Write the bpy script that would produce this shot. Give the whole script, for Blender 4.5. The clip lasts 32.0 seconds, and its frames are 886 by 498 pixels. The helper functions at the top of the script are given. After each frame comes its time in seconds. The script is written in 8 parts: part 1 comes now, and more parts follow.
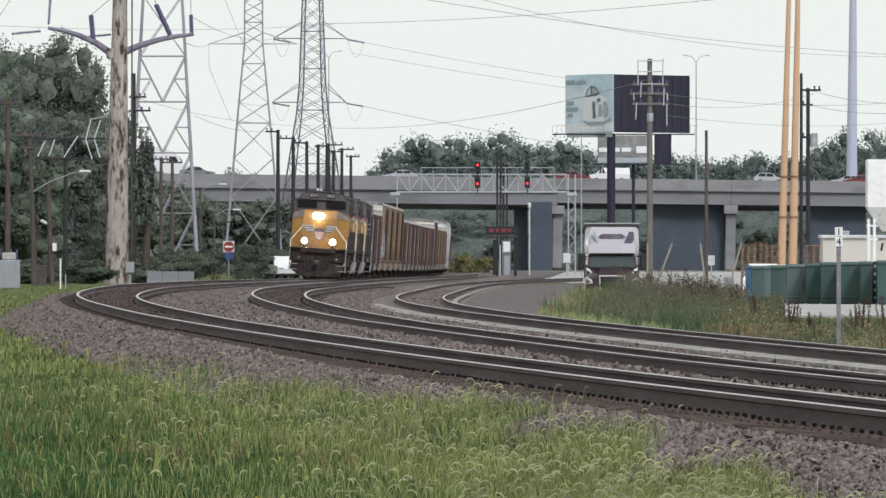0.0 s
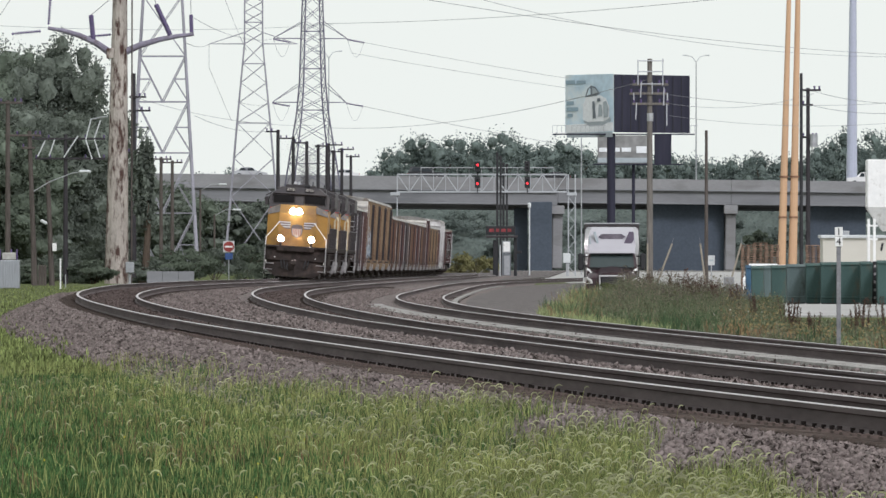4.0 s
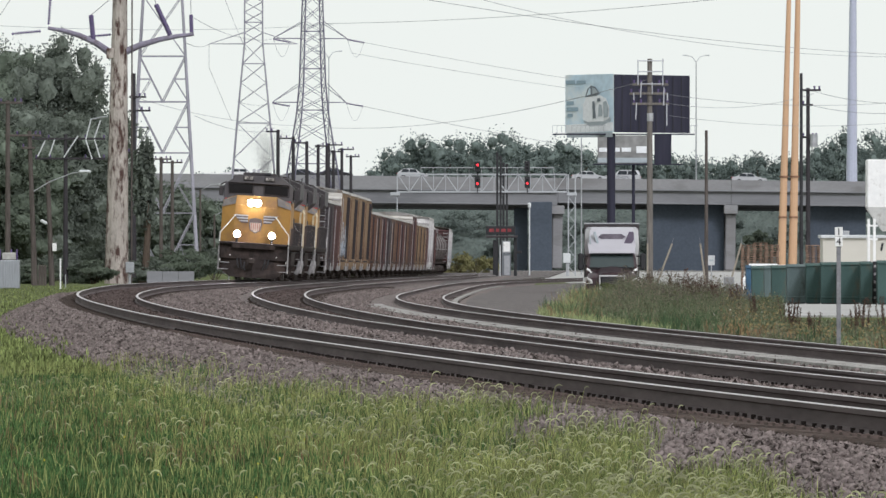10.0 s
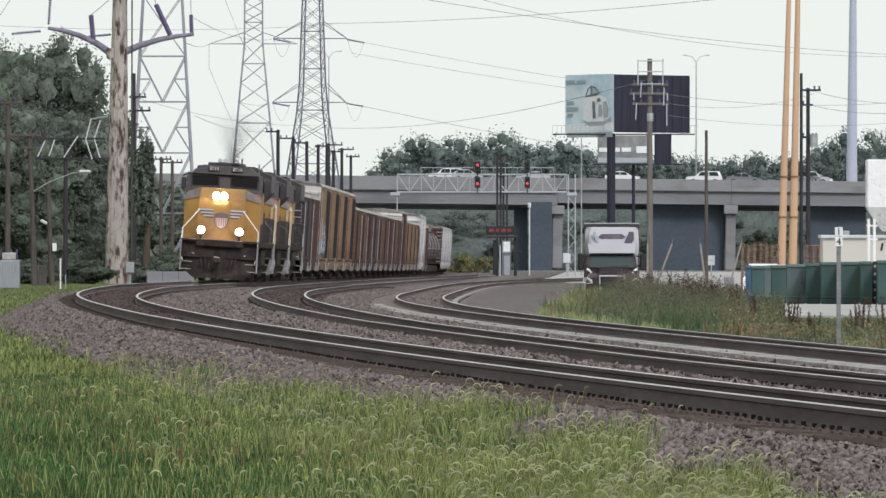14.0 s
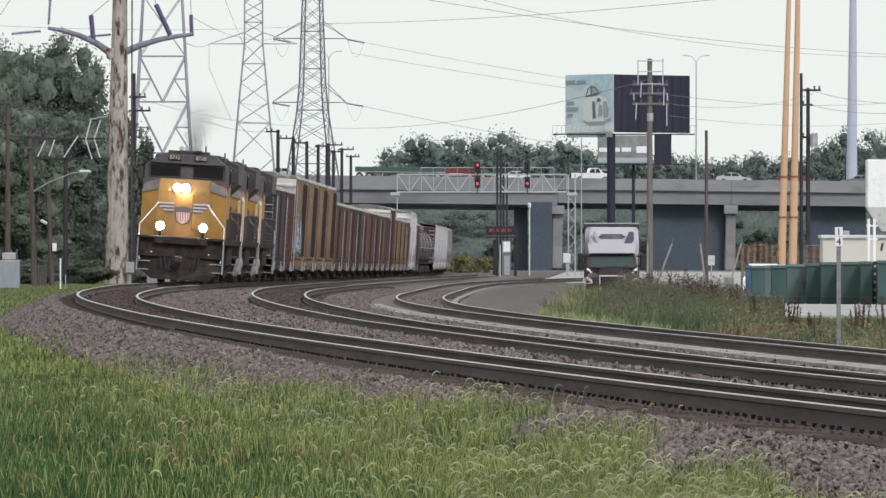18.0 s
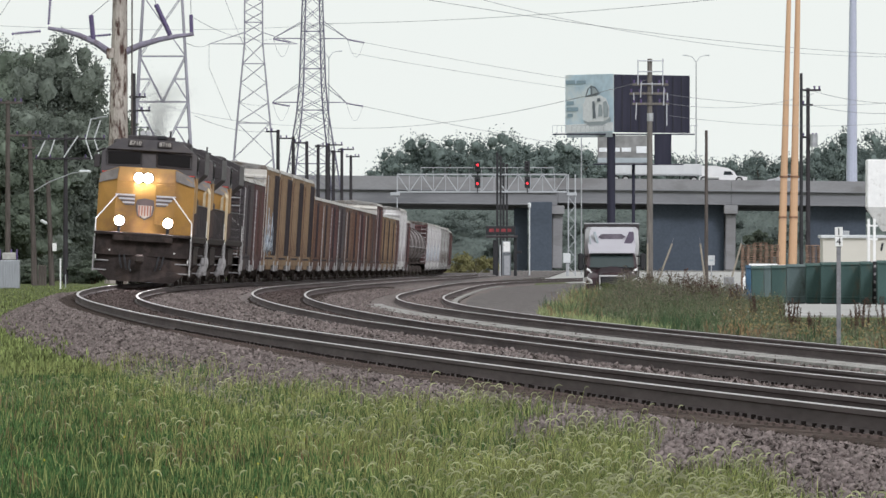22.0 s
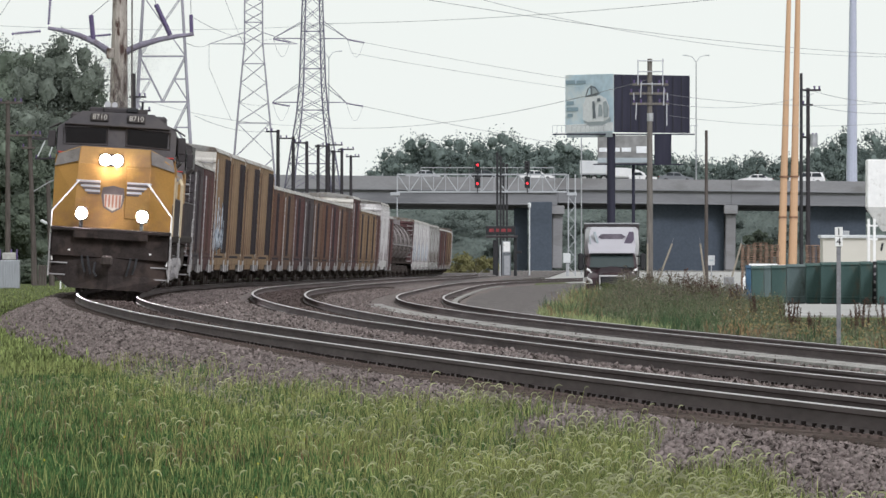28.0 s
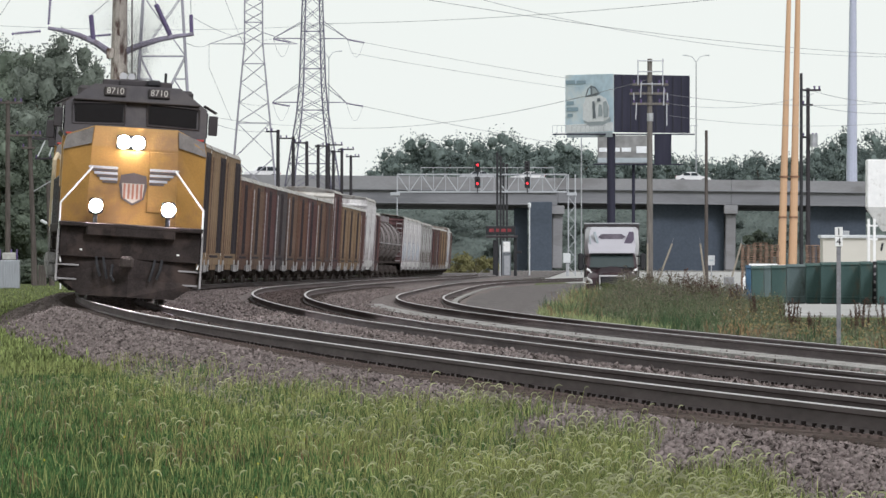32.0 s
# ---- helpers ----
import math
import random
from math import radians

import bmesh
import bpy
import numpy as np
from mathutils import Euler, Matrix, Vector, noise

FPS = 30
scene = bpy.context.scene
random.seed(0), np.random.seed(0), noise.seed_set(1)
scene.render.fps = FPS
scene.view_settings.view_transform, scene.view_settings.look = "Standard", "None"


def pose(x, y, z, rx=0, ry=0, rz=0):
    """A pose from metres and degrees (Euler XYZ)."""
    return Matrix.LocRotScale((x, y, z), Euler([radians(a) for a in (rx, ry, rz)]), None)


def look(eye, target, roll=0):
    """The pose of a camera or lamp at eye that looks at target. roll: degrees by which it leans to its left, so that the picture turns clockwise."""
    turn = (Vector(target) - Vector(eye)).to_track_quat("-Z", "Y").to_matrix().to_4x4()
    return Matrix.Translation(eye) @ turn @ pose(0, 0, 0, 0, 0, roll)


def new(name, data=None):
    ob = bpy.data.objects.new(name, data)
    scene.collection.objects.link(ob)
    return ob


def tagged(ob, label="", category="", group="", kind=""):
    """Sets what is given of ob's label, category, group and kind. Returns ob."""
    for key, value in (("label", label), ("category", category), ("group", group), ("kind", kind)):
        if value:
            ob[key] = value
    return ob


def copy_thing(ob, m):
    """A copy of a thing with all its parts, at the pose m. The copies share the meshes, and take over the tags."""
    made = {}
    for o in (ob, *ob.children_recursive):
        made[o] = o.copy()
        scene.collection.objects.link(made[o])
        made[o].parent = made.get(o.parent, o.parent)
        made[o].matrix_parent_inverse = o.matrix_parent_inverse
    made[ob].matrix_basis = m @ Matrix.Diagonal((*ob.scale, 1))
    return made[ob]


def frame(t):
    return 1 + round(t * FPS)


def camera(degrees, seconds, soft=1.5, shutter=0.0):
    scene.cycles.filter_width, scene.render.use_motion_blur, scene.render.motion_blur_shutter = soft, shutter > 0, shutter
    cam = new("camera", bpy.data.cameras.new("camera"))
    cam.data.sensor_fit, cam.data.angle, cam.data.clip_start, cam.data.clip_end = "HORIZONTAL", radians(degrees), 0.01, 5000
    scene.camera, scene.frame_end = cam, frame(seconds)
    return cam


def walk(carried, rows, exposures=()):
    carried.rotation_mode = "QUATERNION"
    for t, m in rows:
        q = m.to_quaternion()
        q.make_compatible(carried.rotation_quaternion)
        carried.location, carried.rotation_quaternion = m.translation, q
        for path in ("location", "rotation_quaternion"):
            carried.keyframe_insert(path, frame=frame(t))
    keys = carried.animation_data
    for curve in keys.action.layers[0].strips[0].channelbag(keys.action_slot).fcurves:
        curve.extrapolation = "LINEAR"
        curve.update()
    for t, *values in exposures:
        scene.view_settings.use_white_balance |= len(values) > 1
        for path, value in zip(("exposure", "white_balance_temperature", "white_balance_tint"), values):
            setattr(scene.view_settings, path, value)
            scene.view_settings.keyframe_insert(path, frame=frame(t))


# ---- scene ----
# camera: a tripod beside the line, long lens
cam = camera(4.789, 32.0, soft=1.5)
EYE = pose(0, 0, 0.977, 90.065, 0, 0)
walk(cam, [(0.0, EYE), (32.0, EYE)], exposures=[(0.0, 0.0, 5980, 17), (20.0, 0.0, 5980, 17), (25.0, 0.03, 5980, 17), (32.0, 0.03, 5980, 17)])

# bright overcast sky, soft high sun from behind the camera
world = bpy.data.worlds.new("sky")
scene.world = world
world.use_nodes = True
wn, wl = world.node_tree.nodes, world.node_tree.links
wn.clear()
sky = wn.new("ShaderNodeTexSky")
sky.sky_type = "NISHITA"
sky.sun_disc = False
sky.sun_elevation = radians(48)
sky.sun_rotation = radians(150)
sky.air_density, sky.dust_density, sky.ozone_density = 1.0, 6.0, 1.0
cloud = wn.new("ShaderNodeMix")
cloud.data_type = "RGBA"
cloud.inputs[0].default_value = 0.86
cloud.inputs[7].default_value = (8.6, 8.9, 7.62, 1)
back = wn.new("ShaderNodeBackground")
back.inputs["Strength"].default_value = 0.117
wout = wn.new("ShaderNodeOutputWorld")
wl.new(sky.outputs[0], cloud.inputs[6])
wl.new(cloud.outputs[2], back.inputs["Color"])
wl.new(back.outputs[0], wout.inputs[0])

sun_data = bpy.data.lights.new("sun", "SUN")
sun_data.energy = 1.95
sun_data.angle = radians(14)
sun_data.color = (1.0, 0.985, 0.97)
sun = new("sun", sun_data)
sun.matrix_basis = look((60, -80, 110), (0, 60, 0))

# ---- materials ----
MATS = {}


def mat(name, color, rough=0.8, metal=0.0, var=0.25, scale=3.0, bump=0.15, grain=30.0, dirt=None, dirt_amount=0.5, dirt_scale=1.2,
        stretch=(1, 1, 1), island=0.0, rand=0.0, emit=0.0, spec=0.4):
    """A procedural surface: base colour with two scales of variation, patches of a second colour, fine relief."""
    if name in MATS:
        return MATS[name]
    m = bpy.data.materials.new(name)
    m.use_nodes = True
    nt = m.node_tree
    n, l = nt.nodes, nt.links
    bs = n["Principled BSDF"]
    bs.inputs["Roughness"].default_value = rough
    bs.inputs["Metallic"].default_value = metal
    bs.inputs["Specular IOR Level"].default_value = spec if rough < 0.6 else 0.03
    tc = n.new("ShaderNodeTexCoord")
    mp = n.new("ShaderNodeMapping")
    mp.inputs["Scale"].default_value = stretch
    l.new(tc.outputs["Object"], mp.inputs[0])
    big = n.new("ShaderNodeTexNoise")
    big.inputs["Scale"].default_value = scale
    big.inputs["Detail"].default_value = 5
    fine = n.new("ShaderNodeTexNoise")
    fine.inputs["Scale"].default_value = grain
    fine.inputs["Detail"].default_value = 3
    l.new(mp.outputs[0], big.inputs["Vector"])
    l.new(mp.outputs[0], fine.inputs["Vector"])
    ramp = n.new("ShaderNodeMapRange")
    ramp.inputs["From Min"].default_value, ramp.inputs["From Max"].default_value = 0.3, 0.7
    ramp.inputs["To Min"].default_value, ramp.inputs["To Max"].default_value = 1 - var, 1 + var
    l.new(big.outputs["Fac"], ramp.inputs["Value"])
    ramp2 = n.new("ShaderNodeMapRange")
    ramp2.inputs["From Min"].default_value, ramp2.inputs["From Max"].default_value = 0.3, 0.7
    ramp2.inputs["To Min"].default_value, ramp2.inputs["To Max"].default_value = 1 - var * 0.6, 1 + var * 0.6
    l.new(fine.outputs["Fac"], ramp2.inputs["Value"])
    mul = n.new("ShaderNodeMath")
    mul.operation = "MULTIPLY"
    l.new(ramp.outputs[0], mul.inputs[0])
    l.new(ramp2.outputs[0], mul.inputs[1])
    last = mul.outputs[0]
    if island or rand:
        if island:
            src = n.new("ShaderNodeNewGeometry").outputs["Random Per Island"]
        else:
            src = n.new("ShaderNodeObjectInfo").outputs["Random"]
        r3 = n.new("ShaderNodeMapRange")
        r3.inputs["To Min"].default_value = 1 - (island or rand)
        r3.inputs["To Max"].default_value = 1 + (island or rand)
        l.new(src, r3.inputs["Value"])
        m2 = n.new("ShaderNodeMath")
        m2.operation = "MULTIPLY"
        l.new(last, m2.inputs[0])
        l.new(r3.outputs[0], m2.inputs[1])
        last = m2.outputs[0]
    base = n.new("ShaderNodeVectorMath")
    base.operation = "SCALE"
    base.inputs[0].default_value = color[:3]
    l.new(last, base.inputs["Scale"])
    col = base.outputs[0]
    if dirt:
        spot = n.new("ShaderNodeTexNoise")
        spot.inputs["Scale"].default_value = dirt_scale
        spot.inputs["Detail"].default_value = 7
        spot.inputs["Roughness"].default_value = 0.65
        l.new(mp.outputs[0], spot.inputs["Vector"])
        edge = n.new("ShaderNodeMapRange")
        edge.inputs["From Min"].default_value = 0.62 - 0.3 * dirt_amount
        edge.inputs["From Max"].default_value = 0.74 - 0.3 * dirt_amount
        l.new(spot.outputs["Fac"], edge.inputs["Value"])
        mx = n.new("ShaderNodeMix")
        mx.data_type = "RGBA"
        mx.inputs[7].default_value = (*dirt[:3], 1)
        l.new(edge.outputs[0], mx.inputs[0])
        l.new(col, mx.inputs[6])
        col = mx.outputs[2]
    l.new(col, bs.inputs["Base Color"])
    if bump:
        bp = n.new("ShaderNodeBump")
        bp.inputs["Strength"].default_value = bump
        bp.inputs["Distance"].default_value = 0.02
        l.new(fine.outputs["Fac"], bp.inputs["Height"])
        l.new(bp.outputs[0], bs.inputs["Normal"])
    if emit:
        bs.inputs["Emission Color"].default_value = (*color[:3], 1)
        bs.inputs["Emission Strength"].default_value = emit
    MATS[name] = m
    return m


def glass(name, color=(0.02, 0.025, 0.03)):
    """Dark glazing seen from outside: glossy, with a dim cabin behind it."""
    return mat(name, color, rough=0.06, var=0.05, bump=0, spec=0.3)


RAIL_TOP = mat("polished rail head", (0.42, 0.375, 0.375), rough=0.33, metal=1.0, var=0.08, bump=0.02, scale=0.6, stretch=(6, 0.2, 6))
RAIL_SIDE = mat("brown rail web", (0.1, 0.081, 0.08), rough=0.7, var=0.22, scale=3.0, grain=20, stretch=(1, 0.04, 1))
TIE = mat("creosoted tie wood", (0.065, 0.051, 0.044), rough=0.9, rand=0.35, var=0.35, scale=8)
# clip tone is near black to carry the shadow notches under the rail
IRON = mat("shadow-dark rail clip", (0.022, 0.018, 0.017), rough=0.8)
PLATE = mat("rusty tie plate", (0.11, 0.085, 0.075), rough=0.85, var=0.3, scale=9)
# both concretes lean blue, a little distance haze put into the colour
CONCRETE = mat("weathered concrete", (0.232, 0.232, 0.236), rough=0.9, scale=0.4, var=0.08, grain=6, dirt=(0.18, 0.178, 0.178), dirt_amount=0.35, dirt_scale=0.3, stretch=(0.3, 1, 1))
CONCRETE_DARK = mat("stained concrete girder", (0.195, 0.198, 0.206), rough=0.9, scale=0.3, var=0.08, grain=5, dirt=(0.155, 0.158, 0.165), dirt_amount=0.35, dirt_scale=0.25, stretch=(0.2, 1, 1))
STEEL = mat("galvanised steel", (0.36, 0.37, 0.38), rough=0.5, metal=0.6, var=0.15)
STEEL_PAINT = mat("pale painted steel", (0.5, 0.52, 0.52), rough=0.5, var=0.08)
WOODPOLE = mat("grey weathered pole wood", (0.09, 0.078, 0.07), rough=0.9, var=0.3, scale=2, stretch=(8, 8, 0.6))
BLACK = mat("black paint", (0.015, 0.015, 0.017), rough=0.55)
WIRE = mat("dark cable", (0.2, 0.2, 0.21), rough=0.6, var=0.1, bump=0)
WHITE = mat("white paint", (0.72, 0.72, 0.7), rough=0.5, var=0.06, dirt=(0.4, 0.38, 0.34), dirt_amount=0.15)
PORCELAIN = mat("violet-brown glazed insulator", (0.10, 0.075, 0.16), rough=0.25, var=0.1, bump=0)

# ---- mesh building ----


class Shape:
    """Collects vertices and faces of one mesh."""

    def __init__(self):
        self.v, self.f = [], []

    def add(self, vs, fs):
        o = len(self.v)
        self.v += [tuple(q) for q in vs]
        self.f += [tuple(i + o for i in g) for g in fs]
        return self

    def box(self, c, s, b=0.0, m=None):
        """A box at centre c with sizes s, edges cut by b."""
        x, y, z = s[0] / 2, s[1] / 2, s[2] / 2
        if b <= 0:
            vs = [(i * x, j * y, k * z) for i in (-1, 1) for j in (-1, 1) for k in (-1, 1)]
            fs = [(0, 1, 3, 2), (4, 6, 7, 5), (0, 4, 5, 1), (2, 3, 7, 6), (0, 2, 6, 4), (1, 5, 7, 3)]
        else:
            b = min(b, x * 0.9, y * 0.9, z * 0.9)
            vs, key = [], {}
            for i in (-1, 1):
                for j in (-1, 1):
                    for k in (-1, 1):
                        for a, q in enumerate(((i * x, j * (y - b), k * (z - b)), (i * (x - b), j * y, k * (z - b)), (i * (x - b), j * (y - b), k * z))):
                            key[i, j, k, a] = len(vs)
                            vs.append(q)
            fs = []
            for i in (-1, 1):
                g = [key[i, -1, -1, 0], key[i, 1, -1, 0], key[i, 1, 1, 0], key[i, -1, 1, 0]]
                fs.append(g if i > 0 else g[::-1])
                g = [key[-1, i, -1, 1], key[-1, i, 1, 1], key[1, i, 1, 1], key[1, i, -1, 1]]
                fs.append(g if i > 0 else g[::-1])
                g = [key[-1, -1, i, 2], key[1, -1, i, 2], key[1, 1, i, 2], key[-1, 1, i, 2]]
                fs.append(g if i > 0 else g[::-1])
                for j in (-1, 1):
                    g = [key[i, j, -1, 0], key[i, j, 1, 0], key[i, j, 1, 1], key[i, j, -1, 1]]
                    fs.append(g if i * j < 0 else g[::-1])
                    g = [key[i, -1, j, 0], key[i, 1, j, 0], key[i, 1, j, 2], key[i, -1, j, 2]]
                    fs.append(g if i * j > 0 else g[::-1])
                    g = [key[-1, i, j, 1], key[1, i, j, 1], key[1, i, j, 2], key[-1, i, j, 2]]
                    fs.append(g if i * j < 0 else g[::-1])
                    for k in (-1, 1):
                        g = [key[i, j, k, 0], key[i, j, k, 1], key[i, j, k, 2]]
                        fs.append(g if i * j * k > 0 else g[::-1])
        vs = [Vector(q) for q in vs]
        if m is not None:
            vs = [m @ q for q in vs]
        c = Vector(c)
        return self.add([q + c for q in vs], fs)

    def bar(self, p, q, r, r2=None, n=8, caps=True):
        """A round bar from p to q, of radius r, or tapering to r2."""
        p, q = Vector(p), Vector(q)
        r2 = r if r2 is None else r2
        d = (q - p).normalized()
        a = d.orthogonal().normalized()
        b = d.cross(a)
        vs = []
        for o, rr in ((p, r), (q, r2)):
            for i in range(n):
                t = 2 * math.pi * i / n
                vs.append(o + (a * math.cos(t) + b * math.sin(t)) * rr)
        fs = [(i, (i + 1) % n, n + (i + 1) % n, n + i) for i in range(n)]
        if caps:
            fs += [tuple(range(n))[::-1], tuple(range(n, 2 * n))]
        return self.add(vs, fs)

    def path(self, pts, r, n=6):
        """A round bar along points; r one radius or one for each."""
        rs = r if isinstance(r, (list, tuple)) else [r] * len(pts)
        pts = [Vector(q) for q in pts]
        side = (pts[1] - pts[0]).orthogonal().normalized()
        rings = []
        for i, q in enumerate(pts):
            d = (pts[min(i + 1, len(pts) - 1)] - pts[max(i - 1, 0)]).normalized()
            side = (side - d * side.dot(d)).normalized()
            up = d.cross(side)
            rings.append([q + (side * math.cos(2 * math.pi * k / n) + up * math.sin(2 * math.pi * k / n)) * rs[i] for k in range(n)])
        return self.loft(rings)

    def prism(self, prof, a, b, axis="y"):
        """A closed outline, counter-clockwise in (u, w), drawn out along an axis from a to b."""
        n = len(prof)
        put = {"y": lambda u, w, t: (u, t, w), "x": lambda u, w, t: (t, u, w), "z": lambda u, w, t: (u, w, t)}[axis]
        vs = [put(u, w, a) for u, w in prof] + [put(u, w, b) for u, w in prof]
        fs = [(i, (i + 1) % n, n + (i + 1) % n, n + i) for i in range(n)] + [tuple(range(n))[::-1], tuple(range(n, 2 * n))]
        return self.add(vs, fs)

    def loft(self, rings, close=True, caps=True):
        """Skin over rings of equal count."""
        n = len(rings[0])
        vs = [q for g in rings for q in g]
        fs = []
        for k in range(len(rings) - 1):
            for i in range(n if close else n - 1):
                j = (i + 1) % n
                fs.append((k * n + i, k * n + j, (k + 1) * n + j, (k + 1) * n + i))
        if caps and close:
            fs += [tuple(range(n))[::-1], tuple(range((len(rings) - 1) * n, len(rings) * n))]
        return self.add(vs, fs)

    def mesh(self, name, material, smooth=False, fix=True):
        me = bpy.data.meshes.new(name)
        me.from_pydata(self.v, [], self.f)
        if fix:
            bm = bmesh.new()
            bm.from_mesh(me)
            bmesh.ops.recalc_face_normals(bm, faces=bm.faces)
            bm.to_mesh(me)
            bm.free()
        if smooth:
            me.polygons.foreach_set("use_smooth", [True] * len(me.polygons))
            me.set_sharp_from_angle(angle=radians(40))
        me.materials.append(material)
        return me


def part(name, shape, material, parent, label="", smooth=False, at=None):
    """One mesh object under a thing or a part."""
    ob = new(name, shape if isinstance(shape, bpy.types.Mesh) else shape.mesh(name, material, smooth))
    ob.parent = parent
    if at is not None:
        ob.location = at
    if label:
        ob["label"] = label
    return ob


def thing(name, x, y, z, label, category, group="", rz=0.0, kind=""):
    ob = new(name)
    ob.empty_display_size = 0.2
    ob.matrix_basis = pose(x, y, z, 0, 0, rz)
    return tagged(ob, label, category, group, kind)


def solid(name, shape, material, label, category="", group="", kind="", smooth=False, fix=True):
    """A thing or a piece of the setting that is one mesh."""
    return tagged(new(name, shape.mesh(name, material, smooth, fix)), label, category, group, kind)


def words(text, size, material, parent, m, name="lettering"):
    """Raised letters in the built-in font."""
    cu = bpy.data.curves.new(name, "FONT")
    cu.body, cu.size, cu.align_x, cu.align_y, cu.extrude = text, size, "CENTER", "CENTER", 0.004
    cu.materials.append(material)
    ob = new(name, cu)
    ob.parent = parent
    ob.matrix_basis = m
    return ob


# ---- the line: plan of the curve, from the camera outwards ----


class Line:
    """A track's centre line from its curvature, with its height and cant."""

    def __init__(self, x0, turn, knots, bends, zk, zs, cant):
        s = np.arange(0, knots[-1] + 0.1, 2.0)
        k = np.interp(s, knots, bends) / 1000
        th = turn + np.concatenate([[0], np.cumsum((k[1:] + k[:-1]) / 2 * 2.0)])
        tm = (th[1:] + th[:-1]) / 2
        self.s, self.th = s, th
        self.x = x0 + np.concatenate([[0], np.cumsum(np.sin(tm) * 2.0)])
        self.y = 60 + np.concatenate([[0], np.cumsum(np.cos(tm) * 2.0)])
        self.z = np.interp(s, zk, zs)
        self.cant = cant

    def at(self, s, off=0.0):
        """Place on the rail plane, off metres to the right when looking away from the camera, and the heading."""
        if s < 0:
            return (self.x[0] + math.sin(self.th[0]) * s + math.cos(self.th[0]) * off,
                    60 + math.cos(self.th[0]) * s - math.sin(self.th[0]) * off, self.z[0] - self.cant * off / 1.505, self.th[0])
        x, y, z, th = (float(np.interp(s, self.s, a)) for a in (self.x, self.y, self.z, self.th))
        return x + math.cos(th) * off, y - math.sin(th) * off, z - self.cant * off / 1.505, th

    def height(self, y):
        return np.interp(y, self.y, self.z)

    def across(self, y):
        return np.interp(y, self.y, self.x)


MAIN = Line(3.975, -0.0890, [0, 70, 140, 210, 280, 350, 420, 490, 560, 630, 700, 770, 900, 950, 1030, 1080, 1400],
            [0.488, 0.197, 0.127, 0.526, 0.299, 0.077, 0, 0, 0, 0, 0, 0, 0.0, -0.2, -0.2, 0.0, 0.0],
            [0, 120, 200, 280, 360, 440, 520, 800], [0.003, 0.033, 0.110, 0.188, 0.153, 0.079, 0.017, -0.192], 0.092)
SECOND = Line(8.436, -0.0872, [0, 70, 140, 210, 280, 350, 420, 490, 900],
              [0.448, 0.181, 0.175, 0.467, 0.326, 0.11, 0.0, 0.0, 0.0],
              [0, 70, 140, 210, 280, 350, 500, 800], [-0.236, -0.231, -0.158, -0.009, 0.071, 0.051, 0.001, -0.2], 0.083)
SIDING = Line(12.84, -0.0879, [0, 70, 140, 210, 280, 350, 420, 490, 600, 700],
              [0.47, 0.186, 0.154, 0.466, 0.349, 0.018, 0.037, 0.253, 0.452, 0.3],
              [0, 70, 140, 210, 280, 350, 500], [-0.332, -0.332, -0.273, -0.207, -0.189, -0.198, -0.194], 0.066)

SOIL = mat("dry soil under grass", (0.075, 0.085, 0.035), rough=0.95, scale=0.25, var=0.3, grain=12, bump=0.6, dirt=(0.10, 0.12, 0.05), dirt_amount=0.6, dirt_scale=0.5)
BALLAST = mat("grey crushed ballast", (0.163, 0.137, 0.129), rough=0.95, scale=4.0, var=0.4, grain=13, bump=1.0, dirt=(0.12, 0.105, 0.10), dirt_amount=0.45, dirt_scale=0.7)
STONE = mat("ballast stone", (0.188, 0.157, 0.147), rough=0.9, island=0.24, var=0.15, grain=40, scale=6)
OILED = mat("oil-stained ballast stone", (0.1, 0.078, 0.072), rough=0.9, island=0.3, var=0.2, grain=40, scale=3)
OILBED = mat("oil-stained ballast bed", (0.085, 0.066, 0.06), rough=0.95, scale=3.0, var=0.35, grain=13, bump=1.0)
GRAVEL = mat("dark fine gravel", (0.125, 0.113, 0.109), rough=0.95, scale=2.0, var=0.6, grain=6, bump=0.6)
PALEGRAVEL = mat("pale fine gravel", (0.27, 0.26, 0.245), rough=0.95, scale=1.5, var=0.3, grain=14, bump=0.8)
PAVED = mat("pale old concrete paving", (0.36, 0.355, 0.34), rough=0.9, scale=0.2, var=0.12, grain=8)


def soil_height(x, y):
    """The lie of the land: flat beside the line, lower towards the camera on the far side of it."""
    mid = float(MAIN.across(min(max(y, 60), 900)))
    d = x - mid
    left = -0.42 - 0.10 * min(max((-d - 2.2) / 6, 0), 1)
    right = -0.62 - 0.45 * min(max((d - 11.5) / 4, 0), 1) * min(max((y - 120) / 120, 0), 1) * (1 - min(max((y - 700) / 120, 0), 1)) + 0.06 * min(max((y - 700) / 120, 0), 1)
    w = min(max((d + 1.5) / 4.0, 0), 1)
    return left * (1 - w) + right * w + 0.03 * noise.noise(Vector((x * 0.3, y * 0.15, 0)))


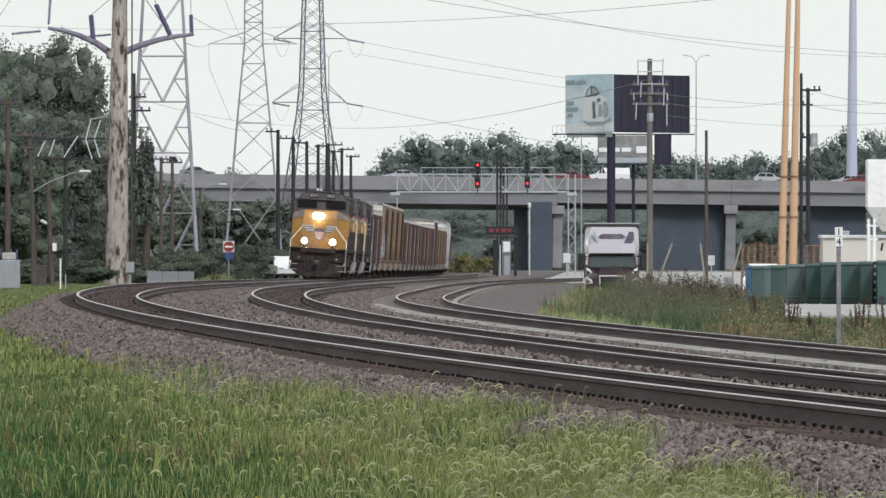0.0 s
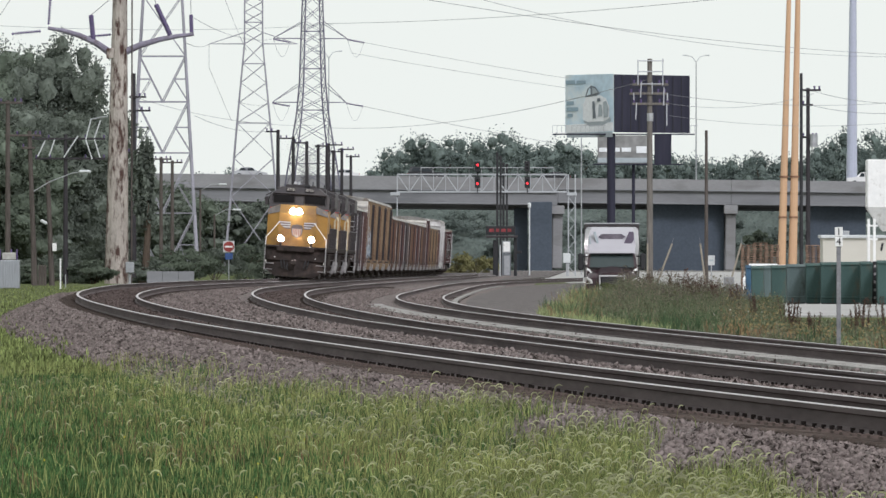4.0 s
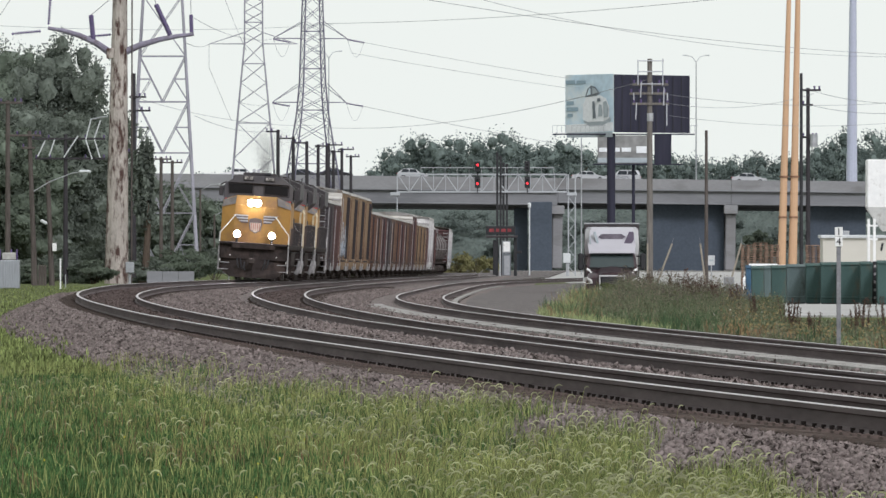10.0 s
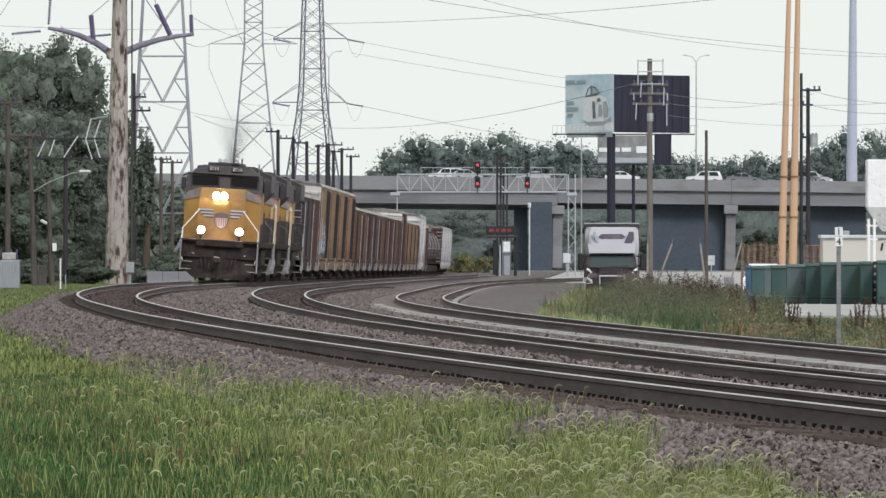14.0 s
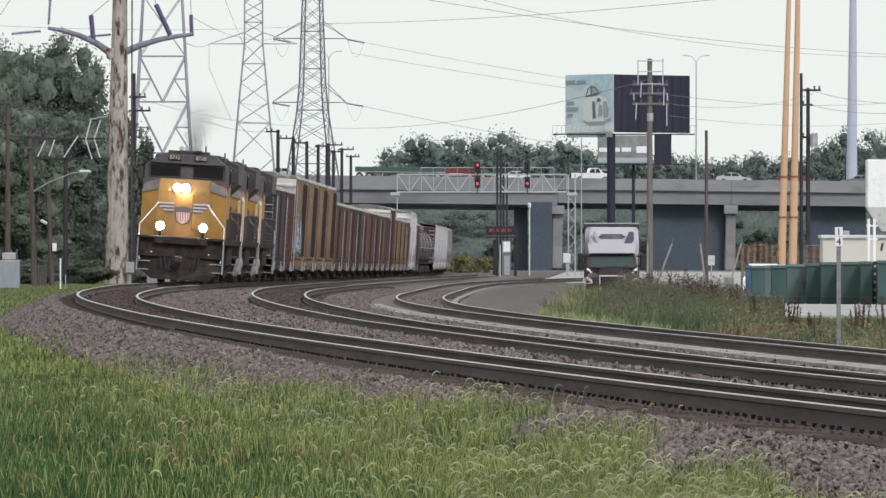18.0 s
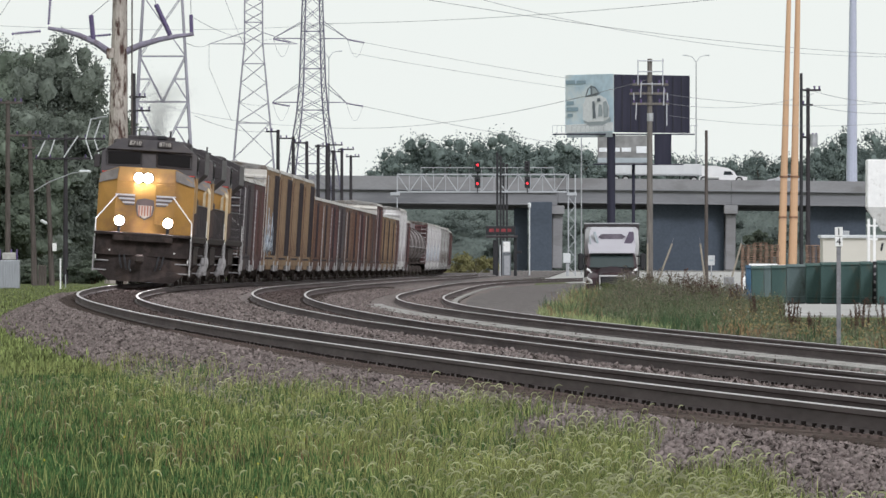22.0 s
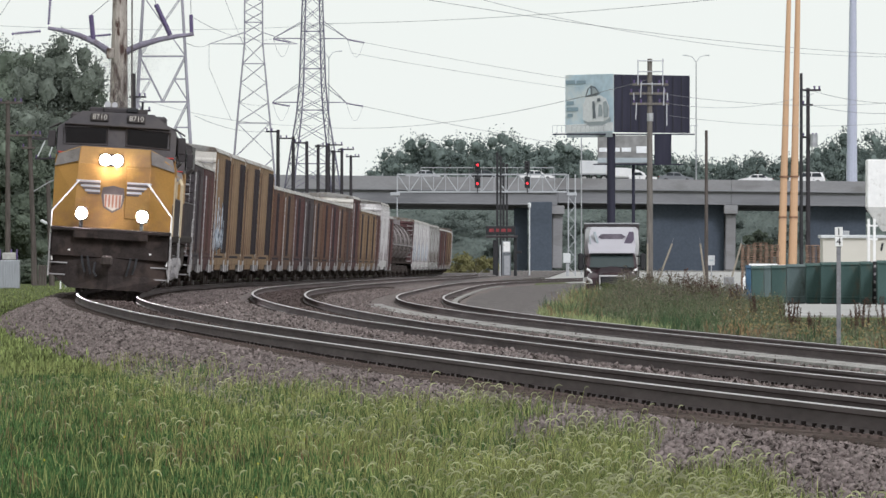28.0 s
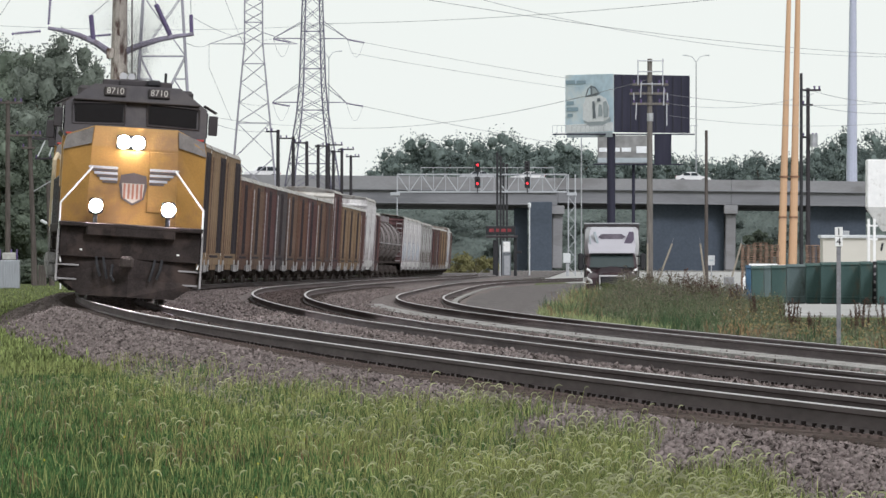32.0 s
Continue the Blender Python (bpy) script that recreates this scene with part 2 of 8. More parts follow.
def ground_sheet():
    ys = [-3000, -600, -100, -20, 20] + list(range(40, 160, 4)) + list(range(160, 500, 12)) + list(range(500, 1500, 50)) + [1800, 2600, 4800]
    sh, rows = Shape(), []
    for y in ys:
        mid = float(MAIN.across(min(max(y, 60), 900)))
        xs = [-3000, -600, -150, -50, -26, -17] + [mid + k * 1.2 for k in range(-9, 16)] + [mid + 22, mid + 32, mid + 50, mid + 160, mid + 700, 3000]
        xs = sorted(xs)
        rows.append([(x, y, soil_height(x, y)) for x in xs])
    n = len(rows[0])
    vs = [q for r in rows for q in r]
    fs = [(j * n + i, j * n + i + 1, (j + 1) * n + i + 1, (j + 1) * n + i) for j in range(len(rows) - 1) for i in range(n - 1)]
    sh.add(vs, fs)
    return solid("ground", sh, SOIL, "flat grassy ground on both sides of the railway", kind="structure", smooth=True)


ground_sheet()


SHOULDER_O = [-3.0, -2.5, -1.95, -1.6, -1.42, -1.3, -0.98]


def shoulder_z(o, za, s):
    """Height of the ballast outside the main track: it falls from the tie ends to the grass."""
    far = min(max((s - 30) / 60, 0), 1)
    return float(np.interp(o, SHOULDER_O, [-0.62, -0.345, -0.2 + 0.6 * za, za - 0.142 + 0.03 * far, za - 0.122 + 0.036 * far, za - 0.125 + 0.03 * far, za - 0.165 + 0.01 * far]))


def bed():
    """The ballast bed: one skin over the three tracks, its shoulders running out into the grass."""
    sh, rows = Shape(), []
    for s in list(np.arange(-30, 0, 3.0)) + list(np.arange(0, 460, 4.0)) + list(np.arange(460, 900, 20.0)):
        yy = max(MAIN.at(s)[1], 60)
        za, zb, zc = float(MAIN.height(yy)), float(SECOND.height(yy)), float(SIDING.height(min(yy, 560)))
        far = min(max((s - 30) / 60, 0), 1)
        ob = 4.47
        oc = 8.87
        prof = [(o, shoulder_z(o, za, s)) for o in SHOULDER_O] + [(-0.75, za - 0.185), (-0.55, za - 0.172), (0.55, za - 0.225), (1.4, za - 0.26),
                (2.2, (za + zb) / 2 - 0.27), (2.9, zb - 0.11 + 0.04 * far), (ob - 1.3, zb - 0.105 + 0.045 * far), (ob - 0.85, zb - 0.135 + 0.035 * far), (ob - 0.55, zb - 0.16), (ob + 0.55, zb - 0.222), (ob + 1.5, zb - 0.27), (ob + 2.2, (zb + zc) / 2 - 0.26),
                (oc - 1.5, zc - 0.125 + 0.03 * far), (oc - 1.25, zc - 0.12 + 0.035 * far), (oc - 0.85, zc - 0.14 + 0.025 * far), (oc - 0.55, zc - 0.135), (oc + 0.55, zc - 0.188), (oc + 1.5, zc - 0.24), (oc + 2.3, zc - 0.42), (oc + 3.2, -0.95)]
        row = []
        for o, z in prof:
            q = MAIN.at(s, o)
            row.append((q[0], q[1], z + 0.02 * noise.noise(Vector((o * 2, s * 0.8, 3)))))
        rows.append(row)
    n = len(rows[0])
    sh.add([q for r in rows for q in r], [(j * n + i, j * n + i + 1, (j + 1) * n + i + 1, (j + 1) * n + i) for j in range(len(rows) - 1) for i in range(n - 1)])
    return solid("ballast_bed", sh, BALLAST, "bed of grey crushed stone under the tracks", kind="structure", smooth=True)


bed()



def stained_strip(line, s1, label):
    """Ballast between a track's rails, dark with oil and rust."""
    rings = []
    for s in np.arange(-24, s1, 4.0):
        q = []
        for o in (-0.6, 0.0, 0.6):
            x, y, z, _ = line.at(s, o)
            q.append((x, y, z - 0.157 + 0.012 * noise.noise(Vector((o * 3, s, 8)))))
        rings.append(q[::-1] + [(x, y, z - 0.08) for x, y, z in q])
    solid("ballast_strip", Shape().loft(rings), OILBED, label, kind="structure", smooth=True)


stained_strip(MAIN, 420, "dark oil-stained ballast between the main track's rails")
stained_strip(SECOND, 330, "dark oil-stained ballast between the second track's rails")

RAIL_WEB = [(-0.068, -0.152), (0.068, -0.152), (0.068, -0.142), (0.012, -0.124), (0.010, -0.046), (0.036, -0.036), (0.037, -0.004),
            (-0.037, -0.004), (-0.036, -0.036), (-0.010, -0.046), (-0.012, -0.124), (-0.068, -0.142)]
RAIL_HEAD = [(-0.030, -0.0036), (0.030, -0.0036), (0.026, 0.0), (-0.026, 0.0)]


def rail(line, off, s0, s1, parent):
    """One rail: rusty web and foot, with the polished running face on its head."""
    for name, prof, material in (("rail", RAIL_WEB, RAIL_SIDE), ("running_face", RAIL_HEAD, RAIL_TOP)):
        rings = []
        for s in np.arange(s0, s1 + 0.1, 4.0):
            rings.append([line.at(s, off + u)[:2] + (line.at(s, off)[2] + w,) for u, w in prof])
        if name == "rail":
            top = part(name, Shape().loft(rings), material, parent, smooth=True)
        else:
            part(name, Shape().loft(rings), material, top, "bright polished running face", smooth=True)


def track(line, s0, s1, label, near_ties):
    t = thing("railway_track", 0, 0, 0, label, "railway track", "tracks on the ballast bed", kind="structure")
    for off in (-0.7525, 0.7525):
        rail(line, off, s0, s1, t)
    tie_mesh = Shape().box((0, 0, 0), (2.6, 0.23, 0.18), 0.012).mesh("tie", TIE)
    plate, clip = Shape(), Shape()
    for o in (-0.7525, 0.7525):
        plate.box((o, 0, 0.098), (0.40, 0.2, 0.018))
        for k in (-1, 1):
            # spike heads beside the foot
            plate.box((o + k * 0.155, -0.05, 0.109), (0.026, 0.026, 0.01), 0.004)
            # a near-black anchor round the foot's edge by the tie, toned as the shaded notch
            clip.prism([(-0.15, 0.134), (-0.15, 0.095), (-0.19, 0.088), (-0.19, 0.05), (-0.12, 0.05), (-0.12, 0.134)], o + k * 0.088 - 0.015, o + k * 0.088 + 0.015, "x")
        clip.box((o, -0.145, 0.08), (0.19, 0.03, 0.03), 0.006)
    plate_mesh = plate.mesh("tie_plate", PLATE)
    clip_mesh = clip.mesh("rail_clips", IRON)
    far = Shape()
    s, i = -12.0, 0
    while s < s1:
        x, y, z, th = line.at(s, 0)
        m = Matrix.Translation((x, y, z - 0.152 - 0.105)) @ Matrix.Rotation(-th, 4, "Z") @ Matrix.Rotation(math.atan(line.cant / 1.505), 4, "Y")
        m = m @ pose(random.uniform(-0.012, 0.012), 0, random.uniform(-0.006, 0.001), 0, 0, random.uniform(-0.8, 0.8))
        if i < near_ties:
            ob = new("tie", tie_mesh)
            ob.parent, ob.matrix_basis = t, m
            pl = new("tie_plate", plate_mesh)
            pl.parent, pl.matrix_basis = ob, Matrix.Identity(4)
            if i < (230 if line is MAIN else 150):
                cl = new("rail_clips", clip_mesh)
                cl.parent, cl.matrix_basis = ob, Matrix.Identity(4)
        elif s < 420:
            r = m.to_3x3()
            far.box((x, y, z - 0.257), (2.6, 0.23, 0.18), 0, r)
        s += 0.495
        i += 1
    tagged(part("far_ties", far, TIE, t), kind="stuff")
    return t


track(MAIN, -24, 1240, "curved railway track with polished rails on dark ties", 230)
track(SECOND, -24, 860, "curved second railway track on dark ties", 150)
track(SIDING, -24, 690, "curved siding track with duller rails on dark ties", 110)

# ---- the freight train ----
# engine yellow is dimmed: haze and back light are put into its base
YELLOW = mat("dimmed yellow engine paint", (0.30, 0.158, 0.032), rough=0.5, var=0.14, scale=1.0, dirt=(0.22, 0.115, 0.035), dirt_amount=0.38, dirt_scale=0.9)
ENGINE_GREY = mat("dark grey engine roof paint", (0.034, 0.029, 0.031), rough=0.55, var=0.2, dirt=(0.05, 0.042, 0.04), dirt_amount=0.4)
PLOW = mat("sooty pilot steel", (0.034, 0.028, 0.026), rough=0.7, var=0.3, dirt=(0.06, 0.046, 0.04), dirt_amount=0.4)
TRUCK = mat("grimy truck casting", (0.05, 0.042, 0.038), rough=0.8, var=0.3)
WHEEL = mat("worn wheel steel", (0.12, 0.10, 0.09), rough=0.5, metal=0.7, var=0.2)
RAILING = mat("white handrail paint", (0.75, 0.74, 0.7), rough=0.5, var=0.05, bump=0)
SHOULDER = mat("dull grey shoulder paint", (0.17, 0.155, 0.145), rough=0.6, var=0.2)
SILVER = mat("grey nose striping", (0.42, 0.42, 0.43), rough=0.45, var=0.1)
GRAB = mat("dull tan grab rail paint", (0.5, 0.41, 0.28), rough=0.6, var=0.15)
# emblem colours are muted to hold the wash of the lamps' glare
EMBLEMRED = mat("glare-washed red emblem bars", (0.30, 0.14, 0.10), rough=0.6, var=0.1)
EMBLEMWHITE = mat("glare-washed emblem field", (0.40, 0.36, 0.31), rough=0.6, var=0.15)
RED = mat("red paint", (0.42, 0.05, 0.04), rough=0.5, var=0.1)
MUTEDNAVY = mat("glare-washed navy emblem paint", (0.10, 0.08, 0.075), rough=0.5, var=0.1)
CABGLASS = mat("dark cab glass", (0.013, 0.012, 0.013), rough=0.12, var=0.1, bump=0, spec=0.12)
BROWN_DIRT = mat("brown sooty engine paint", (0.07, 0.045, 0.04), rough=0.65, var=0.25, dirt=(0.045, 0.035, 0.033), dirt_amount=0.4)
LAMP_ON = mat("lit headlamp lens", (1.0, 0.93, 0.88), rough=0.3, var=0, bump=0, emit=700.0)
CREAM = mat("pale weathered car end", (0.50, 0.48, 0.44), rough=0.7, var=0.12, scale=1, dirt=(0.30, 0.26, 0.22), dirt_amount=0.35, dirt_scale=0.8)
RUNGS = mat("pale ladder steel", (0.34, 0.33, 0.325), rough=0.6, var=0.2)
SOLE = mat("pale sill and step steel", (0.29, 0.28, 0.275), rough=0.7, var=0.25)


def wheelset(parent, y, r=0.46, w=0.13):
    ax = Shape().bar((-1.0, y, r), (1.0, y, r), 0.08, n=8)
    a = part("axle", ax, TRUCK, parent)
    for o in (-1, 1):
        sh = Shape().bar((o * 0.70, y, r), (o * 0.74, y, r), r + 0.03, n=20).bar((o * 0.74, y, r), (o * (0.74 + w - 0.04), y, r), r, n=20)
        part("wheel", sh, WHEEL, parent, smooth=True)


def bogie(parent, y, axles=(-0.9, 0.9), r=0.42):
    """A freight truck: two side frames, a bolster, springs, wheels."""
    t = part("truck", Shape().box((0, y, 0.62), (2.3, 0.45, 0.3), 0.05), TRUCK, parent)
    span = axles[-1] - axles[0]
    for o in (-1.02, 1.02):
        sh = Shape()
        sh.prism([(y - span / 2 - 0.28, 0.42), (y - span / 2 + 0.1, 0.36), (y - 0.35, 0.2), (y + 0.35, 0.2), (y + span / 2 - 0.1, 0.36), (y + span / 2 + 0.28, 0.42),
                  (y + span / 2 + 0.25, 0.6), (y + 0.5, 0.82), (y - 0.5, 0.82), (y - span / 2 - 0.25, 0.6)], o - 0.07, o + 0.07, "x")
        for a in axles:
            sh.box((o * 1.04, y + a, 0.47), (0.2, 0.3, 0.28), 0.04)
        for k in (-0.18, 0, 0.18):
            sh.bar((o * 1.06, y + k, 0.3), (o * 1.06, y + k, 0.6), 0.075, n=8)
        part("side_frame", sh, TRUCK, t)
    for a in axles:
        wheelset(t, y + a, r)


def coupler(parent, y, way):
    sh = Shape().box((0, y - way * 0.25, 0.86), (0.16, 0.7, 0.2), 0.03).box((0.05, y + way * 0.16, 0.86), (0.3, 0.22, 0.28), 0.06)
    part("coupler", sh, TRUCK, parent)
    part("brake_hose", Shape().path([(0.35, y - way * 0.1, 0.8), (0.37, y + way * 0.1, 0.55), (0.3, y + way * 0.2, 0.45)], 0.03), BLACK, parent)


def ladder(parent, x, y, z0, z1, along, n, width=0.4, material=None):
    sh = Shape()
    for k in (-1, 1):
        dx, dy = (k * width / 2, 0) if along == "x" else (0, k * width / 2)
        sh.bar((x + dx, y + dy, z0), (x + dx, y + dy, z1), 0.011, n=4)
    for i in range(n):
        z = z0 + (z1 - z0) * (i + 0.5) / n
        dx, dy = (width / 2, 0) if along == "x" else (0, width / 2)
        sh.bar((x - dx, y - dy, z), (x + dx, y + dy, z), 0.028, n=5)
    part("ladder", sh, material or RUNGS, parent, "" if material else "pale steel ladder")


def boxcar(label, side, door, end, roof, length, top, ribs=9, door_y=0.0, door_w=3.1, mark=None, rungs=None, group="freight cars of the train"):
    """A boxcar: ribbed sides, a sliding door on tracks, corrugated ends, a roof with a running board, sills, ladders, trucks."""
    c = thing("boxcar", 0, 0, 0, label, "boxcar", group)
    L, hw, z0 = length - 1.35, 1.46, 1.02
    body = Shape().prism([(-hw, z0), (hw, z0), (hw, top - 0.28), (hw - 0.12, top - 0.12), (0, top), (-hw + 0.12, top - 0.12), (-hw, top - 0.28)], -L / 2, L / 2)
    part("body", body, side, c)
    part("roof", Shape().prism([(-hw - 0.02, top - 0.26), (-hw + 0.1, top - 0.10), (0, top + 0.02), (hw - 0.1, top - 0.10), (hw + 0.02, top - 0.26), (hw - 0.08, top - 0.12), (0, top - 0.02), (-hw + 0.08, top - 0.12)], -L / 2 - 0.02, L / 2 + 0.02), roof, c)
    for way in (1, -1):
        prof, z = [(way * (L / 2 - 0.03), z0)], z0
        while z < top - 0.55:
            prof += [(way * (L / 2 + 0.03), z), (way * (L / 2 + 0.03), z + 0.16), (way * (L / 2 + 0.11), z + 0.2), (way * (L / 2 + 0.11), z + 0.27)]
            z += 0.31
        prof += [(way * (L / 2 + 0.03), z + 0.02), (way * (L / 2 + 0.03), top - 0.27), (way * (L / 2 - 0.03), top - 0.27)]
        sh = Shape().prism(prof, -hw + 0.02, hw - 0.02, "x")
        e = part("end_panel", sh, end, c, "pale corrugated end panel" if end == CREAM else "")
        ladder(e, -way * (hw - 0.32), way * (L / 2 + 0.16), z0, top - 0.45, "x", 9)
        coupler(c, way * (L / 2 + 0.45), way)
    rm = Shape().box((0, 0, 0), (0.075, 0.14, top - 0.62 - z0), 0.015).mesh("rib", PALERIB.get(side.name, side))
    for s in (-1, 1):
        for i in range(ribs):
            y = -L / 2 + L * (i + 0.5) / ribs
            if abs(y - door_y) < door_w / 2 + 0.3:
                continue
            part("rib", rm, side, c, at=(s * (hw - 0.012), y, (z0 + top - 0.5) / 2 + 0.06))
        d = part("sliding_door", Shape().box((s * (hw - 0.02), door_y, (z0 + top) / 2 - 0.12), (0.075, door_w, top - z0 - 0.55), 0.01), door, c)
        for k in (-0.3, 0.3):
            part("lock_bar", Shape().bar((s * (hw + 0.02), door_y + k * door_w, z0 + 0.2), (s * (hw + 0.02), door_y + k * door_w, top - 0.55), 0.018, n=5), door, d)
        part("door_track", Shape().box((s * (hw - 0.01), 0, z0 + 0.02), (0.06, L * 0.55, 0.1), 0.02), door, c)
        part("side_sill", Shape().box((s * (hw - 0.02), 0, z0 - 0.13), (0.07, L, 0.26), 0.01).box((s * (hw - 0.03), 0, z0 - 0.34), (0.06, L * 0.4, 0.2), 0.01), side, c)
        for way in (-1, 1):
            y = way * (L / 2 - 0.35)
            part("step", Shape().path([(s * (hw - 0.02), y - 0.22, z0 - 0.1), (s * (hw - 0.02), y - 0.22, z0 - 0.5), (s * (hw - 0.02), y + 0.22, z0 - 0.5), (s * (hw - 0.02), y + 0.22, z0 - 0.1)], 0.03), SOLE, c, "pale sill step")
            part("bolster_plate", Shape().prism([(-0.8, z0 - 0.08), (-0.5, z0 - 0.48), (0.5, z0 - 0.48), (0.8, z0 - 0.08)], s * (hw - 0.02) - 0.05, s * (hw - 0.02) + 0.05, "x"), RUNGS, c, "pale bolster plate", at=(0, way * (L / 2 - 1.9), 0))
            ladder(c, s * (hw + 0.05), y, z0 - 0.1, top - 0.5, "y", 12, 0.5, rungs if way > 0 else side)
    if mark is not None:
        for s in (-1, 1):
            for y, z, w, h in mark[1]:
                u, v = w / 2, h / 2
                part("painted_patch", Shape().prism([(y - u, z - v), (y + u * 0.5, z - v * 0.86), (y + u, z - v * 0.2), (y + u * 0.55, z + v * 0.5), (y + u * 0.8, z + v), (y - u * 0.4, z + v * 0.8), (y - u * 0.75, z + v * 0.1)], s * (hw - 0.012), s * (hw + 0.03), "x"), mark[0], c, "sprayed paint patch")
    # the wide lower block is added for the shade beneath the car
    part("underframe", Shape().box((0, 0, 0.86), (0.5, L, 0.3), 0.03).box((0.5, 1.0, 0.7), (0.5, 1.2, 0.4), 0.08).box((0, 0, 0.72), (1.7, L * 0.55, 0.42), 0.05), TRUCK, c)
    for y in (-1, 1):
        bogie(c, y * (L / 2 - 1.9))
    return c


def tank_car(label, paint, length):
    c = thing("tank_car", 0, 0, 0, label, "tank car", "freight cars of the train")
    L, r, zc = length - 1.6, 1.42, 2.45
    rings = []
    for y, k in ((-L / 2, 0.35), (-L / 2 + 0.1, 0.75), (-L / 2 + 0.35, 0.95), (-L / 2 + 0.7, 1), (L / 2 - 0.7, 1), (L / 2 - 0.35, 0.95), (L / 2 - 0.1, 0.75), (L / 2, 0.35)):
        rings.append([(r * k * math.cos(a * math.pi / 12), y, zc + r * k * math.sin(a * math.pi / 12)) for a in range(24)])
    part("tank", Shape().loft(rings), paint, c, smooth=True)
    part("dome", Shape().bar((0, 0, zc + r - 0.1), (0, 0, zc + r + 0.35), 0.55, n=14), paint, c)
    for y in (-2.4, 2.4):
        part("band", Shape().path([(r * 1.01 * math.cos(a), y, zc + r * 1.01 * math.sin(a)) for a in np.linspace(-0.4, math.pi + 0.4, 18)], 0.03, 4), TRUCK, c)
    for s in (-1, 1):
        part("hand_rail", Shape().bar((s * 1.45, -L / 2, 2.3), (s * 1.45, L / 2, 2.3), 0.025, n=5), RUNGS, c)
    part("underframe", Shape().box((0, 0, 0.95), (0.5, L + 0.6, 0.3), 0.03).box((0, L / 2, 1.05), (2.7, 0.5, 0.12), 0.02).box((0, -L / 2, 1.05), (2.7, 0.5, 0.12), 0.02), TRUCK, c)
    for y in (-1, 1):
        part("saddle", Shape().box((0, y * (L / 2 - 1.4), 1.25), (2.1, 0.5, 0.5), 0.05), TRUCK, c)
        bogie(c, y * (L / 2 - 1.4))
        coupler(c, y * (L / 2 + 0.35), y)
    return c


def emblem(n, F):
    """A shield on the nose: navy field over red and white bars, no letters. Lamp glare is put into the colours."""
    em = part("emblem", Shape().prism([(-0.27, 2.72), (-0.30, 2.5), (-0.24, 2.22), (0, 2.08), (0.24, 2.22), (0.30, 2.5), (0.27, 2.72), (0.0, 2.78)], F - 0.64, F - 0.545), MUTEDNAVY, n, "shield emblem in glare-washed navy, white and red")
    part("emblem_field", Shape().prism([(-0.24, 2.55), (-0.21, 2.25), (0, 2.13), (0.21, 2.25), (0.24, 2.55)], F - 0.60, F - 0.535), EMBLEMWHITE, em)
    for k in range(5):
        part("emblem_bar", Shape().box(((k - 2) * 0.09, F - 0.532, 2.38), (0.045, 0.012, 0.32), 0.002), EMBLEMRED, em)


